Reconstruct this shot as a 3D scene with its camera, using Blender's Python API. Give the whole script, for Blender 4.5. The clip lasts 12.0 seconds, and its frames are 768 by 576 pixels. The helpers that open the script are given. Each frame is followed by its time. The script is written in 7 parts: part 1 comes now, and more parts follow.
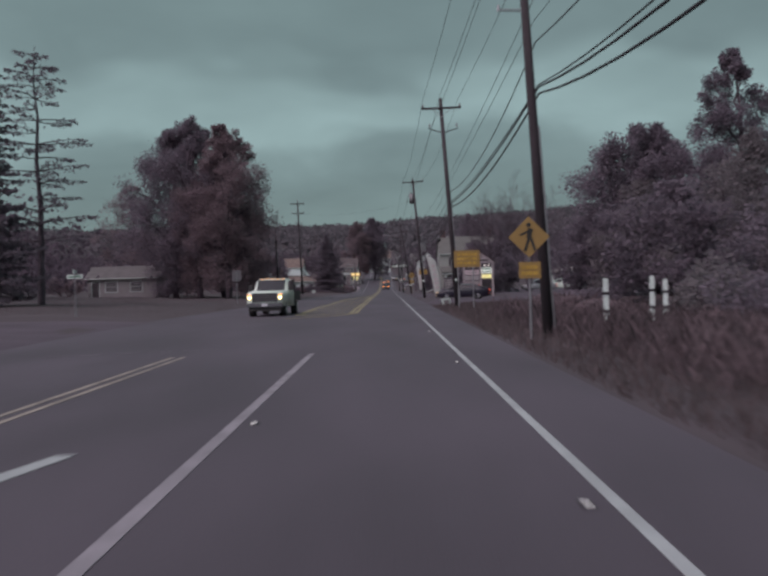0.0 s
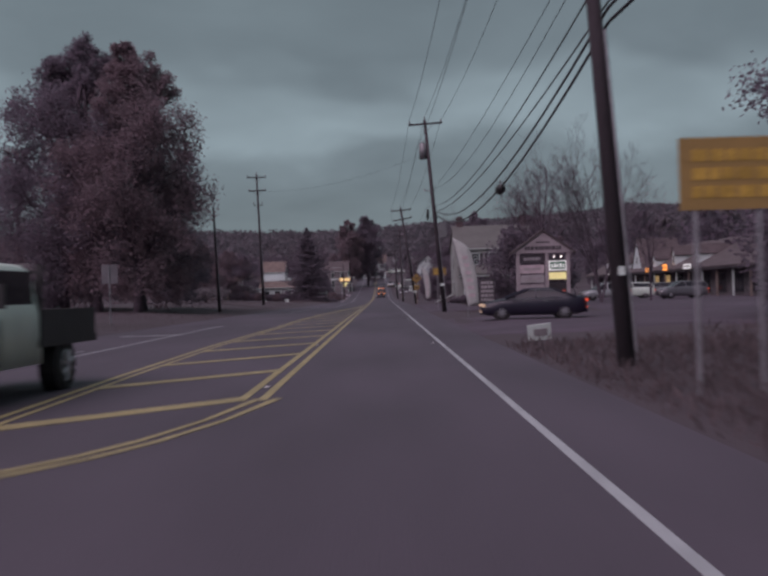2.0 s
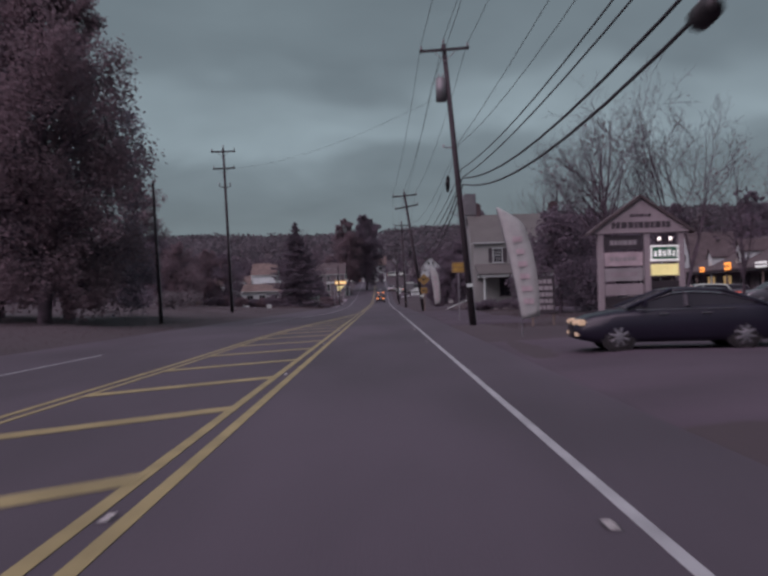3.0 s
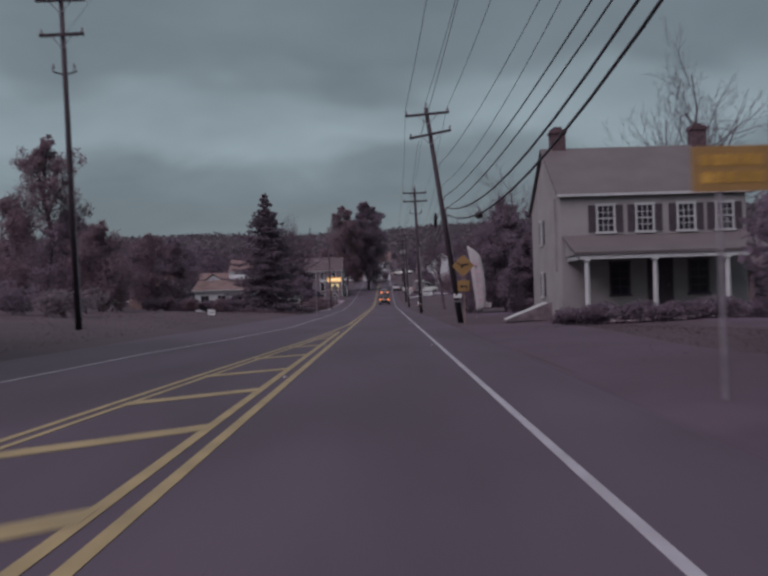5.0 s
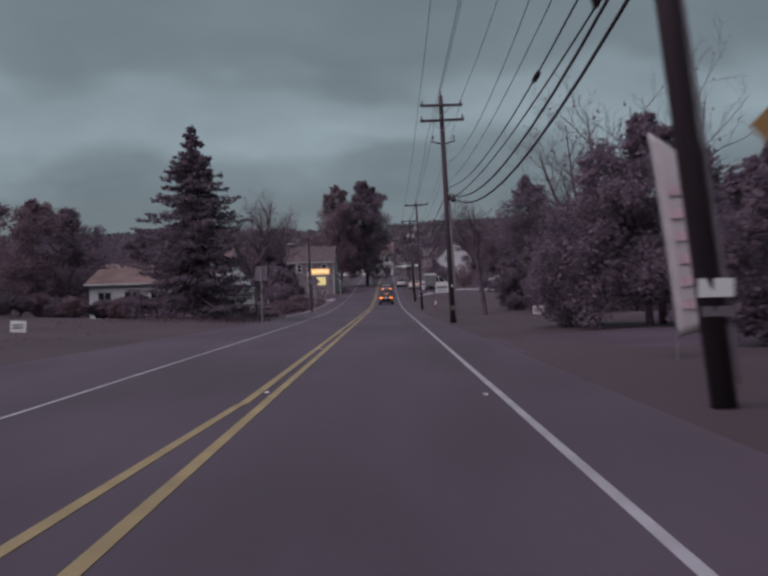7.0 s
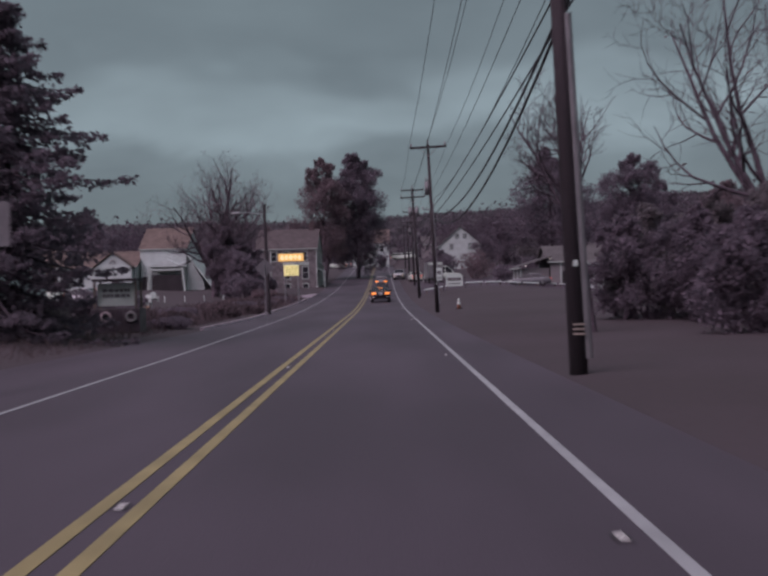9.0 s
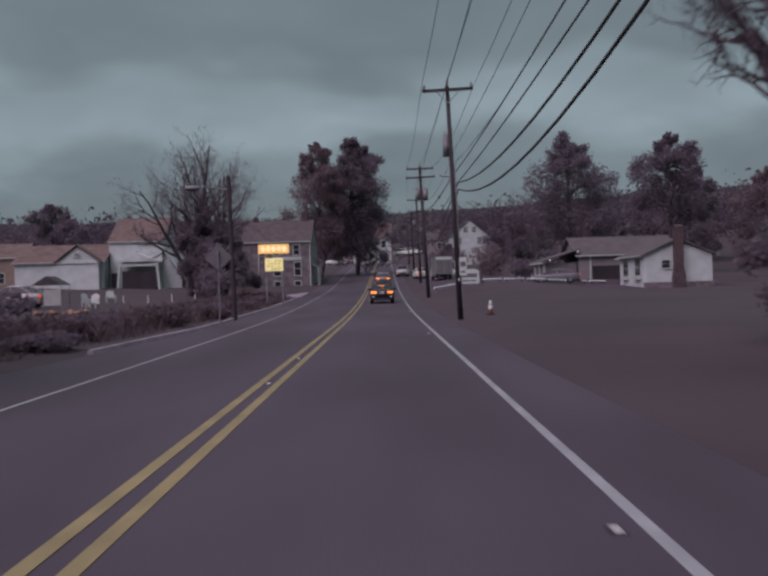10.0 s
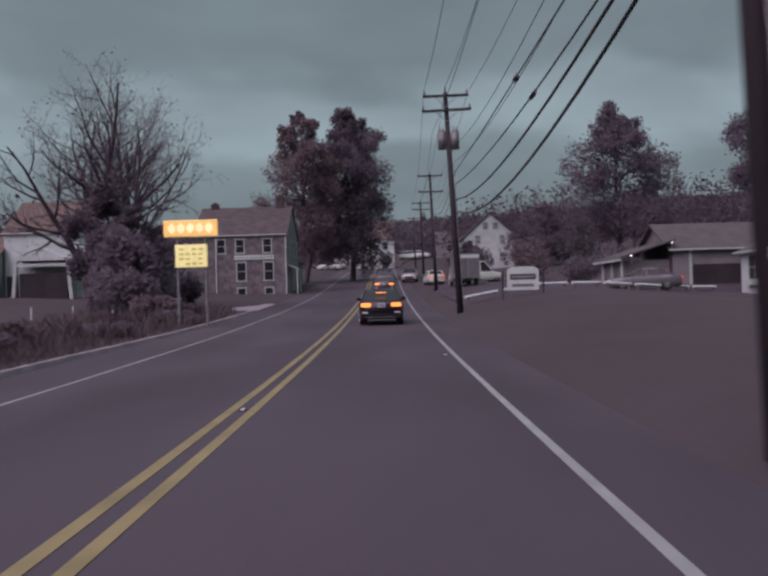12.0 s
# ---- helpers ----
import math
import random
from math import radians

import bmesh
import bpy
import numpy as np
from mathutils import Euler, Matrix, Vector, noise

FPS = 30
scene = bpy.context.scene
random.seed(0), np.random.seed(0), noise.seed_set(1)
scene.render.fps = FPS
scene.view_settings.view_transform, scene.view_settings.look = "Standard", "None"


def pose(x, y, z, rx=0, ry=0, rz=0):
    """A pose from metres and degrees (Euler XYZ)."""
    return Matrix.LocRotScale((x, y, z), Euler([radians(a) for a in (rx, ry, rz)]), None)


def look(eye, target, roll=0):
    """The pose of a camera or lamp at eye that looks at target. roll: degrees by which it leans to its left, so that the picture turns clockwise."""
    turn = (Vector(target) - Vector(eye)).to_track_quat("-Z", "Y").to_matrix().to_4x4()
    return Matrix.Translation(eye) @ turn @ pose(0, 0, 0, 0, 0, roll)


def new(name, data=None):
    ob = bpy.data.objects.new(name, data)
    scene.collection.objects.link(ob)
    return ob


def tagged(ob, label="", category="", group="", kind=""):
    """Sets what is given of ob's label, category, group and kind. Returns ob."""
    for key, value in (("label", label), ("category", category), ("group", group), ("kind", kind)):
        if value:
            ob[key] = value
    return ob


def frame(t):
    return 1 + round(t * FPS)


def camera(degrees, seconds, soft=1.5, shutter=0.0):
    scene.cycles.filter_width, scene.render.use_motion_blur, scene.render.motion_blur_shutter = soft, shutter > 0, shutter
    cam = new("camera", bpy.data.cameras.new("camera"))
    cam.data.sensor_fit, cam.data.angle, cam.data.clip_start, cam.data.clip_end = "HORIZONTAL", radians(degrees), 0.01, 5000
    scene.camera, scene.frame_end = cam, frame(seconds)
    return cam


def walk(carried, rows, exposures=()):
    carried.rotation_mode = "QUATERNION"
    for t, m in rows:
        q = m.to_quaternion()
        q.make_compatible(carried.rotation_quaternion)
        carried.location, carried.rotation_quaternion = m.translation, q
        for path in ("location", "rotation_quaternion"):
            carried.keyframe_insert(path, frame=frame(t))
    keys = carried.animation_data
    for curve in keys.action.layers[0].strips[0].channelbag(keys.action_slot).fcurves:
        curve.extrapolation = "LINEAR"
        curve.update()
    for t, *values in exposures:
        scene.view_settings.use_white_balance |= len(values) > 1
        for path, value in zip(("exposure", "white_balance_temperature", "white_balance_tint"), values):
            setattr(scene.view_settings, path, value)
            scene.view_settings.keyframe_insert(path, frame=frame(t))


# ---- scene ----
cam = camera(43.0, 12.0, soft=2.8, shutter=0.4)
PATH = [
    (0, (0.186, -8.807, 1.533), (0.18, -6.807, 1.527), -1.6),
    (0.5, (0.211, 1.938, 1.529), (0.204, 3.938, 1.529), -1.6),
    (1, (0.113, 12.365, 1.575), (0.109, 14.365, 1.575), -1.6),
    (1.5, (0.045, 22.569, 1.59), (0.045, 24.569, 1.594), -1.6),
    (2, (0.105, 32.74, 1.461), (0.11, 34.74, 1.47), -1.6),
    (2.5, (0.122, 43.481, 1.469), (0.131, 45.481, 1.481), -1.6),
    (3, (0.133, 53.796, 1.452), (0.139, 55.796, 1.47), -1.6),
    (3.5, (0.157, 64.285, 1.464), (0.158, 66.285, 1.481), -1.7),
    (5.3, (0.187, 101.21, 1.452), (0.184, 103.209, 1.472), -1.6),
    (5.5, (0.166, 105.359, 1.459), (0.164, 107.359, 1.477), -1.6),
    (6, (0.146, 115.701, 1.457), (0.146, 117.701, 1.471), -1.6),
    (6.5, (0.185, 126.008, 1.462), (0.178, 128.007, 1.48), -1.6),
    (7, (0.147, 134.95, 1.46), (0.14, 136.95, 1.475), -1.6),
    (9, (0.141, 167.474, 1.506), (0.144, 169.474, 1.508), -1.6),
    (9.5, (0.143, 175.234, 1.524), (0.143, 177.234, 1.518), -1.6),
    (10, (0.146, 183.133, 1.511), (0.145, 185.133, 1.509), -1.6),
    (10.5, (0.134, 191.057, 1.509), (0.136, 193.057, 1.506), -1.6),
    (11, (0.135, 199.546, 1.483), (0.137, 201.546, 1.489), -1.6),
    (11.5, (0.154, 207.774, 1.463), (0.153, 209.774, 1.478), -1.6),
    (12, (0.188, 215.696, 1.468), (0.183, 217.696, 1.485), -1.6),
]
EXPOSURES = [(0.0, 0.5, 6600, 13), (0.35, 0.24, 6570, 29), (3.5, 0.26, 6570, 29), (6.0, 0.30, 6570, 29), (6.5, 0.10, 6570, 29), (7.0, 0.30, 6570, 29), (9.0, 0.26, 6570, 29), (10.0, 0.28, 6570, 29), (11.0, 0.30, 6570, 29), (12.0, 0.40, 6570, 29)]
walk(cam, [(t, look(eye, target, roll)) for t, eye, target, roll in PATH], EXPOSURES)
SUN_UP, SUN_ROT = 50.0, 226.0

# ---- world, sun ----
world = bpy.data.worlds.new("overcast_dusk")
scene.world = world
world.use_nodes = True
wn, wl = world.node_tree.nodes, world.node_tree.links
wn.clear()


def wnode(kind, **values):
    n = wn.new(kind)
    for key, v in values.items():
        n.inputs[key].default_value = v
    return n


coord = wn.new("ShaderNodeTexCoord")
sep = wn.new("ShaderNodeSeparateXYZ")
wl.new(coord.outputs["Generated"], sep.inputs[0])


def wmath(op, a, b=None, clamp=False):
    n = wn.new("ShaderNodeMath")
    n.operation, n.use_clamp = op, clamp
    for i, v in enumerate((a, b)):
        if v is None:
            continue
        if isinstance(v, (int, float)):
            n.inputs[i].default_value = v
        else:
            wl.new(v, n.inputs[i])
    return n.outputs[0]


up = wmath("MAXIMUM", sep.outputs["Z"], 0.0)
lift = wmath("ADD", up, 0.42)
flat = wn.new("ShaderNodeCombineXYZ")
wl.new(wmath("DIVIDE", sep.outputs["X"], lift), flat.inputs[0])
wl.new(wmath("DIVIDE", sep.outputs["Y"], lift), flat.inputs[1])


def cloud_noise(scale, detail, rough, place, stretch=1.0, warp=0.3):
    n = wn.new("ShaderNodeTexNoise")
    n.inputs["Scale"].default_value, n.inputs["Detail"].default_value, n.inputs["Roughness"].default_value = scale, detail, rough
    n.inputs["Distortion"].default_value = warp
    m = wn.new("ShaderNodeMapping")
    m.inputs["Location"].default_value, m.inputs["Scale"].default_value = place, (stretch, 1.0, 1.0)
    wl.new(flat.outputs[0], m.inputs[0])
    wl.new(m.outputs[0], n.inputs["Vector"])
    return n.outputs["Fac"]


# a deck of stratus in long rolls: wide rolls by height, broken up by two sizes of cloud
broad = cloud_noise(2.3, 3.0, 0.45, (3.1, 0.35, 0.0), 0.9)
ragged = cloud_noise(5.0, 4.0, 0.5, (1.7, 4.2, 0.0), 0.8)
height = wmath("ADD", up, wmath("MULTIPLY", wmath("SUBTRACT", broad, 0.5), 0.22))
height = wmath("ADD", height, wmath("MULTIPLY", wmath("SUBTRACT", ragged, 0.5), 0.035))
tone = wn.new("ShaderNodeValToRGB")
tone.color_ramp.interpolation = "EASE"
wl.new(height, tone.inputs[0])
for k, (place, value) in enumerate(((0.0, 0.80), (0.09, 0.72), (0.13, 0.80), (0.168, 1.16), (0.20, 1.06), (0.235, 0.74), (0.29, 0.70), (0.36, 0.98), (0.48, 0.80), (0.62, 1.08), (0.8, 0.92), (1.0, 1.05))):
    e = tone.color_ramp.elements[k] if k < 2 else tone.color_ramp.elements.new(place)
    e.position, e.color = place, (0.154 * value, 0.222 * value, 0.224 * value, 1)
# an overcast sky is about three times as bright overhead as at the horizon
rise = wmath("ADD", wmath("MULTIPLY", up, 0.25), wmath("ADD", wmath("MULTIPLY", ragged, 0.50), 0.72))
cloudy = wnode("ShaderNodeBackground")
wl.new(tone.outputs[0], cloudy.inputs["Color"])
wl.new(rise, cloudy.inputs["Strength"])
clear = wn.new("ShaderNodeTexSky")
clear.sky_type, clear.sun_disc = "NISHITA", False
clear.sun_elevation, clear.sun_rotation = radians(SUN_UP), radians(SUN_ROT)
blue = wnode("ShaderNodeBackground", Strength=0.004)
wl.new(clear.outputs[0], blue.inputs["Color"])
both = wn.new("ShaderNodeAddShader")
wl.new(cloudy.outputs[0], both.inputs[0])
wl.new(blue.outputs[0], both.inputs[1])
wout = wn.new("ShaderNodeOutputWorld")
wl.new(both.outputs[0], wout.inputs["Surface"])

sun_data = bpy.data.lights.new("sun", "SUN")
sun_data.energy, sun_data.angle, sun_data.color = 2.4, radians(70), (1.0, 0.84, 0.94)
sun = new("sun", sun_data)
sun.rotation_euler = (radians(90 - SUN_UP), 0, radians(180 - SUN_ROT))


# ---- materials ----
def mat(name, color, rough=0.8, metal=0.0, vary=0.25, scale=3.0, fine=40.0, bump=0.15, second=None, island=0.0, obj_vary=0.0, glow=None, power=0.0, stretch=(1, 1, 1), spec=0.4, thin=0.0):
    m = bpy.data.materials.new(name)
    m.use_nodes = True
    nt = m.node_tree
    b = nt.nodes["Principled BSDF"]
    b.inputs["Roughness"].default_value, b.inputs["Metallic"].default_value = rough, metal
    b.inputs["Specular IOR Level"].default_value = spec
    tc = nt.nodes.new("ShaderNodeTexCoord")
    mp = nt.nodes.new("ShaderNodeMapping")
    mp.inputs["Scale"].default_value = stretch
    nt.links.new(tc.outputs["Object"], mp.inputs[0])
    big, small = nt.nodes.new("ShaderNodeTexNoise"), nt.nodes.new("ShaderNodeTexNoise")
    big.inputs["Scale"].default_value, big.inputs["Detail"].default_value = scale, 4
    small.inputs["Scale"].default_value, small.inputs["Detail"].default_value = fine, 3
    for n in (big, small):
        nt.links.new(mp.outputs[0], n.inputs["Vector"])
    ramp = nt.nodes.new("ShaderNodeMix")
    ramp.data_type = "RGBA"
    c2 = second or tuple(c * (1 - vary) for c in color)
    c1 = color if second else tuple(min(1, c * (1 + vary)) for c in color)
    ramp.inputs["A"].default_value, ramp.inputs["B"].default_value = (*c1, 1), (*c2, 1)
    cr = nt.nodes.new("ShaderNodeMapRange")
    cr.inputs["From Min"].default_value, cr.inputs["From Max"].default_value = 0.35, 0.65
    nt.links.new(big.outputs["Fac"], cr.inputs["Value"])
    nt.links.new(cr.outputs[0], ramp.inputs["Factor"])
    grain = nt.nodes.new("ShaderNodeMix")
    grain.data_type, grain.blend_type = "RGBA", "MULTIPLY"
    grain.inputs["Factor"].default_value = 1.0
    gr = nt.nodes.new("ShaderNodeMapRange")
    gr.inputs["From Min"].default_value, gr.inputs["From Max"].default_value = 0.25, 0.75
    gr.inputs["To Min"].default_value, gr.inputs["To Max"].default_value = 1 - vary * 0.8, 1 + vary * 0.8
    nt.links.new(small.outputs["Fac"], gr.inputs["Value"])
    nt.links.new(ramp.outputs["Result"], grain.inputs["A"])
    nt.links.new(gr.outputs[0], grain.inputs["B"])
    out = grain.outputs["Result"]
    if island or obj_vary:
        src = nt.nodes.new("ShaderNodeNewGeometry").outputs["Random Per Island"] if island else nt.nodes.new("ShaderNodeObjectInfo").outputs["Random"]
        amount = island or obj_vary
        r = nt.nodes.new("ShaderNodeMapRange")
        r.inputs["To Min"].default_value, r.inputs["To Max"].default_value = 1 - amount, 1 + amount
        nt.links.new(src, r.inputs["Value"])
        mul = nt.nodes.new("ShaderNodeMix")
        mul.data_type, mul.blend_type = "RGBA", "MULTIPLY"
        mul.inputs["Factor"].default_value = 1.0
        nt.links.new(out, mul.inputs["A"])
        nt.links.new(r.outputs[0], mul.inputs["B"])
        out = mul.outputs["Result"]
    nt.links.new(out, b.inputs["Base Color"])
    if bump:
        bn = nt.nodes.new("ShaderNodeBump")
        bn.inputs["Strength"].default_value, bn.inputs["Distance"].default_value = bump, 0.02
        nt.links.new(small.outputs["Fac"], bn.inputs["Height"])
        nt.links.new(bn.outputs[0], b.inputs["Normal"])
    if thin:
        tr = nt.nodes.new("ShaderNodeBsdfTranslucent")
        nt.links.new(out, tr.inputs["Color"])
        mx = nt.nodes.new("ShaderNodeMixShader")
        mx.inputs[0].default_value = thin
        nt.links.new(b.outputs[0], mx.inputs[1])
        nt.links.new(tr.outputs[0], mx.inputs[2])
        nt.links.new(mx.outputs[0], nt.nodes["Material Output"].inputs["Surface"])
    if glow:
        b.inputs["Emission Color"].default_value, b.inputs["Emission Strength"].default_value = (*glow, 1), power
    return m


ASPHALT = mat("asphalt", (0.0504, 0.0399, 0.0533), 0.75, vary=0.2, scale=0.35, fine=60, bump=0.25, stretch=(1, 0.25, 1))
SIDE_ASPHALT = mat("worn_asphalt", (0.0523, 0.0381, 0.0531), 0.85, vary=0.2, scale=0.25, fine=40, bump=0.25)
WHITE_LINE = mat("white_line_paint", (0.2500, 0.2640, 0.2740), 0.6, vary=0.14, scale=1.5, fine=14, bump=0.1)
WORN_LINE = mat("worn_white_paint", (0.0943, 0.0820, 0.0976), 0.7, vary=0.3, scale=3, fine=20, bump=0.1)
# the haze over the turn-lane lines is put into this paler yellow
PALE_LINE = mat("pale_yellow_paint", (0.1960, 0.1673, 0.1484), 0.7, vary=0.25, scale=1.2, fine=16, bump=0.1)
FADED_LINE = mat("faded_lane_paint", (0.1706, 0.1550, 0.1771), 0.7, vary=0.25, scale=1.2, fine=16, bump=0.1)
YELLOW_LINE = mat("yellow_line_paint", (0.222, 0.186, 0.088), 0.6, vary=0.16, scale=1.5, fine=14, bump=0.1)
GRASS = mat("autumn_grass", (0.0514, 0.0390, 0.0470), 0.95, scale=0.12, fine=9, vary=0.14, second=(0.040, 0.030, 0.035), bump=0.12)
BLADE = mat("grass_blade", (0.1107, 0.0853, 0.0902), 0.9, vary=0.15, scale=0.4, fine=4, bump=0, thin=0.45, island=0.25)
WEED = mat("dry_weed", (0.115, 0.085, 0.095), 0.9, vary=0.3, scale=0.4, fine=4, bump=0, thin=0.45, island=0.5)
KERB = mat("concrete_kerb", (0.30, 0.25, 0.285), 0.85, vary=0.2, scale=1, fine=30)
CONCRETE = mat("concrete", (0.262, 0.246, 0.254), 0.85, vary=0.15, scale=1, fine=30)
BARK = mat("bark", (0.075, 0.058, 0.072), 0.95, vary=0.3, scale=2, fine=20, bump=0.5)
POLE = mat("weathered_pole", (0.0346, 0.0281, 0.0329), 0.9, vary=0.25, scale=1.5, fine=30, bump=0.4, stretch=(1, 1, 0.15))
WIRE = mat("black_cable", (0.03, 0.028, 0.032), 0.6, vary=0.1, bump=0)
PORCELAIN = mat("grey_insulator", (0.123, 0.123, 0.131), 0.35, vary=0.1, bump=0)
TANK = mat("grey_transformer", (0.154, 0.154, 0.162), 0.5, metal=0.3, vary=0.12, scale=3)
GALV = mat("galvanised_steel", (0.246, 0.246, 0.262), 0.45, metal=0.7, vary=0.15, scale=4)
LEAF_DARK = mat("dark_maple_leaf", (0.1778, 0.1494, 0.1803), 0.8, vary=0.1, scale=0.5, fine=3, bump=0, thin=0.55, island=0.12, spec=0.2)
LEAF_RED = mat("russet_leaf", (0.2061, 0.1571, 0.1751), 0.8, vary=0.1, scale=0.5, fine=3, bump=0, thin=0.55, island=0.12, spec=0.2)
LEAF_GREEN = mat("dull_green_leaf", (0.1828, 0.1635, 0.1751), 0.8, vary=0.1, scale=0.5, fine=3, bump=0, thin=0.55, island=0.12, spec=0.2)
NEEDLE = mat("spruce_needle", (0.1520, 0.1301, 0.1558), 0.85, vary=0.1, scale=0.6, fine=4, bump=0, thin=0.55, island=0.12, spec=0.2)
FAR_LEAF = mat("far_wood", (0.1307, 0.1176, 0.1324), 0.9, vary=0.2, scale=0.02, fine=0.3, bump=0, thin=0.5, island=0.04, spec=0.2)
WOOD_LEAF = mat("bare_wood_twigs", (0.100, 0.078, 0.100), 0.9, vary=0.1, scale=0.1, fine=1, bump=0, thin=0.5, island=0.06, spec=0.2)
SIGN_YELLOW = mat("yellow_sign", (0.2273, 0.1452, 0.0502), 0.5, vary=0.06, scale=2, fine=20, bump=0.03)
SIGN_BLACK = mat("black_sign_paint", (0.02, 0.02, 0.02), 0.5, vary=0.1, bump=0)
SIGN_BACK = mat("aluminium_sign_back", (0.1332, 0.1274, 0.1390), 0.5, metal=0.4, vary=0.1, scale=3)
SIGN_WHITE = mat("white_sign", (0.4637, 0.5335, 0.5036), 0.5, vary=0.06, scale=2, fine=20, bump=0.03)
SIGN_GREEN = mat("green_sign", (0.023, 0.123, 0.069), 0.5, vary=0.08, bump=0.02)
WOOD_POST = mat("wood_post", (0.154, 0.123, 0.108), 0.85, vary=0.2, scale=2, fine=30, stretch=(1, 1, 0.2))
WHITE_POST = mat("white_painted_post", (0.5208, 0.5832, 0.5656), 0.6, vary=0.12, scale=3, fine=20)
STUCCO = mat("pale_stucco", (0.2220, 0.2320, 0.2220), 0.9, vary=0.08, scale=0.8, fine=25, bump=0.3)
SIDING = mat("white_siding", (0.4126, 0.4671, 0.4619), 0.65, vary=0.08, scale=1, fine=15)
GREY_SIDING = mat("grey_siding", (0.1886, 0.1721, 0.1829), 0.7, vary=0.1, scale=1, fine=15)
TAN_SIDING = mat("tan_siding", (0.2110, 0.1606, 0.1332), 0.75, vary=0.1, scale=1, fine=15)
FIELDSTONE = mat("dark_stone_wall", (0.131, 0.115, 0.123), 0.9, vary=0.3, scale=2.2, fine=9, bump=0.6)
SHINGLE = mat("dark_roof_shingle", (0.0690, 0.0547, 0.0577), 0.9, vary=0.2, scale=1.2, fine=12, bump=0.5)
ROOF_TIN = mat("weathered_metal_roof", (0.0853, 0.0803, 0.0779), 0.6, vary=0.1, scale=0.7, fine=10, bump=0.15)
ROOF_GREY = mat("grey_roof_shingle", (0.0762, 0.0688, 0.0723), 0.85, vary=0.15, scale=1.0, fine=12, bump=0.4)
ROOF_TAN = mat("tan_roof_shingle", (0.1120, 0.0820, 0.0740), 0.9, vary=0.2, scale=1, fine=12, bump=0.4)
BRICK = mat("chimney_brick", (0.069, 0.048, 0.052), 0.9, vary=0.3, scale=5, fine=16, bump=0.5)
TRIM = mat("white_trim", (0.3710, 0.4214, 0.4029), 0.5, vary=0.06, scale=2, bump=0.05)
SHUTTER = mat("dark_shutter", (0.042, 0.035, 0.042), 0.6, vary=0.15, scale=3)
GLASS = mat("window_glass", (0.025, 0.024, 0.03), 0.15, vary=0.1, scale=1, bump=0, spec=0.22)
# colour of dark panels and of the shade painted into porch and bay
DARK = mat("dark_panel_and_shade", (0.028, 0.024, 0.028), 0.9, vary=0.2, scale=1)
CAR_BLACK = mat("black_car_paint", (0.014, 0.012, 0.017), 0.3, vary=0.1, scale=1, bump=0, spec=0.4)
CAR_NAVY = mat("dark_navy_car_paint", (0.014, 0.012, 0.022), 0.3, vary=0.1, scale=1, bump=0, spec=0.35)
CAR_WHITE = mat("white_truck_paint", (0.4836, 0.5564, 0.4949), 0.3, vary=0.06, scale=1, bump=0, spec=0.6)
CAR_SILVER = mat("silver_car_paint", (0.308, 0.316, 0.331), 0.3, metal=0.5, vary=0.06, scale=1, bump=0)
CAR_GREY = mat("grey_car_paint", (0.115, 0.115, 0.127), 0.3, metal=0.3, vary=0.08, scale=1, bump=0)
TYRE = mat("tyre_rubber", (0.018, 0.017, 0.018), 0.9, vary=0.2, scale=8)
RIM = mat("alloy_rim", (0.35, 0.35, 0.37), 0.35, metal=0.8, vary=0.1, bump=0)
CHROME = mat("chrome", (0.6, 0.6, 0.62), 0.18, metal=1.0, vary=0.05, bump=0)
PLATE = mat("number_plate", (0.462, 0.477, 0.508), 0.5, vary=0.08, scale=20, bump=0)
PLASTIC = mat("black_plastic", (0.022, 0.02, 0.022), 0.6, vary=0.15, bump=0)
TAIL_GLOW = mat("lit_tail_lamp", (0.5, 0.12, 0.05), 0.4, bump=0, glow=(1.0, 0.33, 0.06), power=1.25)
TAIL_RED = mat("red_tail_lamp", (0.35, 0.03, 0.03), 0.3, bump=0, glow=(1.0, 0.15, 0.06), power=0.5)
HEAD_GLOW = mat("lit_headlamp", (0.8, 0.75, 0.6), 0.3, bump=0, glow=(1.0, 0.70, 0.26), power=5.0)
HEAD_DIM = mat("dim_headlamp", (0.24, 0.21, 0.19), 0.3, bump=0, glow=(1.0, 0.70, 0.40), power=0.28)
AMBER_GLOW = mat("amber_lamp", (0.8, 0.4, 0.1), 0.4, bump=0, glow=(1.0, 0.42, 0.14), power=1.0)
SIGN_GLOW = mat("lit_yellow_sign_face", (0.7, 0.55, 0.2), 0.5, bump=0, vary=0.1, glow=(1.0, 0.55, 0.13), power=0.38)
SIGN_GLOW2 = mat("lit_pale_sign_face", (0.7, 0.65, 0.3), 0.5, bump=0, vary=0.1, glow=(0.95, 0.90, 0.36), power=0.30)
ORANGE_GLOW = mat("lit_orange_sign", (0.8, 0.35, 0.08), 0.5, bump=0, glow=(1.0, 0.38, 0.06), power=0.9)
WHITE_GLOW = mat("lit_white_sign", (0.7, 0.72, 0.7), 0.5, bump=0, glow=(0.85, 0.95, 0.85), power=0.30)
WINDOW_GLOW = mat("lit_shop_window", (0.5, 0.4, 0.2), 0.4, bump=0, vary=0.4, scale=2, glow=(1.0, 0.72, 0.28), power=0.22)
LAMP_GLOW = mat("lit_lamp", (0.8, 0.8, 0.75), 0.4, bump=0, glow=(1.0, 0.95, 0.85), power=1.3)
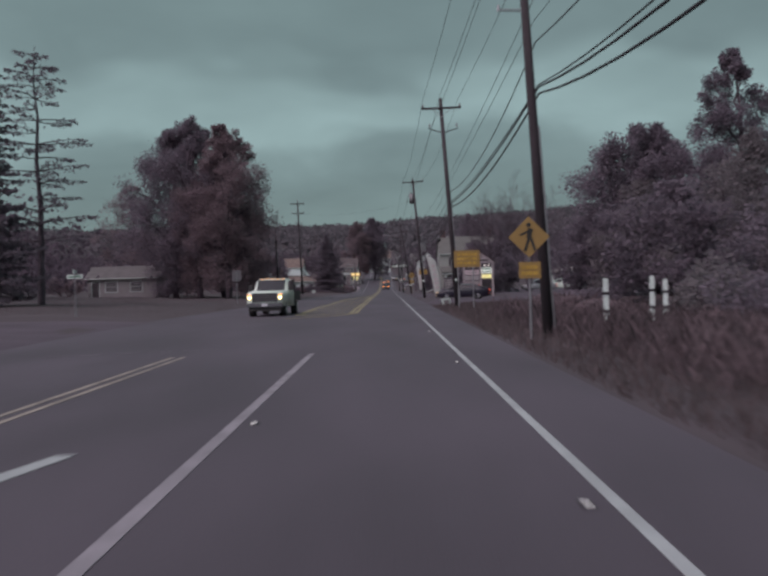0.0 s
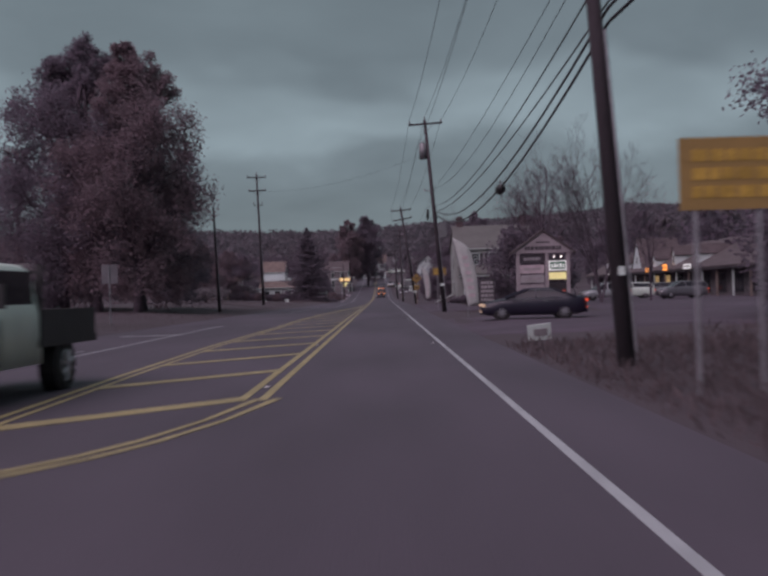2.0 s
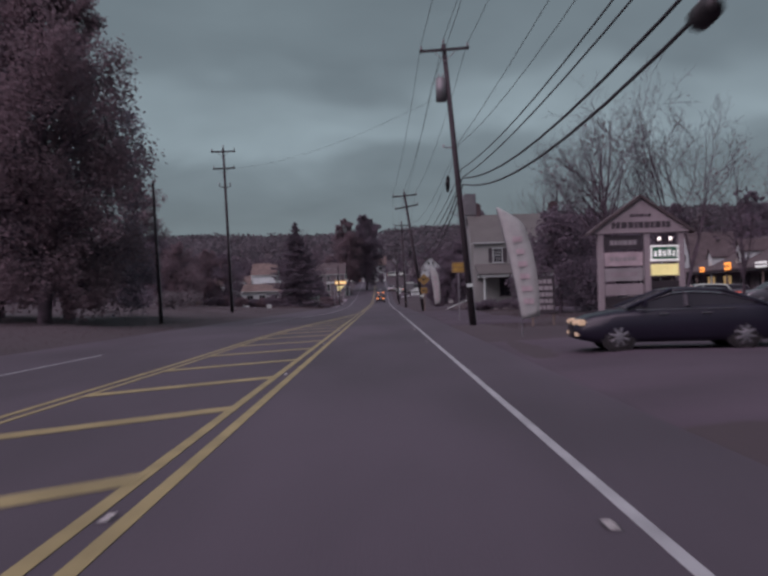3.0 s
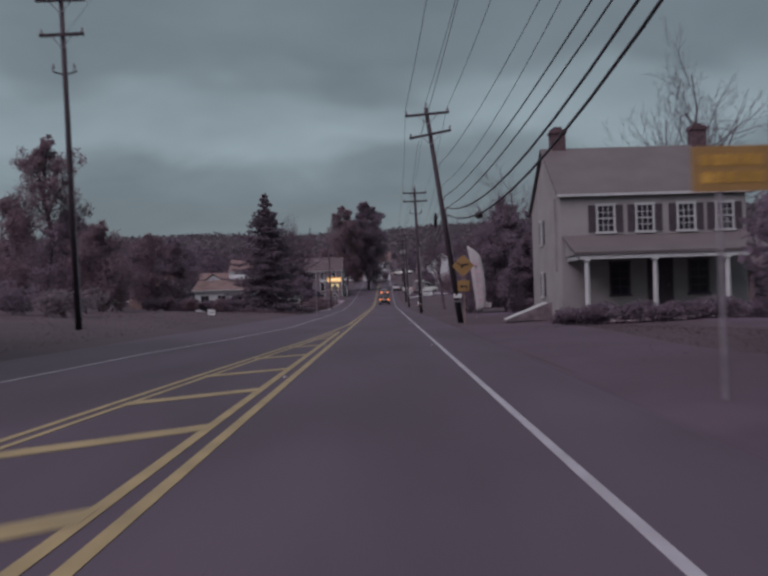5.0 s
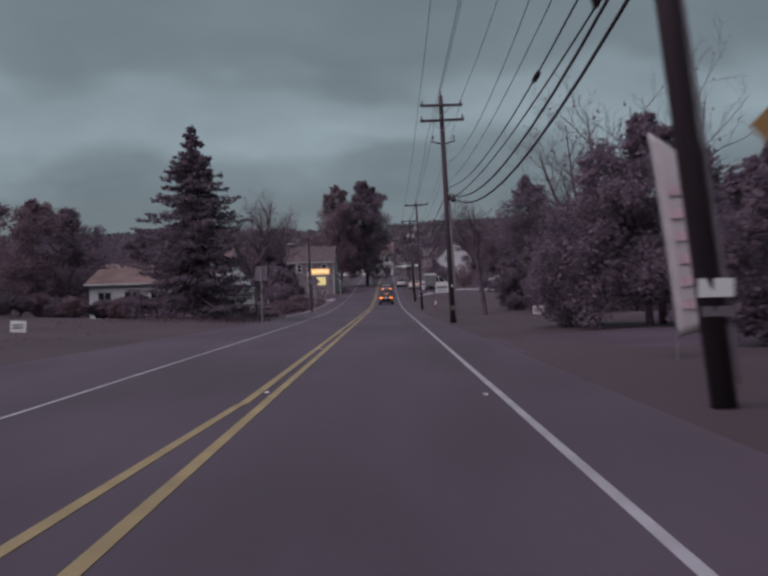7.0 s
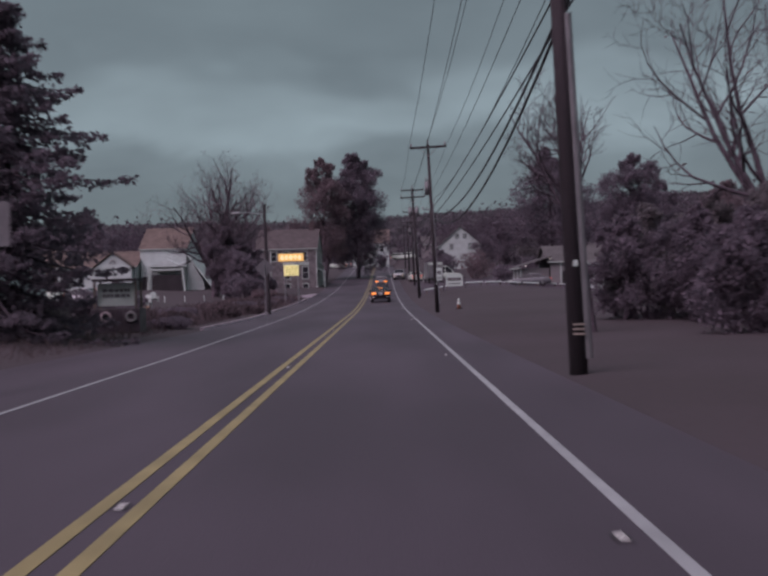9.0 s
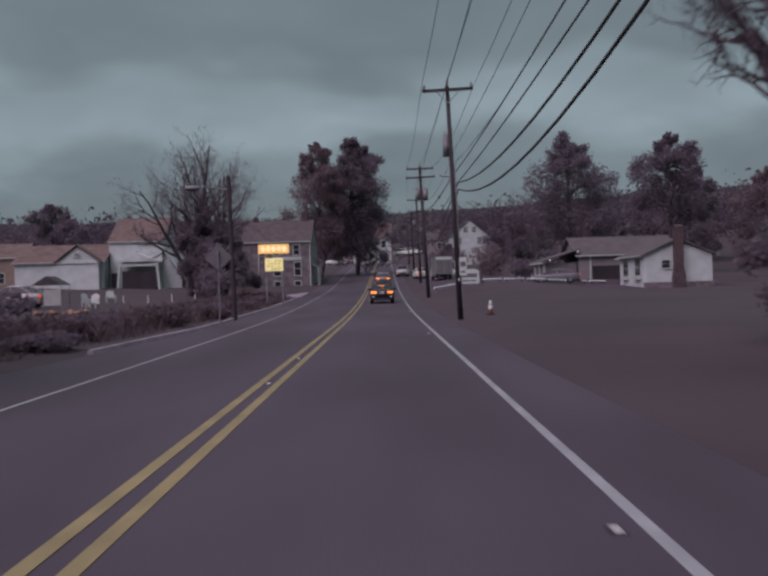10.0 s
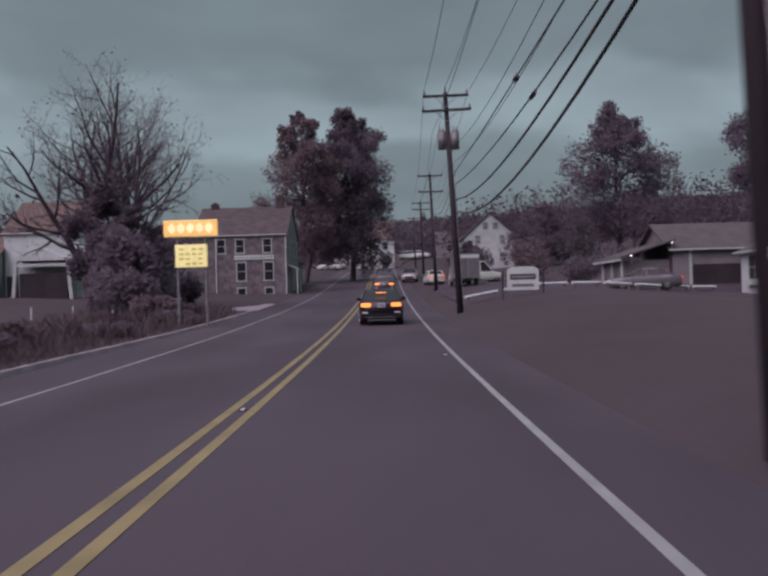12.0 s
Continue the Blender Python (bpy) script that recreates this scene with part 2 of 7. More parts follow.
FLAG_WHITE = mat("white_banner_cloth", (0.3511, 0.3622, 0.3526), 0.85, vary=0.08, scale=2, fine=30)
FLAG_RED = mat("faded_red_print", (0.4000, 0.3250, 0.3450), 0.85, vary=0.15, scale=3)
CONE_ORANGE = mat("orange_cone", (0.3000, 0.1300, 0.0900), 0.6, vary=0.15, scale=6)
PUMPKIN = mat("pumpkin", (0.2600, 0.1500, 0.1000), 0.6, vary=0.25, scale=6)
REFLECTOR = mat("pavement_reflector", (0.6, 0.6, 0.58), 0.3, vary=0.1, bump=0)


# ---- mesh helpers ----
def bmnew():
    return bmesh.new()


def box(bm, x, y, z, sx, sy, sz, rz=0.0, rx=0.0, ry=0.0):
    """A box whose base centre is x, y, z."""
    m = Matrix.Translation((x, y, z)) @ Euler((radians(rx), radians(ry), radians(rz))).to_matrix().to_4x4() @ Matrix.Translation((0, 0, sz / 2)) @ Matrix.Diagonal((sx, sy, sz, 1))
    bmesh.ops.create_cube(bm, size=1.0, matrix=m)
    return bm


def tube(bm, a, b, r0, r1=None, n=8, caps=True):
    a, b = Vector(a), Vector(b)
    d = b - a
    m = Matrix.Translation((a + b) / 2) @ d.to_track_quat("Z", "Y").to_matrix().to_4x4()
    bmesh.ops.create_cone(bm, cap_ends=caps, segments=n, radius1=r0, radius2=r0 if r1 is None else r1, depth=d.length, matrix=m)
    return bm


def prism(bm, poly, axis, a, b):
    """Extrudes a polygon given in the other two axes from a to b along axis."""
    def place(p, v):
        return {"x": (v, p[0], p[1]), "y": (p[0], v, p[1]), "z": (p[0], p[1], v)}[axis]
    lo = [bm.verts.new(place(p, a)) for p in poly]
    hi = [bm.verts.new(place(p, b)) for p in poly]
    n = len(poly)
    bm.faces.new(lo)
    bm.faces.new(list(reversed(hi)))
    for i in range(n):
        bm.faces.new((lo[i], hi[i], hi[(i + 1) % n], lo[(i + 1) % n]))
    bmesh.ops.recalc_face_normals(bm, faces=bm.faces[:])
    return bm


def mesh_from(bm, name, material, smooth=False):
    me = bpy.data.meshes.new(name)
    bm.to_mesh(me)
    bm.free()
    me.materials.append(material)
    if smooth:
        for p in me.polygons:
            p.use_smooth = True
    return me


def part(name, bm, material, parent, label="", smooth=False):
    ob = new(name, mesh_from(bm, name, material, smooth))
    ob.parent = parent
    if label:
        ob["label"] = label
    return ob


def thing(name, x, y, z, label, category, group="", rz=0.0):
    e = new(name)
    e.empty_display_size = 0.3
    e.location, e.rotation_euler = (x, y, z), (0, 0, radians(rz))
    return tagged(e, label, category, group)


def single(name, bm, material, label, category, group="", kind="", smooth=False, at=(0, 0, 0)):
    ob = new(name, mesh_from(bm, name, material, smooth))
    ob.location = at
    return tagged(ob, label, category, group, kind)


def raw(name, verts, faces, material, smooth=False):
    me = bpy.data.meshes.new(name)
    me.from_pydata([tuple(v) for v in verts], [], [tuple(f) for f in faces])
    me.materials.append(material)
    if smooth:
        me.polygons.foreach_set("use_smooth", [True] * len(me.polygons))
    me.update()
    return me


# ---- the lie of the land ----
def road_z(y):
    if y < 222:
        return 0.0
    if y < 330:
        return 0.00026 * (y - 222) ** 2
    z0 = 0.00026 * 108 ** 2
    return z0 + 0.05 * (min(y, 420) - 330) + 0.004 * max(0, y - 420)


def lerp(table, y):
    if y <= table[0][0]:
        return table[0][1]
    for (a, u), (b, v) in zip(table, table[1:]):
        if y <= b:
            return u + (v - u) * (y - a) / (b - a)
    return table[-1][1]


LEFT_EDGE = [(-60, -10.5), (16, -10.5), (41, -12.0), (100, -11.0), (140, -9.9), (180, -8.5), (205, -7.35), (222, -7.25), (240, -7.75), (420, -8.4)]
RIGHT_EDGE = [(-60, 3.0), (60, 3.2), (140, 3.4), (200, 2.9), (420, 3.0)]
LEFT_YELLOW = [(43.8, -4.65), (52, -4.82), (62, -4.9), (76, -4.62), (91, -4.55), (100, -4.25), (113, -3.55), (123, -2.95), (131, -2.45), (138, -2.15), (149, -1.80), (156, -1.78)]
LEFT_WHITE = [(56, -8.0), (76, -8.0), (110, -7.6), (124, -6.9), (134, -5.8), (147, -4.9), (190, -4.95), (215, -5.25), (240, -5.75), (262, -6.0), (420, -6.2)]


def ground_z(x, y):
    z = road_z(y)
    left, right = lerp(LEFT_EDGE, y), lerp(RIGHT_EDGE, y)
    if left - 0.5 < x < right + 0.4:
        return z - 0.05
    off = (left - x) if x < 0 else (x - right)
    bank = min(1.0, off / 6.0)
    if x < 0:
        z += 0.35 * bank if 40 < y < 200 else 0.18 * bank
        z += 0.9 * min(1, max(0, off - 6) / 30)
    else:
        z += (-0.25 if y < 41 else 0.12) * bank
        z += 0.22 * min(1, max(0, (y - 195) / 20)) * min(1, max(0, (265 - y) / 28)) * min(1, off / 0.6)
        fade = min(1.0, max(0.0, (22 - x) / 9)) if y < 283 else 1.0
        z += (max(0, (y - 235) / 30.0) * 0.8 * bank if y < 265 else 0.8 * bank * max(0, 1 - (y - 265) / 80)) * fade
        z += 1.6 * min(1, max(0, (y - 395) / 15)) * min(1, off / 1.5)
        z += 3.0 * min(1, max(0, off - 8) / 40) * min(1, max(0, (y - 290) / 60))
    far = max(0.0, y - 480) / 1320
    z += 97 * min(1.0, far) ** 1.25 * (0.93 + 0.05 * math.sin(x * 0.0045 + 0.9) + 0.025 * math.sin(x * 0.017))
    side = max(0.0, abs(x) - 120) / 300
    z += 26 * min(1.0, side) ** 1.2 * (1.0 if x > 0 else 0.35) * min(1, max(0.2, (y + 100) / 300))
    rough = 0.05 if x < 0 or y < 165 or y > 290 else 0.0
    return z + rough * math.sin(x * 0.7 + y * 0.31) * min(1, off / 3)


def axis_steps(lo, hi, dense_lo, dense_hi, step, grow):
    out, v, s = [], dense_lo, step
    while v <= dense_hi:
        out.append(v)
        v += step
    s = step
    v = out[-1]
    while v < hi:
        s *= grow
        v += s
        out.append(min(v, hi))
    s, v, low = step, dense_lo, []
    while v > lo:
        s *= grow
        v -= s
        low.append(max(v, lo))
    return list(reversed(low)) + out


def sheet(name, xs, ys, height, material):
    verts = [(x, y, height(x, y)) for y in ys for x in xs]
    w = len(xs)
    faces = [(j * w + i, j * w + i + 1, (j + 1) * w + i + 1, (j + 1) * w + i) for j in range(len(ys) - 1) for i in range(w - 1)]
    return raw(name, verts, faces, material, True)


ground = new("ground", sheet("ground", axis_steps(-2500, 2500, -44, 40, 1.0, 1.16), axis_steps(-700, 3200, -30, 320, 2.0, 1.12), ground_z, GRASS))
tagged(ground, "dull brown-green autumn grass verge, lawn and far hills", "ground", kind="structure")


def strip(name, left, right, y0, y1, step, lift, material, thick=0.0):
    """A band on the road between two edges given as functions of y."""
    n = max(1, int(math.ceil((y1 - y0) / step)))
    verts, faces = [], []
    for i in range(n + 1):
        y = y0 + (y1 - y0) * i / n
        a, b = left(y), right(y)
        verts += [(a, y, road_z(y) + lift), (b, y, road_z(y) + lift)]
        if thick:
            verts += [(b, y, road_z(y) + lift - thick), (a, y, road_z(y) + lift - thick)]
    k = 4 if thick else 2
    for i in range(n):
        p, q = i * k, (i + 1) * k
        for j in range(k if thick else 1):
            a, b = j, (j + 1) % k
            faces.append((p + a, p + b, q + b, q + a))
    if thick:
        faces += [(3, 2, 1, 0), tuple(n * k + j for j in range(4))]
    return raw(name, verts, faces, material)


road = new("road", strip("road", lambda y: lerp(LEFT_EDGE, y), lambda y: lerp(RIGHT_EDGE, y), -60, 560, 2.0, 0.0, ASPHALT, 0.12))
tagged(road, "grey two-lane asphalt road with worn wheel tracks", "road", kind="structure")


def line(name, centre, width, y0, y1, material, label, step=2.0, group="road lines"):
    ob = new(name, strip(name, lambda y: centre(y) - width / 2, lambda y: centre(y) + width / 2, y0, y1, step, 0.006, material, 0.004))
    return tagged(ob, label, "road line", group, "structure")


line("edge_line", lambda y: 1.72, 0.10, -60, 420, WHITE_LINE, "white solid edge line painted on the asphalt")
line("edge_line", lambda y: lerp(LEFT_WHITE, y), 0.09, 57.8, 81.8, WHITE_LINE, "white edge line of the oncoming lane")
line("edge_line", lambda y: lerp(LEFT_WHITE, y), 0.085, 112, 420, WHITE_LINE, "white edge line of the oncoming lane")
line("lane_line", lambda y: -1.58, 0.14, -60, 13.6, FADED_LINE, "white solid turn-lane line painted on the asphalt")
for off in (-0.13, 0.13):
    line("centre_line", lambda y, o=off: -4.65 + o, 0.10, -60, 13.6, PALE_LINE, "double yellow line beside the turn lane, paled for haze")
    for y0, y1 in ([(46.3, 138), (148.5, 420)] if off < 0 else [(46.3, 420)]):
        line("centre_line", lambda y, o=off: -1.755 + o * 1.15, 0.13, y0, y1, YELLOW_LINE, "yellow double centre line, slightly worn")
    line("median_line", lambda y, o=off: lerp(LEFT_YELLOW, y) + o * 0.95, 0.10 if off > 0 else 0.12, 43.8, 148.5 if off < 0 else 137.5, YELLOW_LINE, "yellow double line along the hatched median")


def flat_piece(name, pts, material, label, lift=0.005, category="road line", group="road lines"):
    bm = bmnew()
    c = [bm.verts.new((x, y, road_z(y) + lift)) for x, y in pts]
    f = bm.faces.new(c)
    if f.normal.z < 0:
        f.normal_flip()
    ext = bmesh.ops.extrude_face_region(bm, geom=[f])
    for v in ext["geom"]:
        if isinstance(v, bmesh.types.BMVert):
            v.co.z += 0.003
    bmesh.ops.recalc_face_normals(bm, faces=bm.faces[:])
    return single(name, bm, material, label, category, group, "structure")


# hatched median: bars at 45 degrees, about five metres apart
for i in range(18):
    y = lerp([(0, 46.3), (9, 92.2), (14, 115.4), (18, 136.0)], i)
    a = -1.9
    b = lerp(LEFT_YELLOW, y - 2.2) + 0.1
    run = a - b
    if run < 0.45:
        continue
    flat_piece("median_bar", [(a, y), (b, y - run), (b, y - run + 0.6), (a, y + 0.6)], YELLOW_LINE, "yellow diagonal bar of the hatched median")
# rounded nose of the median
for off in (0.0, 0.28):
    pts_out, pts_in = [], []
    for k in range(9):
        u = k / 8
        x = -4.72 + 3.1 * u + off * u
        y = 39.4 + 3.2 * u + 3.9 * u ** 5 - off * (1 - u)
        pts_out.append((x, y))
        pts_in.append((x - 0.06, y + 0.13) if u < 0.9 else (x - 0.13, y))
    flat_piece("median_nose", pts_out + pts_in[::-1], YELLOW_LINE, "curved yellow line closing the hatched median")
for x0, y0, x1, y1, w in [(-9.3, 57.8, -8.5, 60.6, 0.3), (-10.2, 70.8, -7.9, 71.1, 0.5)]:
    flat_piece("stop_bar", [(x0, y0), (x1, y1), (x1, y1 + w), (x0, y0 + w)], WHITE_LINE, "short worn white stop bar at a side road")
flat_piece("turn_arrow", [(-3.6, -2.6), (-3.0, 0.4), (-2.8, 0.4), (-3.35, -2.6)], WHITE_LINE, "worn white turn arrow stroke on the asphalt")
for k in range(5):
    w = 0.16
    flat_piece("crossing_bar", [(-8.2 + 0.8 * k, 14.8 + 0.25 * k), (-7.7 + 0.8 * k, 14.95 + 0.25 * k), (-7.7 + 0.8 * k, 15.1 + 0.25 * k), (-8.2 + 0.8 * k, 14.95 + 0.25 * k)], WORN_LINE, "worn short white mark on the asphalt")


# ---- reflectors ----
def reflector(x, y):
    t = thing("road_reflector", x, y, road_z(y) + 0.007, "small raised pavement reflector set in a steel casting", "reflector", "road reflectors")
    b = bmnew()
    prism(b, [(-0.04, 0.004), (-0.02, 0.016), (0.02, 0.016), (0.04, 0.004)], "x", -0.03, 0.03)
    part("lens", b, REFLECTOR, t, "pale reflective lens")
    b = bmnew()
    box(b, 0, 0, 0, 0.11, 0.13, 0.005)
    bmesh.ops.bevel(b, geom=b.edges[:], offset=0.002, segments=1, affect="EDGES")
    part("casting", b, PLASTIC, t, "dark steel casting")
    return t


for y in [2.2] + [48.2 + 12.2 * k for k in range(5)] + [113.4 + 12.2 * k for k in range(8)] + [204.2, 228.6, 253, 277]:
    reflector(-1.755 if y > 40 else -1.36, y)
for y in [-2.2, 10.0, 22.2, 59.8, 84.2, 95.8, 124, 148.8, 173.2, 189, 213.8, 238.2]:
    reflector(1.50, y)


# ---- side surfaces: car park, drives, kerb ----
def paved(name, x0, x1, y0, y1, label, lift=0.05, material=SIDE_ASPHALT):
    if 0 < x0 < 4:
        x0 = lerp(RIGHT_EDGE, (y0 + y1) / 2) - 0.25
    xs = [x0 + (x1 - x0) * i / 12 for i in range(13)]
    ys = [y0 + (y1 - y0) * i / 12 for i in range(13)]
    xs = sorted(xs + [x0 + 0.5, x1 - 0.5])
    ys = sorted(ys + [y0 + 0.5, y1 - 0.5])

    def top(x, y):
        edge = min(x1 - x, y - y0, y1 - y, (x - x0) if abs(x0) > 5 else 9)
        if 0 < x < lerp(RIGHT_EDGE, y) + 0.45:
            return road_z(y) - (0.012 if edge > 0.2 else 0.09)
        return ground_z(x, y) + (lift if edge > 0.2 else -0.03)

    ob = new(name, sheet(name, xs, ys, top, material))
    return tagged(ob, label, "pavement", kind="structure")


paved("pavement_1", 3.15, 34, 63.8, 83.8, "dark worn asphalt entrance and car park of the shops", 0.06)
paved("pavement_2", 13, 36, 83.8, 190, "dark asphalt car park in front of the shops", 0.06)
paved("pavement_3", 3.3, 60, 158, 167, "asphalt side street joining the road", 0.06)
paved("pavement_4", 3.3, 7.9, 100, 141, "dark gravel parking strip beside the house", 0.05)
paved("pavement_5", 4.5, 34, 271, 312, "asphalt car park behind the white rail", 0.06)
paved("pavement_6", -60, -10.8, 15.8, 39.8, "asphalt side road opening off the main road", 0.05)

bm = bmnew()
seg = []
for i in range(46):
    y = 208 + i * 1.5
    x = lerp(LEFT_EDGE, y)
    seg.append((x, y, road_z(y)))
for a, b in zip(seg, seg[1:]):
    v = [bm.verts.new((p[0] + dx, p[1], p[2] + dz)) for p in (a, b) for dx, dz in ((-0.16, -0.05), (-0.15, 0.11), (-0.02, 0.11), (0.03, -0.05))]
    for j in range(3):
        bm.faces.new((v[j], v[j + 1], v[j + 5], v[j + 4]))
    if a is seg[0]:
        bm.faces.new(v[3::-1])
    if b is seg[-1]:
        bm.faces.new(v[4:])
bmesh.ops.recalc_face_normals(bm, faces=bm.faces[:])
single("kerb", bm, KERB, "pale concrete kerb along the grass verge", "kerb", kind="structure")
flat_piece("drive_apron", [(-7.86, 276.0), (-7.88, 287.0), (-9.7, 288.5), (-10.8, 283.0), (-9.5, 277.5)], KERB, "pale concrete apron of a drive", 0.03, "pavement", "")


# ---- utility poles and wires ----
def utility_pole(name, base, top, arms, label, tanks=(), stub=None, group="utility poles", thick=0.16, tags=(), guard=False, cabinet=0.0):
    bx, by, bz = base
    t = thing(name, bx, by, bz, label, "utility pole", group)
    lean = Vector(top) - Vector(base)
    h = lean.length
    def up(z):
        return lean * (z / h)
    b = bmnew()
    tube(b, (0, 0, -0.3), lean, thick, thick * 0.66, 12)
    part("pole", b, POLE, t, smooth=True)
    for z, half, tilt, kind in arms:
        c = up(z)
        b = bmnew()
        if kind == "v":
            for s in (-1, 1):
                tube(b, c, c + Vector((s * half, 0, half * 0.32)), 0.035, 0.03, 6)
        else:
            box(b, c.x, c.y - 0.16, c.z - 0.06, half * 2, 0.10, 0.12, ry=tilt)
        part("crossarm", b, POLE, t)
        if kind == "arm":
            b = bmnew()
            for s in (-1, 1):
                tube(b, c + Vector((s * half * 0.5, -0.16, 0)), c + Vector((0, -0.14, -0.55)), 0.018, 0.018, 5)
            part("brace", b, GALV, t)
        for s in ((-1, 0, 1) if kind == "arm" else (-1, 1)):
            if s == 0 and z < h - 0.6:
                continue
            q = c + Vector((s * (half - 0.08), -0.16 if s else 0, half * 0.32 if kind == "v" else -math.tan(radians(tilt)) * s * half))
            if s == 0:
                q = Vector(lean)
            b = bmnew()
            tube(b, q, q + Vector((0, 0, 0.10)), 0.02, 0.02, 6)
            tube(b, q + Vector((0, 0, 0.08)), q + Vector((0, 0, 0.18)), 0.065, 0.05, 8)
            tube(b, q + Vector((0, 0, 0.18)), q + Vector((0, 0, 0.27)), 0.05, 0.025, 8)
            part("insulator", b, PORCELAIN, t)
    for z, dx, r, hh in tanks:
        c = up(z) + Vector((dx, 0, 0))
        b = bmnew()
        tube(b, c - Vector((0, 0, hh / 2)), c + Vector((0, 0, hh / 2)), r, r, 16)
        tube(b, c + Vector((0, 0, hh / 2)), c + Vector((0, 0, hh / 2 + 0.06)), r * 0.95, r * 0.6, 16)
        box(b, c.x - math.copysign(r + 0.04, dx), c.y, c.z - 0.2, 0.14, 0.12, 0.4)
        for k in (-1, 1):
            tube(b, c + Vector((k * r * 0.4, 0, hh / 2)), c + Vector((k * r * 0.4, 0, hh / 2 + 0.28)), 0.035, 0.02, 8)
        part("transformer", b, TANK, t, "grey cylindrical transformer", True)
    if stub:
        z, length = stub
        c = up(z)
        b = bmnew()
        tube(b, c, c + Vector((-length, 0, 0.02)), 0.035, 0.03, 6)
        tube(b, c + Vector((-length, 0, 0)), c + Vector((-length, 0, 0.16)), 0.05, 0.03, 8)
        part("bracket", b, GALV, t)
    if cabinet:
        c = up(cabinet)
        b = bmnew()
        box(b, c.x + 0.42, c.y - 0.05, c.z - 0.5, 0.52, 0.42, 1.0)
        bmesh.ops.bevel(b, geom=b.edges[:], offset=0.03, segments=2, affect="EDGES")
        part("cabinet", b, TANK, t, "grey equipment box strapped to the pole")
    for z, w, hh, m in tags:
        c = up(z)
        b = bmnew()
        box(b, c.x, c.y - thick - 0.012, c.z, w, 0.02, hh)
        part("tag", b, m, t)
    b = bmnew()
    wide = 0.07 if guard else 0.03
    tube(b, up(0.2) + Vector((thick, -0.06, 0)), up(6.0) + Vector((thick * 0.8, -0.06, 0)), wide, wide, 10)
    part("conduit", b, TANK if guard else GALV, t, "pale plastic cable guard" if guard else "")
    return t


POLES = [  # base x, y, z; top x, y, z
    ((4.6, -24.2, 0.0), (4.4, -24.2, 12.4)),
    ((4.75, 18.8, -0.1), (4.15, 18.8, 12.6)),
    ((4.45, 50.1, 0.1), (3.75, 50.6, 12.8)),
    ((4.35, 98.8, 0.1), (3.35, 99.0, 13.1)),
    ((4.15, 146.6, 0.1), (2.55, 145.6, 11.25)),
    ((3.42, 183.9, 0.05), (3.08, 183.9, 11.4)),
    ((3.26, 223.4, 0.38), (2.96, 223.4, 9.75)),
    ((3.75, 263.0, 0.75), (3.30, 263.0, 11.3)),
    ((4.6, 302.0, 2.0), (4.3, 302.0, 12.2)),
    ((5.0, 340.0, 3.9), (4.8, 340.0, 13.4)),
    ((5.6, 392.0, 6.2), (5.4, 392.0, 15.6)),
]
DETAILS = [
    ([(12.2, 1.15, 0, "arm")], (), None),
    ([(12.4, 1.15, 0, "arm")], (), (9.3, 0.75)),
    ([(12.1, 1.2, -1, "arm"), (10.6, 0.9, 0, "v")], (), None),
    ([(12.75, 1.15, -3, "arm")], [(10.9, -0.34, 0.25, 1.05)], (8.2, 0.5)),
    ([(10.95, 1.15, -4, "arm"), (9.9, 1.1, -10, "arm")], (), None),
    ([(10.85, 1.05, 0, "arm"), (10.1, 1.1, -1, "arm"), (8.9, 0.6, 0, "v")], (), None),
    ([(9.17, 1.05, -2, "arm")], [(6.82, -0.20, 0.13, 0.75)], (5.62, 0.5)),
    ([(10.35, 1.1, -1, "arm"), (9.65, 1.2, -2, "arm")], [(8.2, -0.32, 0.2, 0.85), (8.2, 0.32, 0.2, 0.85)], None),
    ([(10.0, 1.1, 0, "arm"), (8.6, 1.1, 0, "arm")], (), None),
    ([(9.3, 1.1, 0, "arm"), (8.5, 1.1, 0, "arm")], [(7.6, 0.34, 0.25, 0.9)], None),
    ([(9.2, 1.1, 0, "arm")], (), None),
]
TAGS = {2: [(1.55, 0.12, 0.16, SIGN_WHITE)], 3: [(1.7, 0.30, 0.16, SIGN_WHITE)], 4: [(1.25, 0.42, 0.22, SIGN_WHITE), (1.02, 0.40, 0.12, SIGN_BACK)], 5: [(0.60, 0.20, 0.035, PALE_LINE), (0.68, 0.20, 0.035, PALE_LINE), (0.76, 0.20, 0.035, PALE_LINE), (1.75, 0.08, 0.1, SIGN_WHITE)], 6: [(1.3, 0.07, 0.1, SIGN_WHITE)]}
for k, ((b0, t0), (arms, tanks, stub)) in enumerate(zip(POLES, DETAILS)):
    words = "leaning weathered wooden utility pole with crossarms" if abs(b0[0] - t0[0]) > 0.7 else "weathered wooden utility pole with crossarms"
    if tanks:
        words = "weathered wooden utility pole carrying a grey transformer"
    utility_pole("utility_pole", b0, t0, arms, words, tanks, stub, thick=0.12 if k == 6 else 0.16, tags=TAGS.get(k, ()), guard=k == 5, cabinet=5.5 if k == 3 else 0.0)

utility_pole("utility_pole", (-12.2, 134.3, 0.8), (-12.6, 134.3, 14.1), [(13.0, 1.0, 0, "arm"), (11.6, 0.9, -1, "arm"), (10.0, 0.5, 0, "v")], "slim weathered utility pole standing across the road", thick=0.14)
utility_pole("utility_pole", (-13.3, 113.2, 0.5), (-13.6, 113.2, 8.9), [], "bare leaning wooden service pole beside a maple", thick=0.13)


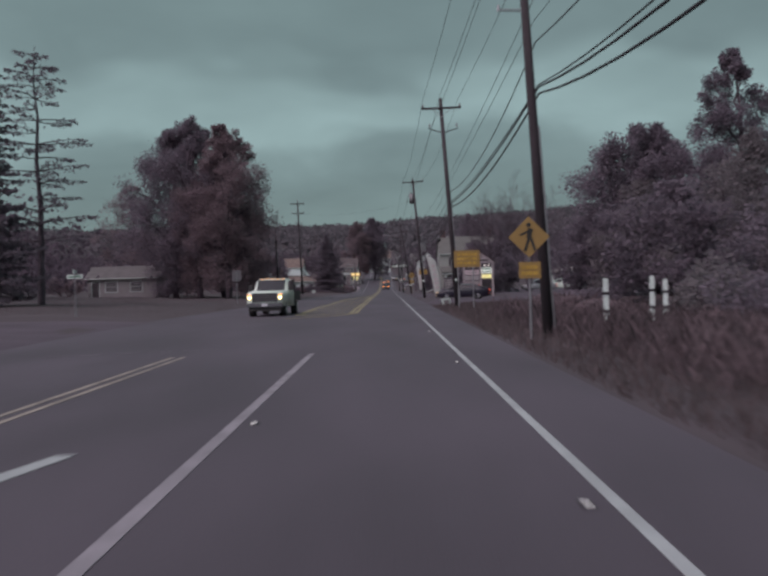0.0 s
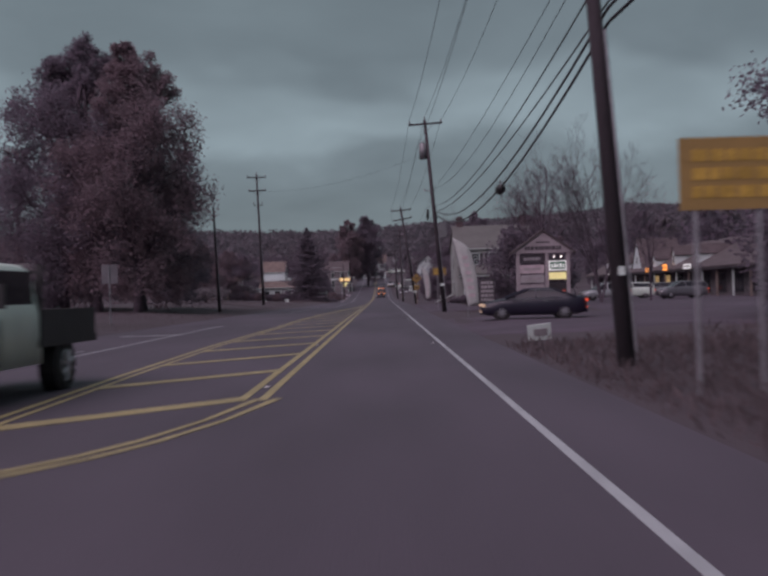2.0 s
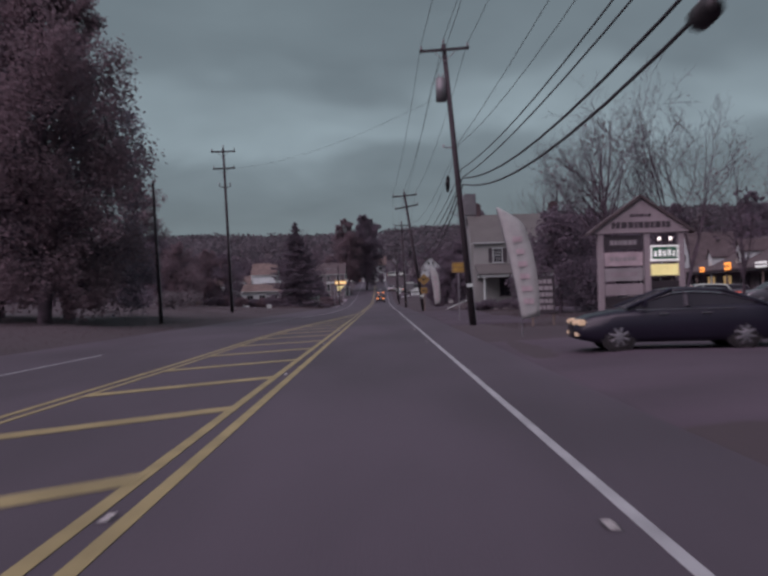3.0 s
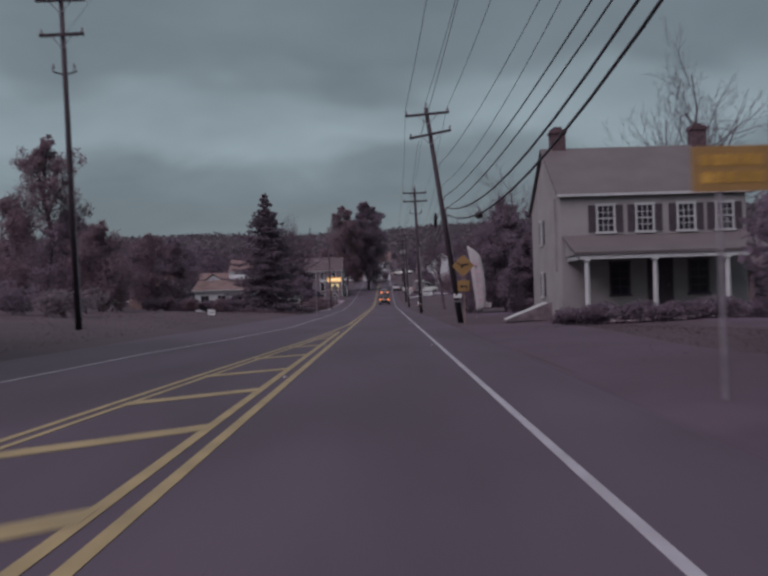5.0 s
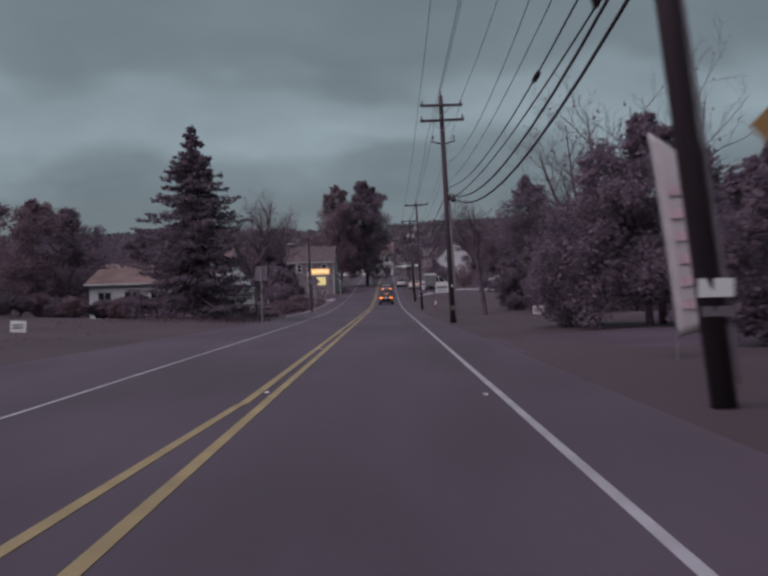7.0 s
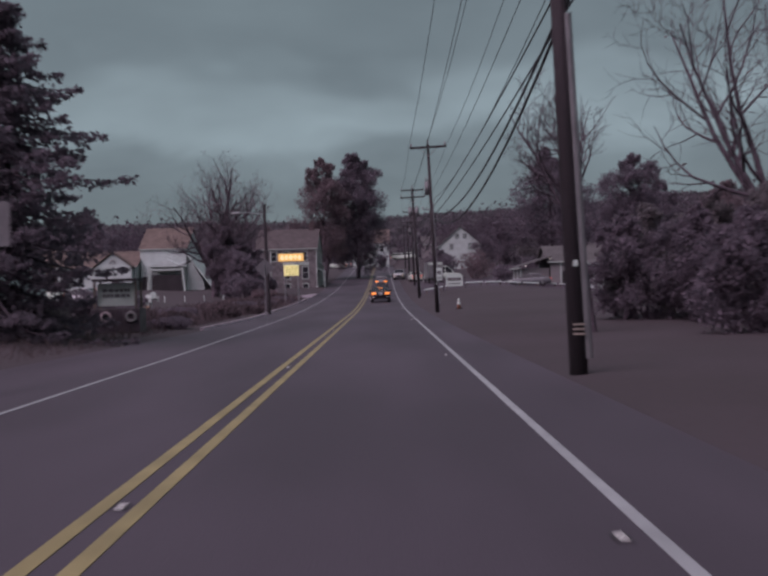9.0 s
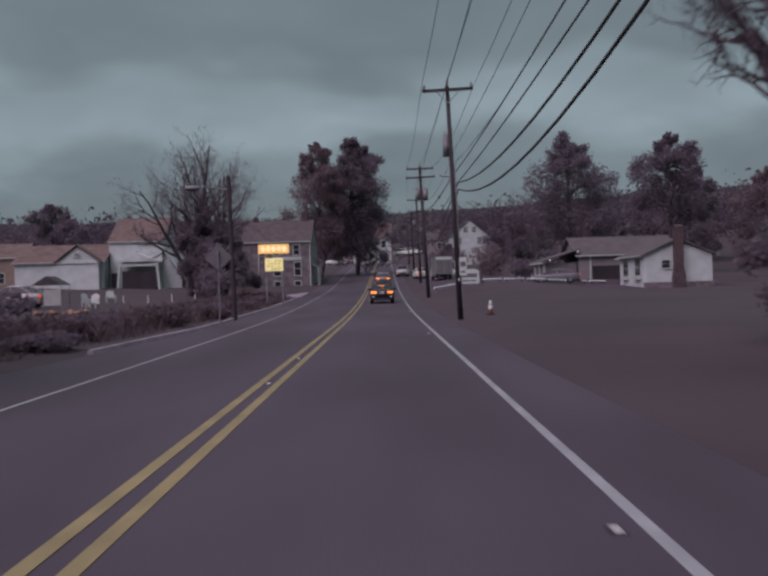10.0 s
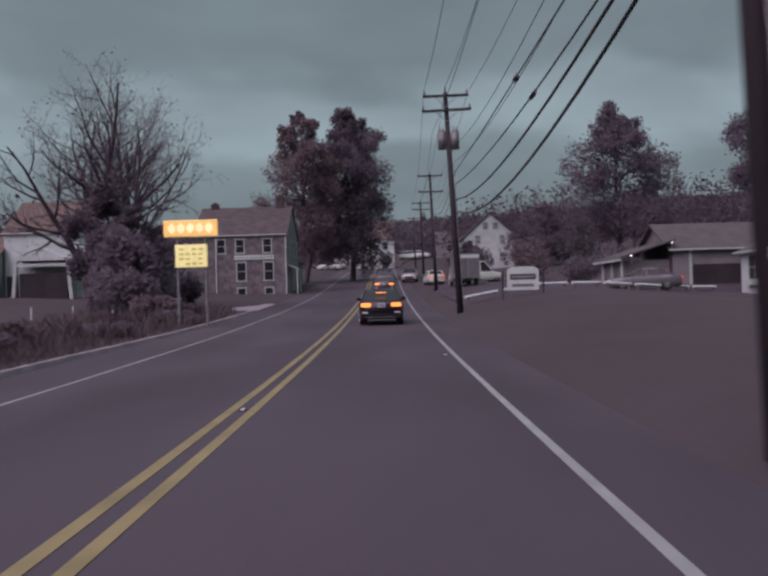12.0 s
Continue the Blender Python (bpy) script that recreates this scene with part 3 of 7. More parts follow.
def wire_path(points, sags, n=14):
    out = []
    for (a, b), s in zip(zip(points, points[1:]), sags):
        for i in range(n):
            u = i / n
            p = Vector(a).lerp(Vector(b), u)
            p.z -= 4 * s * u * (1 - u)
            out.append(p)
    out.append(Vector(points[-1]))
    return out


def cable(name, pts, r, label, group="overhead wires", sides=5):
    verts, faces = [], []
    for i, p in enumerate(pts):
        d = (pts[min(i + 1, len(pts) - 1)] - pts[max(i - 1, 0)]).normalized()
        side = d.cross(Vector((0, 0, 1))).normalized()
        upv = side.cross(d)
        for k in range(sides):
            a = 2 * math.pi * k / sides
            verts.append(p + (side * math.cos(a) + upv * math.sin(a)) * r)
    for i in range(len(pts) - 1):
        for k in range(sides):
            k2 = (k + 1) % sides
            faces.append((i * sides + k, i * sides + k2, (i + 1) * sides + k2, (i + 1) * sides + k))
    ob = new(name, raw(name, verts, faces, WIRE, True))
    return tagged(ob, label, "wire", group)


def at_height(k, z, dx=0.0):
    (b0, t0) = POLES[k]
    u = (z - b0[2]) / (t0[2] - b0[2])
    return (b0[0] + (t0[0] - b0[0]) * u + dx, b0[1] + (t0[1] - b0[1]) * u - 0.16, z)


def top_wire(dz, dx, sag, r):
    """A bare wire along the crossarms, dz under the tops of the poles."""
    pts = [at_height(k, t0[2] - dz, dx) for k, (b0, t0) in enumerate(POLES)]
    sags = [sag * k for k in (0.25, 0.28, 1.1, 1.1, 0.75, 0.8, 0.8, 0.7, 0.6, 0.9)]
    cable("overhead_wire", wire_path(pts, sags), r, "thin bare power wire strung between the poles")


def side_cable(heights, sags, r, label):
    """A cable on the side of the poles: heights at the second to the eighth pole, sags of the first seven spans."""
    low = heights[-1] - POLES[7][0][2]
    zs = [heights[0], *heights] + [b0[2] + low for b0, t0 in POLES[8:]]
    path = wire_path([at_height(k, z, 0.2) for k, z in enumerate(zs)], [*sags, 0.8, 0.8, 0.9])
    cable("overhead_wire", path, r, label)
    return path


for dx in (-1.07, 0.0, 1.07):
    top_wire(0.05 if dx else -0.22, dx, 0.7, 0.011)
top_wire(1.9, -0.75, 0.6, 0.010)
side_cable((9.4, 8.2, 8.5, 8.3, 8.05, 7.2, 8.6), (0.8, 0.1, 0.4, 0.8, 1.1, 0.3, 0.7), 0.010, "thin bare power wire strung between the poles")
side_cable((8.85, 7.8, 8.4, 7.27, 7.1, 6.63, 7.9), (0.9, 0.1, 0.95, 1.1, 0.65, 0.65, 0.7), 0.010, "thin black service wire between the poles")
UPPER = side_cable((8.25, 7.14, 7.26, 6.64, 6.8, 6.25, 7.4), (1.2, 0.77, 0.9, 0.84, 0.9, 0.28, 0.1), 0.019, "black insulated service cable between the poles")
MIDDLE = side_cable((7.05, 6.54, 6.86, 6.05, 6.22, 5.74, 6.82), (1.3, 0.33, 0.7, 0.82, 0.61, 0.27, 0.47), 0.02, "black insulated service cable between the poles")
side_cable((6.99, 6.44, 6.84, 6.06, 6.46, 5.73, 6.07), (1.45, 0.38, 1.44, 1.58, 1.27, 1.15, 0.82), 0.03, "thick black telephone cable between the poles")
LOWEST = side_cable((6.81, 6.2, 6.55, 5.69, 6.35, 5.45, 5.49), (1.7, 0.58, 1.62, 1.75, 1.43, 1.54, 1.14), 0.032, "thick sagging black telephone cable")


def splice(x, y, z, length, r, tilt):
    t = thing("cable_splice", x, y, z, "black splice case hung on an overhead cable", "splice case", "cable splices")
    b = bmnew()
    d = Vector((0, math.cos(radians(tilt)), math.sin(radians(tilt))))
    tube(b, -d * length / 2, d * length / 2, r, r, 10)
    tube(b, d * length / 2, d * (length / 2 + 0.18), r, r * 0.35, 10)
    tube(b, -d * length / 2, -d * (length / 2 + 0.18), r, r * 0.35, 10)
    part("case", b, PLASTIC, t, smooth=True)
    for s in (-0.25, 0.25):
        b = bmnew()
        tube(b, d * s * length, d * s * length + Vector((0, 0, r * 1.9)), 0.02, 0.02, 5)
        part("hanger", b, GALV, t)


for path, y, length, r in ((LOWEST, 65.8, 0.5, 0.16), (LOWEST, 130.9, 0.4, 0.14), (LOWEST, 182.0, 0.36, 0.15), (UPPER, 155.5, 0.5, 0.06), (UPPER, 239.0, 0.25, 0.07), (MIDDLE, 236.5, 0.5, 0.05)):
    p, q = next((p, q) for p, q in zip(path, path[1:]) if p.y <= y < q.y)
    c = p.lerp(q, (y - p.y) / (q.y - p.y))
    splice(c.x, c.y, c.z - r * 0.4, length, r, math.degrees(math.atan2(q.z - p.z, q.y - p.y)))
splice(3.45, 100.2, 6.75, 0.5, 0.10, -60)
splice(3.0, 147.6, 5.55, 0.5, 0.10, -60)

# wire crossing the road to the far pole
cable("service_wire", wire_path([at_height(3, 10.8, -0.1), (-12.5, 134.3, 12.4)], [0.8]), 0.006, "thin wire crossing over the road")


# ---- trees ----
def tubes_mesh(name, segs, material):
    verts, faces = [], []
    for a, b, r0, r1 in segs:
        d = b - a
        if d.length < 1e-5:
            continue
        d.normalize()
        s = d.cross(Vector((0.31, 0.87, 0.39))).normalized()
        u = s.cross(d)
        n = 8 if r0 > 0.12 else (5 if r0 > 0.03 else 3)
        base = len(verts)
        for p, r in ((a, r0), (b, r1)):
            for k in range(n):
                an = 2 * math.pi * k / n
                verts.append(p + (s * math.cos(an) + u * math.sin(an)) * r)
        for k in range(n):
            k2 = (k + 1) % n
            faces.append((base + k, base + k2, base + n + k2, base + n + k))
    return raw(name, verts, faces, material, True)


def leaf_mesh(name, spots, sizes, rng, material, droop=0.0):
    n = len(spots)
    c = np.array(spots, dtype=float).reshape(-1, 3)
    a = rng.normal(size=(n, 3))
    a[:, 2] *= 0.7
    a /= np.linalg.norm(a, axis=1)[:, None]
    b = np.cross(a, rng.normal(size=(n, 3)))
    b /= np.linalg.norm(b, axis=1)[:, None]
    s = np.array(sizes)[:, None]
    q = np.stack([c - a * s, c + b * s * 0.55 - a * s * 0.1, c + a * s, c - b * s * 0.55 + a * s * 0.15], 1).reshape(-1, 3)
    me = bpy.data.meshes.new(name)
    me.from_pydata(q.tolist(), [], np.arange(4 * n).reshape(-1, 4).tolist())
    me.materials.append(material)
    return me


def limb(segs, a, b, r0, r1, rng, bends=4, wob=0.08):
    a, b = Vector(a), Vector(b)
    length = (b - a).length
    prev, out = a, []
    for i in range(1, bends + 1):
        u = i / bends
        p = a.lerp(b, u)
        if i < bends:
            p += Vector(rng.normal(size=3) * length * wob)
        p.z += math.sin(u * math.pi) * length * 0.06
        segs.append((prev, p, r0 + (r1 - r0) * (u - 1 / bends), r0 + (r1 - r0) * u))
        out.append(p)
        prev = p
    return out


def broad_tree(x, y, height, spread, seed, leaf, label, leaves=5000, size=0.2, low=0.25, lobes=11, z=None):
    """A trunk, limbs into uneven lobes, and leaves round the twigs of each lobe."""
    rng = np.random.default_rng(seed)
    z0 = ground_z(x, y) - 0.1 if z is None else z
    t = thing("tree", x, y, z0, label, "tree", "trees")
    segs, cloud_spots = [], []
    r = height * 0.018
    top = Vector((rng.normal() * 0.03 * height, rng.normal() * 0.03 * height, height * 0.72))
    trunk = limb(segs, (0, 0, 0), top, r, r * 0.35, rng, 6, 0.015)
    centres = []
    for i in range(lobes):
        u = (i + 0.5) / lobes
        zz = height * (low + (0.93 - low) * u)
        wide = spread * (0.55 + 0.45 * math.sin(math.pi * min(1, (u * 0.9 + 0.18)))) * (1.0 if u < 0.7 else 1.25 - 0.9 * (u - 0.42))
        an = i * 2.4 + rng.normal() * 0.35
        off = wide * (0.45 + 0.32 * rng.random()) * (1 if u < 0.85 else 0.45)
        centres.append((Vector((math.cos(an) * off, math.sin(an) * off, zz)), wide * (0.40 + 0.16 * rng.random())))
    per = int(leaves * 3.6) // lobes
    for c, rad in centres:
        start = trunk[min(5, int(max(0, (c.z / height - 0.12)) * 6.5))]
        ends = limb(segs, start, c, r * 0.34, r * 0.13, rng, 4, 0.05)
        for k in range(13):
            d = Vector(rng.normal(size=3))
            d.z = d.z * 0.8 + 0.25
            e = c + d.normalized() * rad * (0.65 + 0.5 * rng.random())
            twigs = limb(segs, ends[int(rng.integers(1, 4))], e, r * 0.10, 0.012, rng, 3, 0.08)
            m = per // 13
            a, w = np.array(twigs[-1]), np.array(twigs[-1].lerp(twigs[0], 0.45))
            along = rng.random((m, 1)) ** 1.3
            cloud_spots.append(a + (w - a) * along + np.clip(rng.normal(size=(m, 3)), -1.9, 1.9) * rad * (0.15 + 0.11 * along))
    ob = new("trunk", tubes_mesh("trunk", segs, BARK))
    ob.parent = t
    if leaves:
        spots = np.concatenate(cloud_spots)
        ob = new("crown", leaf_mesh("crown", spots, size * 0.62 * (0.6 + 0.8 * rng.random(len(spots))), rng, leaf))
        ob.parent = t
    return t


def bare_tree(x, y, height, seed, label, spread=0.55, leaves=0, depth=6, leaf=None, z=None, stems=1, r=None, lean=0.0, bare=0.16):
    """A short bole, limbs that sweep upwards, side branches along them and fine twigs."""
    rng = np.random.default_rng(seed)
    z0 = ground_z(x, y) - 0.1 if z is None else z
    t = thing("bare_tree", x, y, z0, label, "tree", "trees")
    segs, fine, tips = [], [], []
    r = r or height * 0.014

    def sweep(p, d, length, rad, level, lift):
        n = 6 if level > 1 else (4 if level else 3)
        pts, dirs = [p], [d]
        for i in range(n):
            d = (d + Vector(rng.normal(size=3)) * (0.11 + 0.03 * (3 - level)) + Vector((0, 0, lift))).normalized()
            q = p + d * length / n
            u0, u1 = i / n, (i + 1) / n
            (segs if level == 3 else fine).append((p, q, rad * (1 - 0.8 * u0), rad * (1 - 0.8 * u1)))
            p = q
            pts.append(p)
            dirs.append(d)
        if level == 0:
            tips.append(p)
            return
        count = {3: 7, 2: 6, 1: 5}[level] if depth > 6 else {3: 6, 2: 5, 1: 4}[level]
        for k in range(count):
            u = 0.22 + 0.74 * (k + rng.random() * 0.7) / count
            i = min(n - 1, int(u * n))
            base = pts[i].lerp(pts[i + 1], u * n - i)
            side = dirs[i].cross(Vector(rng.normal(size=3))).normalized()
            tilt = 0.5 + 0.5 * rng.random() + 0.3 * (spread - 0.4)
            nd = (dirs[i] * math.cos(tilt) + side * math.sin(tilt)).normalized()
            sweep(base, nd, length * (0.58 - 0.26 * u) * (0.75 + 0.5 * rng.random()), max(0.011 if height > 12 else 0.007, rad * (1 - 0.8 * u) * 0.66), level - 1, 0.09)

    for s in range(stems):
        d = Vector((lean + (rng.normal() * 0.2 if stems > 1 else 0), rng.normal() * 0.05, 1)).normalized()
        bole = height * (bare + 0.06 * rng.random())
        fork = d * bole
        segs.append((Vector((0, 0, 0)), fork, r * 1.15, r * 0.92))
        limbs = 5 if stems == 1 else 3
        for k in range(limbs):
            an = k * 6.28 / limbs + rng.normal() * 0.35
            tilt = (spread * (0.35 + 0.75 * rng.random())) if k else 0.08
            nd = (d * math.cos(tilt) + Vector((math.cos(an), math.sin(an), 0)) * math.sin(tilt)).normalized()
            sweep(fork * (0.75 + 0.25 * rng.random()), nd, (height - bole) * (0.98 - 0.22 * rng.random() * (k > 0)), r * (0.62 if k else 0.75), 3, 0.05)
    ob = new("trunk", tubes_mesh("trunk", segs, BARK))
    ob.parent = t
    ob = tagged(new("branch", tubes_mesh("branch", fine, BARK)), kind="stuff")
    ob.parent = t
    if leaves:
        spots = [tips[int(rng.integers(len(tips)))] + Vector(rng.normal(size=3)) * 0.2 for _ in range(leaves)]
        ob = new("crown", leaf_mesh("crown", spots, [0.06 + 0.06 * rng.random() for _ in range(leaves)], rng, leaf or LEAF_RED))
        ob.parent = t
    return t


def conifer(x, y, height, width, seed, label, gaps=0.0, droop=0.25, start=0.06, per=26, z=None, size=0.22, power=1.0, inner=0.15, whorl=0.5, widest=99.0):
    """Whorls of boughs that sag and turn up at the tip, with sprays hanging along them."""
    rng = np.random.default_rng(seed)
    z0 = ground_z(x, y) - 0.1 if z is None else z
    t = thing("conifer", x, y, z0, label, "tree", "trees")
    segs, clumps = [], []
    limb(segs, (0, 0, 0), (0, 0, height), height * 0.014, 0.02, rng, 6, 0.004)
    zz = height * start
    while zz < height * 0.985:
        u = zz / height
        reach = min(widest, width / 2 * (1 - u) ** power) + 0.10
        turn = rng.random() * 6.28
        count = 8 if reach > 1.2 else 6
        for k in range(count):
            if rng.random() < gaps:
                continue
            an = turn + k * 6.28 / count + rng.normal() * 0.25
            ln = reach * (0.62 + 0.5 * rng.random())
            out = Vector((math.cos(an), math.sin(an), 0))
            side = Vector((-out.y, out.x, 0))
            prev = Vector((0, 0, zz))
            root = zz + rng.normal() * 0.12
            for i in range(1, 6):
                v = i / 5
                q = out * ln * v + Vector((0, 0, root + ln * (-droop * v + droop * 0.55 * v ** 3)))
                segs.append((prev, q, (0.016 + 0.012 * ln) * (1.05 - v + 0.2), (0.016 + 0.012 * ln) * (1.05 - v)))
                if v > inner:
                    wide = ln * 0.26 * math.sin(math.pi * min(1, 0.18 + 0.75 * v)) + 0.08
                    m = max(3, int(per * (0.35 + ln * 0.3) / 4))
                    a, b = np.array(prev), np.array(q)
                    f = rng.random((m, 1))
                    s = rng.uniform(-1, 1, (m, 1))
                    p = a + (b - a) * f + np.array(side) * s * wide
                    p[:, 2] -= (rng.random(m) ** 1.5) * (0.10 + 0.16 * wide) + 0.10 * np.abs(s[:, 0]) * wide
                    p += rng.normal(size=(m, 3)) * 0.05
                    clumps.append(p)
                prev = q
        zz += (whorl + 0.25 * rng.random()) * (0.55 + 0.45 * (1 - u))
    ob = new("trunk", tubes_mesh("trunk", segs, BARK))
    ob.parent = t
    spots = np.concatenate(clumps)
    ob = new("crown", leaf_mesh("crown", spots, size * (0.6 + 0.8 * rng.random(len(spots))), rng, NEEDLE))
    ob.parent = t
    return t


def bush(x, y, rx, ry, h, seed, leaf, label, n=1500, size=0.13, name="bush", z=None, group="bushes"):
    rng = np.random.default_rng(seed)
    z0 = ground_z(x, y) - 0.05 if z is None else z
    t = thing(name, x, y, z0, label, "bush", group)
    spots, sizes, segs = [], [], []
    lobes = [(rng.uniform(-0.6, 0.6) * rx, rng.uniform(-0.6, 0.6) * ry, rng.uniform(0.3, 0.72) * h, rng.uniform(0.3, 0.5)) for _ in range(9)]
    for a, b, c, s in lobes:
        limb(segs, (a * 0.3, b * 0.3, 0), (a, b, c), 0.03, 0.012, rng, 3, 0.08)
    for i in range(n):
        a, b, c, s = lobes[int(rng.integers(len(lobes)))]
        d = rng.normal(size=3)
        d /= np.linalg.norm(d)
        k = s * (0.75 + 0.35 * rng.random())
        p = (a + d[0] * rx * k, b + d[1] * ry * k, max(0.03, c + d[2] * h * k * 0.75))
        spots.append(p)
        sizes.append(size * (0.6 + 0.8 * rng.random()))
    ob = tagged(new("twigs", tubes_mesh("twigs", segs, BARK)), kind="stuff")
    ob.parent = t
    ob = new("foliage", leaf_mesh("foliage", spots, sizes, rng, leaf))
    ob.parent = t
    return t


# across the road
broad_tree(-26.6, 114.8, 23.0, 7.2, 11, LEAF_DARK, "tall dark maple still in full leaf", 14000, 0.2, 0.12, 22)
broad_tree(-18.9, 108.8, 22.0, 5.6, 12, LEAF_RED, "broad dark red maple beside the road", 19000, 0.18, 0.07, 26)
broad_tree(-22.9, 111.8, 23.6, 6.2, 15, LEAF_DARK, "dark maple crowding a group of trees", 9000, 0.19, 0.1, 18)
broad_tree(-21.6, 121.8, 21.5, 6.2, 14, LEAF_DARK, "dark maple crowding a group of trees", 12000, 0.19, 0.1, 20)
broad_tree(-36.0, 129.8, 16.5, 5.0, 13, LEAF_RED, "thin half-bare tree with russet leaves", 3500, 0.17, 0.2, 11)
conifer(-28.4, 71.8, 21.5, 12.0, 21, "tall ragged white pine with bare lower limbs", 0.5, -0.12, 0.25, 70, size=0.12, power=0.4, inner=0.5, whorl=1.25)
conifer(-31.0, 65.8, 26, 11.0, 22, "tall dense dark spruce", 0.1, 0.3, 0.05, 50, size=0.18, power=0.9)
conifer(-12.35, 198.5, 12.8, 16.4, 23, "dark blue-green spruce standing beside the road", 0.06, 0.42, 0.03, 120, size=0.11, power=1.0, inner=0.1, whorl=0.42, widest=4.4)
broad_tree(-25.5, 213, 9.0, 3.9, 24, LEAF_DARK, "round dark tree near parked cars", 5000, 0.17, 0.1, 12)
broad_tree(-29.5, 196, 9.6, 4.2, 124, LEAF_RED, "russet autumn tree at the edge of a field", 5000, 0.18, 0.06, 12)
broad_tree(-33, 198, 11.0, 4.6, 25, LEAF_DARK, "dark rounded tree at the edge of a field", 3500, 0.2, 0.12, 10)
broad_tree(-41, 203, 13.0, 5.0, 26, LEAF_RED, "russet autumn tree at the edge of a field", 3500, 0.22, 0.12, 10)
broad_tree(-51, 206, 13.5, 5.8, 27, LEAF_DARK, "dark tree at the edge of a field", 3000, 0.24, 0.1, 10)
broad_tree(-35.8, 199.5, 20.0, 4.4, 244, LEAF_RED, "tall thinning russet tree at the edge of a field", 4200, 0.2, 0.42, 12)
broad_tree(-28, 214, 10.0, 4.2, 160, LEAF_RED, "russet tree behind the round tree", 3500, 0.2, 0.1, 10)
broad_tree(-34, 232, 10.0, 4.6, 161, LEAF_DARK, "dark tree behind parked cars", 3500, 0.22, 0.1, 10)
broad_tree(-27, 123.8, 9, 4.0, 28, LEAF_RED, "russet tree behind the service pole", 3000, 0.18, 0.2, 9)
bare_tree(-19.0, 279, 15.5, 31, "large bare spreading tree behind the sign", 0.7, 600, 8, LEAF_RED, r=0.40)
bare_tree(-15.6, 277, 14.5, 32, "bare spreading tree behind the sign", 0.75, 520, 8, LEAF_RED, r=0.28)
bare_tree(-17.2, 284, 15.0, 132, "bare spreading tree behind the sign", 0.7, 480, 8, LEAF_RED, r=0.24)
broad_tree(-17.0, 276, 8.2, 2.8, 231, LEAF_DARK, "low dark tree under the bare ones", 4500, 0.19, 0.06, 11)
broad_tree(-15.4, 275, 6.6, 3.0, 232, LEAF_DARK, "low dark tree under the bare ones", 4000, 0.18, 0.06, 11)
bush(-14.6, 272, 2.6, 2.4, 5.2, 33, LEAF_DARK, "dark overgrown shrub under the bare trees", 2600, 0.22)
broad_tree(-9.6, 334, 22.0, 5.4, 34, LEAF_RED, "tall tree with thinning lighter leaves by the road", 8000, 0.25, 0.18, 15)
broad_tree(-4.1, 341, 23.0, 6.6, 35, LEAF_DARK, "very tall dark tree in full leaf by the road", 15000, 0.26, 0.12, 26)
broad_tree(-46, 320, 11, 6, 36, LEAF_DARK, "dark tree behind the barn", 3500, 0.3, 0.1, 10)
broad_tree(-58, 300, 13, 6.5, 37, LEAF_DARK, "dark tree behind the barn", 3500, 0.3, 0.1, 10)
bare_tree(-34, 330, 13, 38, "bare tree behind the barn", 0.6, 600, 6, LEAF_RED)
# this side of the road
broad_tree(22.0, 69.8, 13.8, 7.2, 41, LEAF_DARK, "broad dark tree with a ragged crown", 26000, 0.18, 0.05, 21)
broad_tree(16.8, 68.8, 7.0, 3.2, 241, LEAF_DARK, "dark scrubby tree under a broad one", 4500, 0.15, 0.04, 12)
broad_tree(20.0, 64.8, 9.0, 4.2, 242, LEAF_GREEN, "dark scrubby tree under a broad one", 5500, 0.16, 0.04, 12)
broad_tree(27.8, 67.8, 20.5, 4.0, 42, LEAF_DARK, "tall narrow tree behind a broad one", 8000, 0.17, 0.25, 12)
broad_tree(25, 55.8, 11, 6.0, 43, LEAF_GREEN, "dark leafy roadside tree", 9000, 0.17, 0.06, 12)
broad_tree(15.5, 41.8, 6.5, 4.0, 44, LEAF_DARK, "dark scrubby roadside tree", 3500, 0.18, 0.05, 10)
broad_tree(22, 35.8, 9, 5.0, 45, LEAF_DARK, "dark scrubby roadside tree", 4000, 0.2, 0.05, 10)
bare_tree(12.8, 106.8, 11.0, 46, "bare tree behind the painted banner", 0.4, 60, 8, LEAF_RED, stems=2)
bare_tree(17.5, 109.8, 12.5, 47, "bare many-stemmed tree behind the notice kiosk", 0.36, 40, 7, LEAF_RED, stems=3, r=0.10)
bare_tree(22.5, 113.8, 9.5, 48, "bare thin tree behind the notice kiosk", 0.5, 200, 6, LEAF_RED, r=0.10)
broad_tree(11.5, 115.8, 6.8, 3.6, 49, LEAF_DARK, "dark tree behind the painted banner", 3500, 0.18, 0.1, 10)
broad_tree(15.5, 123.8, 7.5, 3.8, 50, LEAF_DARK, "dark tree beside the house", 3500, 0.2, 0.1, 10)
bare_tree(17.8, 150, 14.0, 51, "bare tree rising behind the house", 0.42, 0, 8, LEAF_DARK)
broad_tree(9.4, 169.5, 7.8, 3.4, 52, LEAF_DARK, "dense dark tree beyond the house", 9000, 0.14, 0.05, 12)
broad_tree(9.6, 157, 5.6, 2.0, 53, LEAF_DARK, "dark upright yew at the corner of the house", 5000, 0.15, 0.02, 14)
broad_tree(11.6, 156, 9.6, 2.8, 54, LEAF_DARK, "dark upright yew behind the house", 5000, 0.16, 0.02, 14)
bare_tree(10.3, 171, 10.0, 55, "bare forked tree among dark shrubs", 0.45, 80, 6, LEAF_RED)
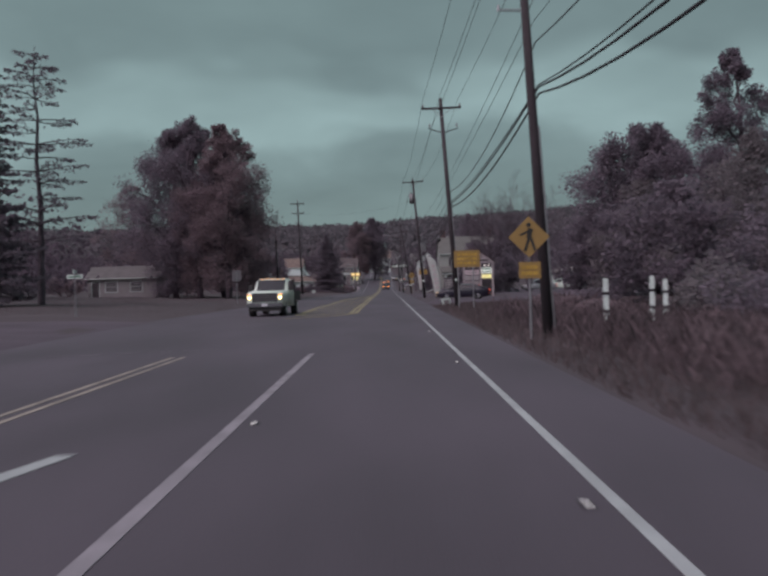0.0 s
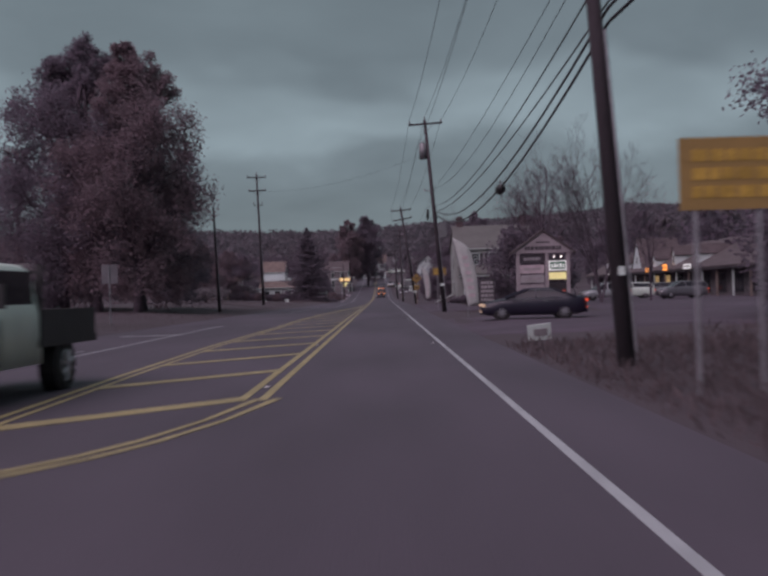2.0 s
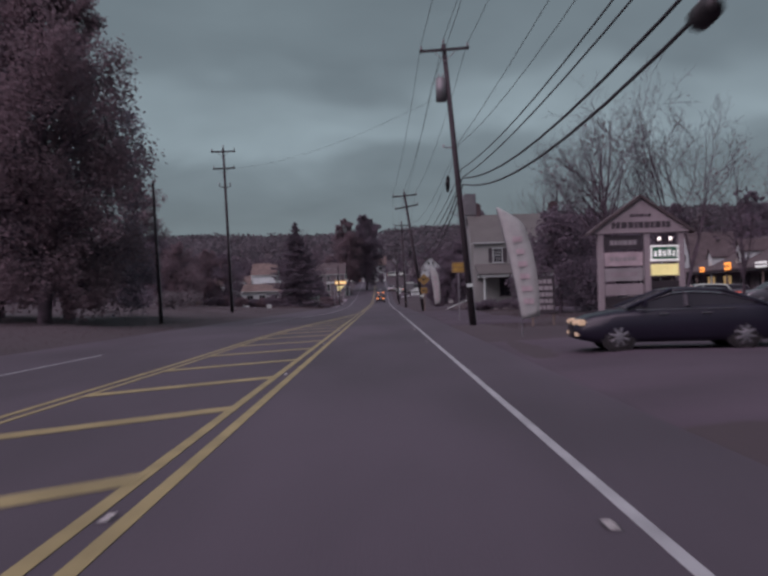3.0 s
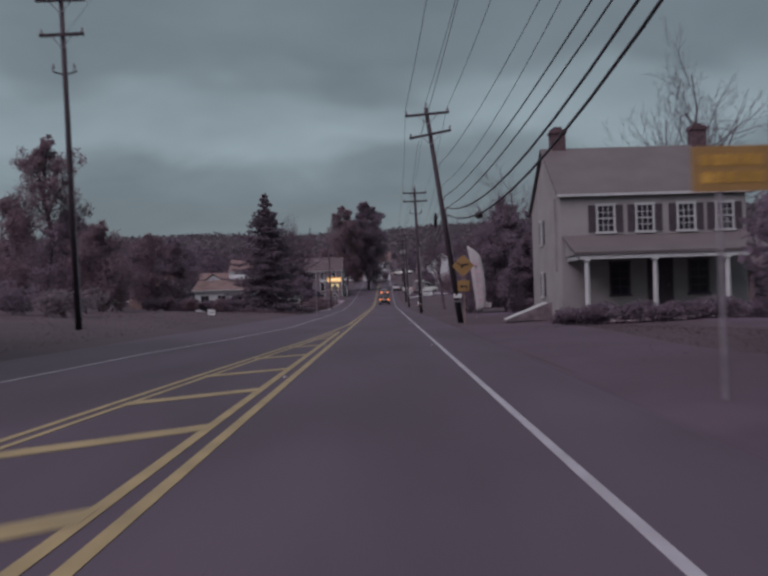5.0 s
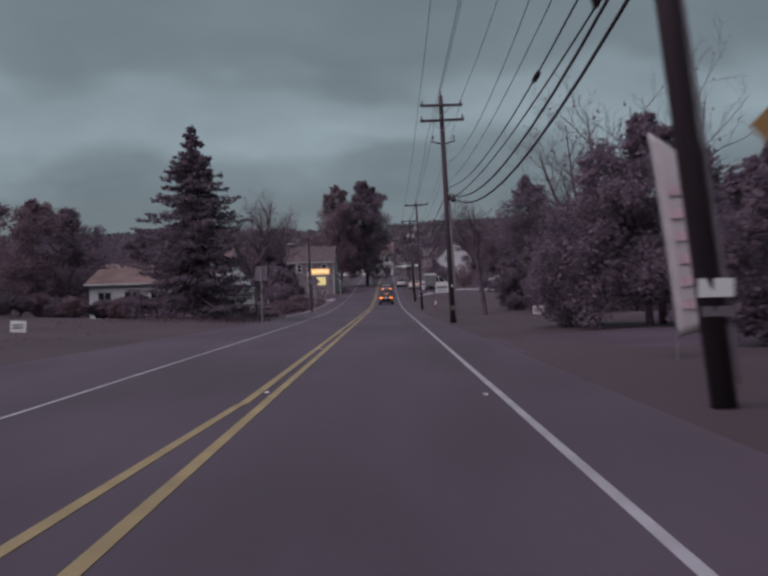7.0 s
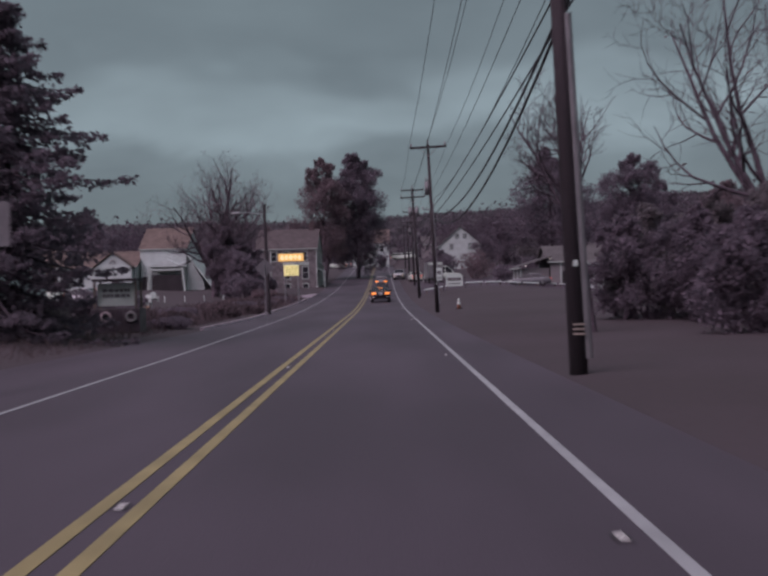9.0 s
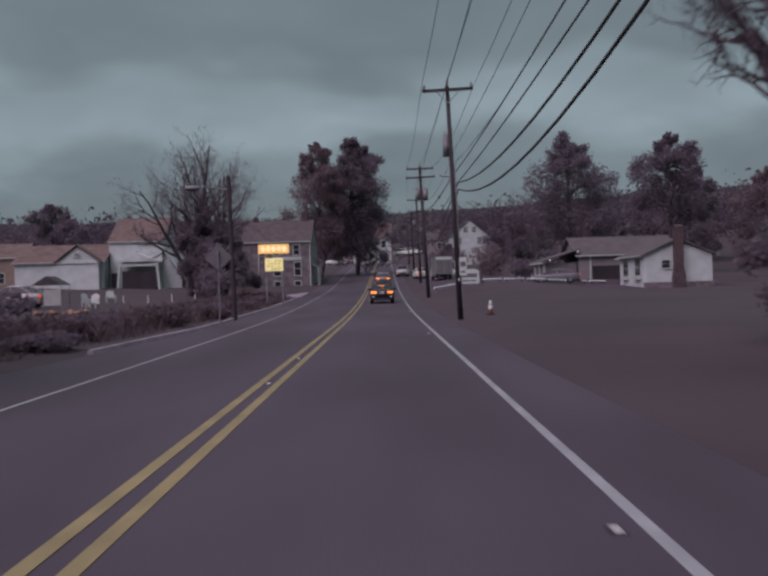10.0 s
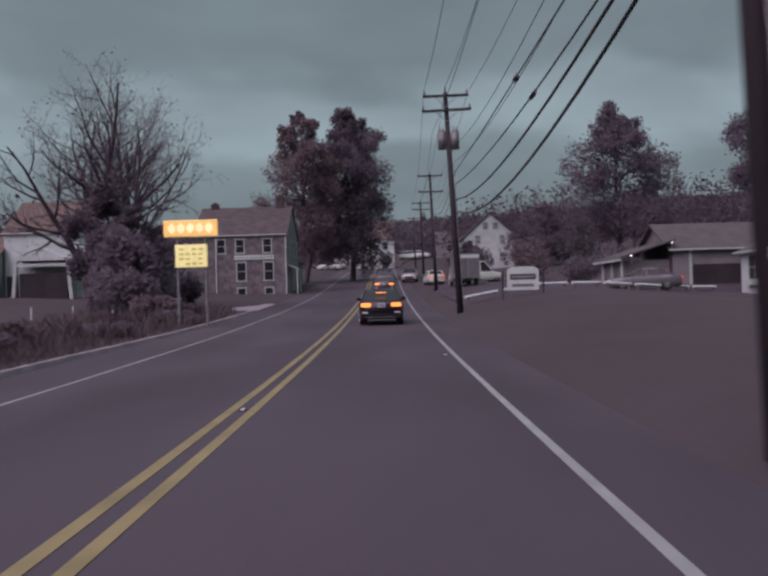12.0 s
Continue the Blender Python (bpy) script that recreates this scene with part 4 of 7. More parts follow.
bush(6.8, 172, 2.2, 2.2, 4.2, 56, LEAF_DARK, "dark overgrown shrub by the side street", 6500, 0.09)
bush(14.5, 178, 4.0, 4.0, 6.0, 57, LEAF_DARK, "dark overgrown shrub by the side street", 9000, 0.11)
bare_tree(6.25, 196.0, 7.9, 58, "bare spreading tree leaning at the edge of the lawn", 0.55, 0, 8, LEAF_RED, r=0.14, lean=-0.13, bare=0.46)
bare_tree(14.6, 202.0, 14.5, 258, "tall bare spreading tree over the thicket", 0.62, 60, 8, LEAF_RED, r=0.24, lean=-0.06)
broad_tree(-52, 257, 16.5, 6.0, 159, LEAF_DARK, "tall dark tree behind the field", 4500, 0.3, 0.1, 12)
for k, (x, y, h, wide) in enumerate(((9.6, 192.5, 3.4, 1.5), (11.6, 194, 4.8, 2.0), (13.6, 191, 5.4, 2.3), (15.8, 196, 5.6, 2.4), (11.4, 198.5, 3.0, 1.6), (14.2, 201, 4.4, 2.2), (17.8, 204, 5.2, 2.6), (20.5, 199, 6.4, 2.8), (8.7, 202.0, 4.0, 1.5), (9.9, 203.5, 4.5, 1.7), (10.8, 200.5, 4.0, 1.7), (12.2, 203.0, 4.8, 1.9))):
    broad_tree(x, y, h, wide, 450 + k, (LEAF_DARK, LEAF_GREEN)[k % 2], "dark scrubby sapling in a thicket beside the lawn", 2400, 0.12, 0.03, 12)
broad_tree(18, 190, 7.5, 4.0, 61, LEAF_DARK, "dark tree at the edge of the lawn", 4000, 0.2, 0.08, 11)
broad_tree(31.5, 345, 21.5, 8.2, 62, LEAF_DARK, "large dark maple on the rise behind the bungalow", 8000, 0.3, 0.15, 15)
broad_tree(33.6, 297, 17.2, 4.6, 63, LEAF_DARK, "dark tree rising behind the bungalow", 6000, 0.22, 0.4, 11)
broad_tree(43, 318, 13.5, 4.6, 163, LEAF_DARK, "dark tree behind the bungalow", 4500, 0.26, 0.12, 11)
broad_tree(51, 312, 13, 5, 64, LEAF_RED, "autumn tree behind the bungalow", 3500, 0.28, 0.12, 11)
conifer(46.5, 330, 14.5, 4.0, 65, "small far conifer behind the bungalow", 0.1, 0.3, 0.1, 24, size=0.2)
for i in range(9):
    bare_tree(14 + 3.6 * i, 376 + (i * 37) % 17, 9 + (i * 13) % 5, 70 + i, "thin bare tree on the far ridge", 0.4, 60, 5, LEAF_RED)
broad_tree(10.2, 335, 4.6, 2.4, 80, LEAF_DARK, "small dark tree beside the far house", 2500, 0.2, 0.1, 9)
broad_tree(22.5, 352, 9, 4.6, 81, LEAF_DARK, "dark tree beside the far house", 3000, 0.25, 0.1, 10)


def woods(name, spots, label, seed, size, leaf=FAR_LEAF, fill=1.0):
    """Trees too far off to count: clumps of leaves on a belt of land."""
    rng = np.random.default_rng(seed)
    pts, sizes = [], []
    for x0, x1, y0, y1, n, h, spread in spots:
        for _ in range(n):
            x, y = rng.uniform(x0, x1), rng.uniform(y0, y1)
            g = ground_z(x, y)
            hh = h * (0.6 + 0.6 * rng.random())
            k = int((34 + 20 * rng.random()) * fill)
            q = np.clip(rng.normal(size=(k, 3)), -1.7, 1.7) * np.array([spread, spread, hh * 0.24])
            q[:, 2] = np.clip(q[:, 2] + hh * 0.55, 0.2, hh * 1.05)
            q += np.array([x, y, g])
            pts += q.tolist()
            sizes += (size * (0.6 + 0.8 * rng.random(k))).tolist()
    ob = new(name, leaf_mesh(name, pts, sizes, rng, leaf))
    return tagged(ob, label, "woods", kind="stuff")


woods("far_woods", [(-520, 520, 560, 1200, 520, 12, 5.0), (-1000, 1000, 1150, 1850, 2600, 13, 8.0)], "hazy far wooded hills along the horizon", 90, 2.6)
woods("hill_woods", [(14, 190, 365, 430, 150, 11, 3.0), (60, 150, 200, 340, 130, 11, 3.0), (38, 70, 60, 200, 70, 10, 2.6)], "dark leafless woods on the rise behind the houses", 91, 0.36, WOOD_LEAF, 3.6)
woods("left_woods", [(-170, -42, 330, 420, 130, 10, 3.0), (-120, -55, 120, 320, 110, 9, 3.0), (-75, -36, 20, 110, 70, 10, 2.6)], "dark woods behind the fields", 92, 0.36, WOOD_LEAF, 3.6)
woods("far_hedges", [(-60, -8, 424, 490, 70, 9, 3.0), (6, 60, 434, 510, 60, 9, 3.0)], "dark trees along the far village", 93, 0.5, WOOD_LEAF, 2.6)


for k, (x, y, h) in enumerate(((46.5, 207, 15.5), (52, 211, 14.0), (57.5, 205, 17.0), (63.5, 209, 16.5), (42, 214, 13.5))):
    broad_tree(x, y, h, 4.6, 480 + k, (LEAF_DARK, LEAF_GREEN)[k % 2], "broad dark tree behind the row of shops", 4500, 0.22, 0.1, 11)


# ---- windows, doors and houses ----
def wall_frame(origin, n):
    """A frame with u along the wall (to the right as seen from outside), v up, w out of the wall."""
    n = Vector(n)
    u = Vector((0, 0, 1)).cross(n)
    return Matrix(((u.x, 0, n.x, origin[0]), (u.y, 0, n.y, origin[1]), (0, 1, 0, origin[2]), (0, 0, 0, 1)))


def plate(bm, f, u, v, w, su, sv, sw):
    """A box on a wall: centre u, base v, out from w by sw."""
    m = f @ Matrix.Translation((u, v + sv / 2, w + sw / 2)) @ Matrix.Diagonal((su, sv, sw, 1))
    bmesh.ops.create_cube(bm, size=1.0, matrix=m)


def add_window(parent, origin, n, w, h, cols=2, rows=2, shutters=0.0, pane_mat=None, trim=None, casing=0.09):
    f = wall_frame(origin, n)
    trim = trim or TRIM
    b = bmnew()
    for s in (-1, 1):
        plate(b, f, s * (w / 2 + casing / 2), 0, 0.0, casing, h, 0.06)
    plate(b, f, 0, h, 0.0, w + 2 * casing + 0.06, casing * 1.2, 0.075)
    win = part("window", b, trim, parent)
    b = bmnew()
    plate(b, f, 0, -0.10, 0.0, w + 2 * casing + 0.10, 0.10, 0.10)
    part("sill", b, trim, win)
    b = bmnew()
    for i in range(1, cols):
        plate(b, f, -w / 2 + w * i / cols, 0, 0.022, 0.03, h, 0.018)
    for j in range(1, rows):
        plate(b, f, 0, h * j / rows - 0.015, 0.024, w, 0.05 if j * 2 == rows else 0.028, 0.022)
    if cols > 1 or rows > 1:
        part("muntin", b, trim, win)
    else:
        b.free()
    b = bmnew()
    plate(b, f, 0, 0, 0.003, w, h, 0.016)
    part("pane", b, pane_mat or GLASS, win, "dark reflecting glass" if pane_mat is None else "lit window glass")
    if shutters:
        for s in (-1, 1):
            b = bmnew()
            c = s * (w / 2 + casing + shutters / 2 + 0.01)
            plate(b, f, c, -0.04, 0.004, shutters, h + 0.08, 0.035)
            for vv in (-0.02, h * 0.5):
                plate(b, f, c, vv + 0.03, 0.038, shutters - 0.10, h * 0.5 - 0.05, 0.012)
            part("shutter", b, SHUTTER, win, "dark panelled shutter")
    return win


def add_door(parent, origin, n, w, h, material, frame_mat=None):
    f = wall_frame(origin, n)
    b = bmnew()
    plate(b, f, 0, 0, 0.004, w, h, 0.04)
    for k in range(2):
        plate(b, f, 0, 0.18 + k * h * 0.47, 0.04, w * 0.66, h * 0.36, 0.015)
    d = part("door", b, material, parent)
    b = bmnew()
    for s in (-1, 1):
        plate(b, f, s * (w / 2 + 0.06), 0, 0, 0.12, h, 0.06)
    plate(b, f, 0, h, 0, w + 0.26, 0.13, 0.07)
    part("door_frame", b, frame_mat or TRIM, d)
    b = bmnew()
    tube(b, f @ Vector((w * 0.38, h * 0.47, 0.04)), f @ Vector((w * 0.38, h * 0.47, 0.10)), 0.03, 0.03, 8)
    part("knob", b, GALV, d)
    return d


def gable_body(parent, x0, x1, y0, y1, eave, ridge, along, wall_mat, roof_mat, over=0.35, base=-0.6, thick=0.14, trim=True):
    """Walls with gables and a two-slope roof; along: the ridge's axis."""
    b = bmnew()
    if along == "x":
        ym = (y0 + y1) / 2
        prism(b, [(y0, base), (y1, base), (y1, eave), (ym, ridge - 0.05), (y0, eave)], "x", x0, x1)
    else:
        xm = (x0 + x1) / 2
        prism(b, [(x0, base), (x1, base), (x1, eave), (xm, ridge - 0.05), (x0, eave)], "y", y0, y1)
    part("wall", b, wall_mat, parent)
    half = (y1 - y0) / 2 if along == "x" else (x1 - x0) / 2
    slope = (ridge - eave) / half
    for s in (-1, 1):
        b = bmnew()
        lo, mid = (y0 if s < 0 else y1, (y0 + y1) / 2) if along == "x" else (x0 if s < 0 else x1, (x0 + x1) / 2)
        e = lo + s * over
        ez = eave - over * slope + 0.03
        poly = [(e, ez), (mid, ridge + 0.03), (mid, ridge + 0.03 + thick), (e, ez + thick)]
        a0, a1 = (x0, x1) if along == "x" else (y0, y1)
        prism(b, poly, "x" if along == "x" else "y", a0 - over, a1 + over)
        r = part("roof", b, roof_mat, parent)
        if trim:
            b = bmnew()
            if along == "x":
                box(b, (x0 + x1) / 2, e + s * 0.06, ez + thick * 0.2, x1 - x0 + 2 * over, 0.11, 0.11)
            else:
                box(b, e + s * 0.06, (y0 + y1) / 2, ez + thick * 0.2, 0.11, y1 - y0 + 2 * over, 0.11)
            part("gutter", b, TRIM, r)


def chimney(parent, x, y, z, w, d, h):
    b = bmnew()
    box(b, x, y, z, w, d, h)
    box(b, x, y, z + h - 0.22, w + 0.12, d + 0.12, 0.10)
    box(b, x, y, z + h, w * 0.55, d * 0.55, 0.14)
    part("chimney", b, BRICK, parent, "dark brick chimney")


def clapboards(parent, x0, x1, face, z0, z1, axis, material, pitch=0.2, gable=None):
    """Lapped boards on a wall facing -y (axis 'y') or -x / +x (axis 'x')."""
    b = bmnew()
    n = int((z1 - z0) / pitch)
    for i in range(n):
        z = z0 + i * pitch
        a, c = x0, x1
        if gable and z > gable[0]:
            k = (z + pitch - gable[0]) / (gable[1] - gable[0])
            a, c = x0 + (x1 - x0) * k / 2, x1 - (x1 - x0) * k / 2
            if c - a < 0.15:
                break
        out, s = face
        prism(b, [(out, z), (out + s * 0.028, z), (out + s * 0.004, z + pitch), (out, z + pitch)], "x" if axis == "y" else "y", a, c)
    tagged(part("clapboard", b, material, parent), kind="stuff")


# the two-storey house with a porch
G0 = 0.25
house = thing("farmhouse", 0, 0, G0, "pale stuccoed two-storey house with porch and metal roof", "house")
HX0, HX1, HY0, HY1 = 8.5, 17.2, 140.8, 149.6
gable_body(house, HX0, HX1, HY0, HY1, 5.72, 8.45, "x", STUCCO, ROOF_TIN, 0.16)
chimney(house, HX0 + 0.78, 145.4, 7.6, 0.74, 0.8, 2.0)
chimney(house, HX1 - 0.7, 145.4, 7.6, 0.74, 0.8, 2.0)
for x in (10.62, 12.46, 14.4, 16.2):
    add_window(house, (x, HY0, 4.02), (0, -1, 0), 0.72, 1.2, 3, 4, 0.36)
# dark trim and door frame here have the porch shade in their colour
for x in (11.2, 14.9):
    add_window(house, (x, HY0, 1.05), (0, -1, 0), 0.8, 1.45, 2, 4, 0.0, None, SHUTTER)
add_door(house, (13.1, HY0, 0.45), (0, -1, 0), 0.95, 2.1, SHUTTER, SHUTTER)
for z in (1.05, 3.75):
    add_window(house, (HX0, 146.2, z), (-1, 0, 0), 0.50, 1.15, 2, 2, 0.42)
# porch
b = bmnew()
prism(b, [(HY0, 3.72), (137.8, 2.84), (137.8, 2.96), (HY0, 3.86)], "x", 8.55, 17.2)
porch_roof = part("porch_roof", b, ROOF_TIN, house, "low metal porch roof")
b = bmnew()
box(b, 12.9, 137.95, 2.64, 8.3, 0.16, 0.22)
box(b, 8.82, 139.35, 2.64, 0.14, 2.85, 0.2)
part("beam", b, TRIM, porch_roof)
b = bmnew()
prism(b, [(HY0, 2.86), (138.0, 2.86), (HY0, 3.7)], "x", 8.68, 8.76)
part("porch_gable", b, STUCCO, porch_roof)
for x in (9.1, 12.1, 15.3):
    b = bmnew()
    tube(b, (x, 138.0, 0.42), (x, 138.0, 2.64), 0.12, 0.10, 12)
    box(b, x, 138.0, 0.36, 0.32, 0.32, 0.10)
    box(b, x, 138.0, 2.55, 0.30, 0.30, 0.10)
    part("column", b, TRIM, house, "white round porch column")
b = bmnew()
box(b, 12.9, 139.3, -0.4, 8.3, 3.0, 0.78)
part("porch_floor", b, CONCRETE, house)
b = bmnew()
box(b, HX0 - 0.06, 141.9, 2.2, 0.10, 0.10, 3.5)
part("downpipe", b, STUCCO, house)

# white sloping slab beside the house
ramp = thing("cellar_hatch", 6.1, 144.4, 0.0, "white painted sloping cellar hatch beside the house", "hatch")
b = bmnew()
prism(b, [(0, 0.10), (2.6, 0.12), (2.6, 0.98), (2.3, 0.98)], "y", -0.6, 0.6)
part("body", b, FIELDSTONE, ramp, "dark masonry cheek")
for k in range(2):
    b = bmnew()
    m = Matrix.Translation((1.15, -0.3 + 0.6 * k, 0.58)) @ Euler((0, -math.atan2(0.88, 2.3), 0)).to_matrix().to_4x4() @ Matrix.Diagonal((2.2, 0.54, 0.05, 1))
    bmesh.ops.create_cube(b, size=1.0, matrix=m)
    part("leaf", b, TRIM, ramp)

# stone house beyond the lit sign
stone = thing("stone_house", 0, 0, 1.9, "dark stone two-storey house with white windows", "house")
SX0, SX1, SY0, SY1 = -18.0, -9.2, 308.0, 320.0
gable_body(stone, SX0, SX1, SY0, SY1, 5.66, 8.75, "x", FIELDSTONE, SHINGLE, 0.15)
b = bmnew()
prism(b, [(SY0 + 0.1, 0), (SY1 - 0.1, 0), (SY1 - 0.1, 5.5), ((SY0 + SY1) / 2, 8.45), (SY0 + 0.1, 5.5)], "x", SX1 + 0.003, SX1 + 0.05)
part("gable_render", b, STUCCO, stone, "pale rendered gable wall")
chimney(stone, -10.3, 314, 7.8, 0.75, 0.8, 2.1)
chimney(stone, -16.85, 314, 7.8, 0.7, 0.75, 1.5)
for x in (-15.39, -13.59, -11.0):
    add_window(stone, (x, SY0, 4.06), (0, -1, 0), 0.72, 1.24, 1, 2)
for x in (-13.5, -10.9):
    add_window(stone, (x, SY0, 1.43), (0, -1, 0), 0.8, 1.67, 1, 2)
    add_window(stone, (x, SY0, 0.13), (0, -1, 0), 0.72, 0.55, 1, 1)
for y in (311, 314.5, 317.5):
    add_window(stone, (SX1 + 0.05, y, 3.9), (1, 0, 0), 0.75, 1.3, 1, 2)
for x in (-15.85, SX1 - 0.06):
    b = bmnew()
    tube(b, (x, SY0 - 0.08, 0.0), (x, SY0 - 0.08, 5.5), 0.05, 0.05, 8)
    part("downpipe", b, WHITE_POST, stone, "white downpipe")
b = bmnew()
box(b, -12.25, SY0 - 0.07, 3.40, 3.75, 0.08, 0.40)
part("name_board", b, SIGN_WHITE, stone, "long pale name board")
for k in range(11):
    b = bmnew()
    box(b, -13.85 + 0.32 * k, SY0 - 0.118, 3.53, 0.19, 0.01, 0.12)
    part("lettering", b, SIGN_BACK, stone)
# roofed side porch and a rear wing
b = bmnew()
prism(b, [(SX1 + 0.05, 2.75), (-8.15, 2.35), (-8.15, 2.45), (SX1 + 0.05, 2.9)], "y", 309.0, 312.6)
part("porch_roof", b, SIDING, stone)
for y in (309.15, 312.45):
    b = bmnew()
    box(b, -8.3, y, -0.2, 0.12, 0.12, 2.58)
    part("porch_post", b, WHITE_POST, stone)
add_door(stone, (SX1 + 0.05, 310.8, 0.05), (1, 0, 0), 0.95, 2.05, SHUTTER)
b = bmnew()
prism(b, [(-15.5, -0.5), (-9.5, -0.5), (-9.5, 3.6), (-12.5, 5.0), (-15.5, 3.6)], "y", SY1, 329.0)
part("rear_wing", b, STUCCO, stone, "pale rendered rear wing")
b = bmnew()
prism(b, [(-15.8, 3.52), (-12.5, 5.06), (-9.2, 3.52), (-9.2, 3.64), (-12.5, 5.2), (-15.8, 3.64)], "y", SY1 + 0.01, 329.3)
part("wing_roof", b, SHINGLE, stone)
for y in (322.5, 326):
    add_window(stone, (-9.5, y, 1.3), (1, 0, 0), 0.75, 1.3, 1, 2)

# white barn group
barn = thing("barn", 0, 0, 1.9, "white timber barn with a tan roof and lean-to", "barn")
gable_body(barn, -32.4, -26.2, 299, 309, 5.8, 8.8, "x", SIDING, ROOF_TAN, 0.2)
clapboards(barn, -32.4, -26.2, (299.0, -1), 0.1, 5.5, "y", SIDING, 0.24)
b = bmnew()
prism(b, [(-26.18, 0), (-24.0, 0), (-24.0, 1.3), (-26.18, 4.9)], "y", 299.5, 307)
part("lean_to", b, SIDING, barn)
b = bmnew()
prism(b, [(-26.5, 5.5), (-22.9, 0.55), (-22.9, 0.80), (-26.5, 5.8)], "y", 298.6, 307.3)
part("lean_to_roof", b, SIDING, barn, "steep white lean-to roof")
# solid dark block fills the porch in place of its shade
b = bmnew()
box(b, -28.5, 298.0, 0.0, 4.0, 1.6, 2.3)
part("porch_shade", b, DARK, barn, "dark block painted as porch shade")
for x, tilt in ((-31.0, 5), (-26.1, -5)):
    b = bmnew()
    box(b, x, 297.1, 0, 0.28, 0.28, 3.5, ry=tilt)
    part("porch_post", b, TRIM, barn)
b = bmnew()
box(b, -28.55, 297.2, 2.85, 4.4, 0.5, 0.26)
part("porch_beam", b, TRIM, barn)
b = bmnew()
prism(b, [(-30.9, 3.35), (-26.2, 3.35), (-28.55, 4.4)], "y", 296.9, 298.98)
part("porch_gable", b, SIDING, barn, "low white porch gable")
b = bmnew()
box(b, -31.75, 298.95, 0.05, 1.0, 0.06, 2.1)
part("door", b, SHUTTER, barn, "dark barn door")
wing = thing("barn_wing", 0, 0, 2.0, "low white wing of the barn with a tan roof", "barn")
gable_body(wing, -43.0, -32.6, 297, 306, 3.4, 5.5, "x", SIDING, ROOF_TAN, 0.3)
b = bmnew()
prism(b, [(-37.7, 0), (-32.9, 0), (-32.9, 3.4), (-35.3, 5.15), (-37.7, 3.4)], "y", 296.0, 296.95)
part("front_gable", b, SIDING, wing)
b = bmnew()
prism(b, [(-38.0, 3.3), (-35.3, 5.27), (-32.6, 3.3), (-32.6, 3.42), (-35.3, 5.42), (-38.0, 3.42)], "y", 295.7, 297.5)
part("gable_roof", b, ROOF_TAN, wing)
b = bmnew()
box(b, -35.3, 295.9, 3.2, 5.0, 0.12, 0.14)
part("gable_band", b, TRIM, wing)
for k in range(4):
    b = bmnew()
    box(b, -35.3, 295.97, 3.75 + k * 0.18, 0.9 - k * 0.1, 0.05, 0.08)
    part("vent_slat", b, GREY_SIDING, wing)
low = thing("low_building", 0, 0, 0.6, "low white building with a tan roof behind a spruce", "building")
gable_body(low, -21.3, -15.2, 205, 212, 2.15, 3.25, "x", SIDING, ROOF_TAN, 0.3)
for x in (-20.2, -18.3, -16.4):
    add_window(low, (x, 205, 0.7), (0, -1, 0), 0.9, 0.9, 2, 1)
outbuilding = thing("outbuilding", 0, 0, 0.9, "low tan outbuilding with a tan roof behind dark trees", "shed")
gable_body(outbuilding, -37.0, -31.0, 236, 242, 2.5, 4.0, "x", TAN_SIDING, ROOF_TAN, 0.3)
add_window(outbuilding, (-35.2, 236, 1.0), (0, -1, 0), 0.9, 1.0, 2, 1)
add_door(outbuilding, (-32.8, 236, 0.05), (0, -1, 0), 0.95, 2.0, SHUTTER)
shed = thing("storage_shed", 0, 0, 2.0, "long low tan shed behind parked cars", "shed")
gable_body(shed, -56, -43.6, 300, 309, 4.2, 6.0, "x", TAN_SIDING, ROOF_TAN, 0.3)
for x in (-54, -50, -46):
    add_window(shed, (x, 300, 1.2), (0, -1, 0), 1.2, 1.2, 2, 2)

# small white house by the maples
cottage = thing("cottage", 0, -4.2, 0.9, "small pale grey single-storey cottage under dark maples", "house")
gable_body(cottage, -39.5, -30.3, 124.5, 131, 2.5, 4.0, "x", GREY_SIDING, ROOF_GREY, 0.35)
for x in (-36.3, -33.0):
    add_window(cottage, (x, 124.5, 0.75), (0, -1, 0), 1.5, 1.25, 2, 2)
add_door(cottage, (-38.4, 124.5, 0.05), (0, -1, 0), 0.9, 2.0, SHUTTER)
clapboards(cottage, -39.5, -30.3, (124.5, -1), 0.1, 2.4, "y", GREY_SIDING, 0.2)

# bungalow across the lawn
ranch = thing("bungalow", 0, 0, 0.55, "white single-storey bungalow with a grey roof", "house")
gable_body(ranch, 23.6, 29.8, 271.2, 280, 3.15, 4.5, "y", SIDING, ROOF_GREY, 0.35)
clapboards(ranch, 23.6, 29.8, (271.2, -1), 0.75, 4.4, "y", SIDING, 0.2, (3.1, 4.45))
b = bmnew()
box(b, 26.7, 271.1, -0.6, 6.3, 0.25, 1.3)
part("foundation", b, FIELDSTONE, ranch)
add_window(ranch, (25.6, 271.2 - 0.03, 2.0), (0, -1, 0), 0.7, 0.65, 1, 2)
for y in (273.2, 277.6):
    add_window(ranch, (23.6, y, 1.35), (-1, 0, 0), 1.9, 1.5, 2, 2)
    b = bmnew()
    box(b, 23.42, y, 1.0, 0.3, 2.1, 0.28)
    part("flower_box", b, TRIM, ranch, "white window box")
b = bmnew()
prism(b, [(26.05, -0.6), (27.25, -0.6), (27.2, 1.2), (27.05, 2.1), (27.05, 5.6), (26.25, 5.6), (26.25, 2.1), (26.1, 1.2)], "y", 270.55, 271.12)
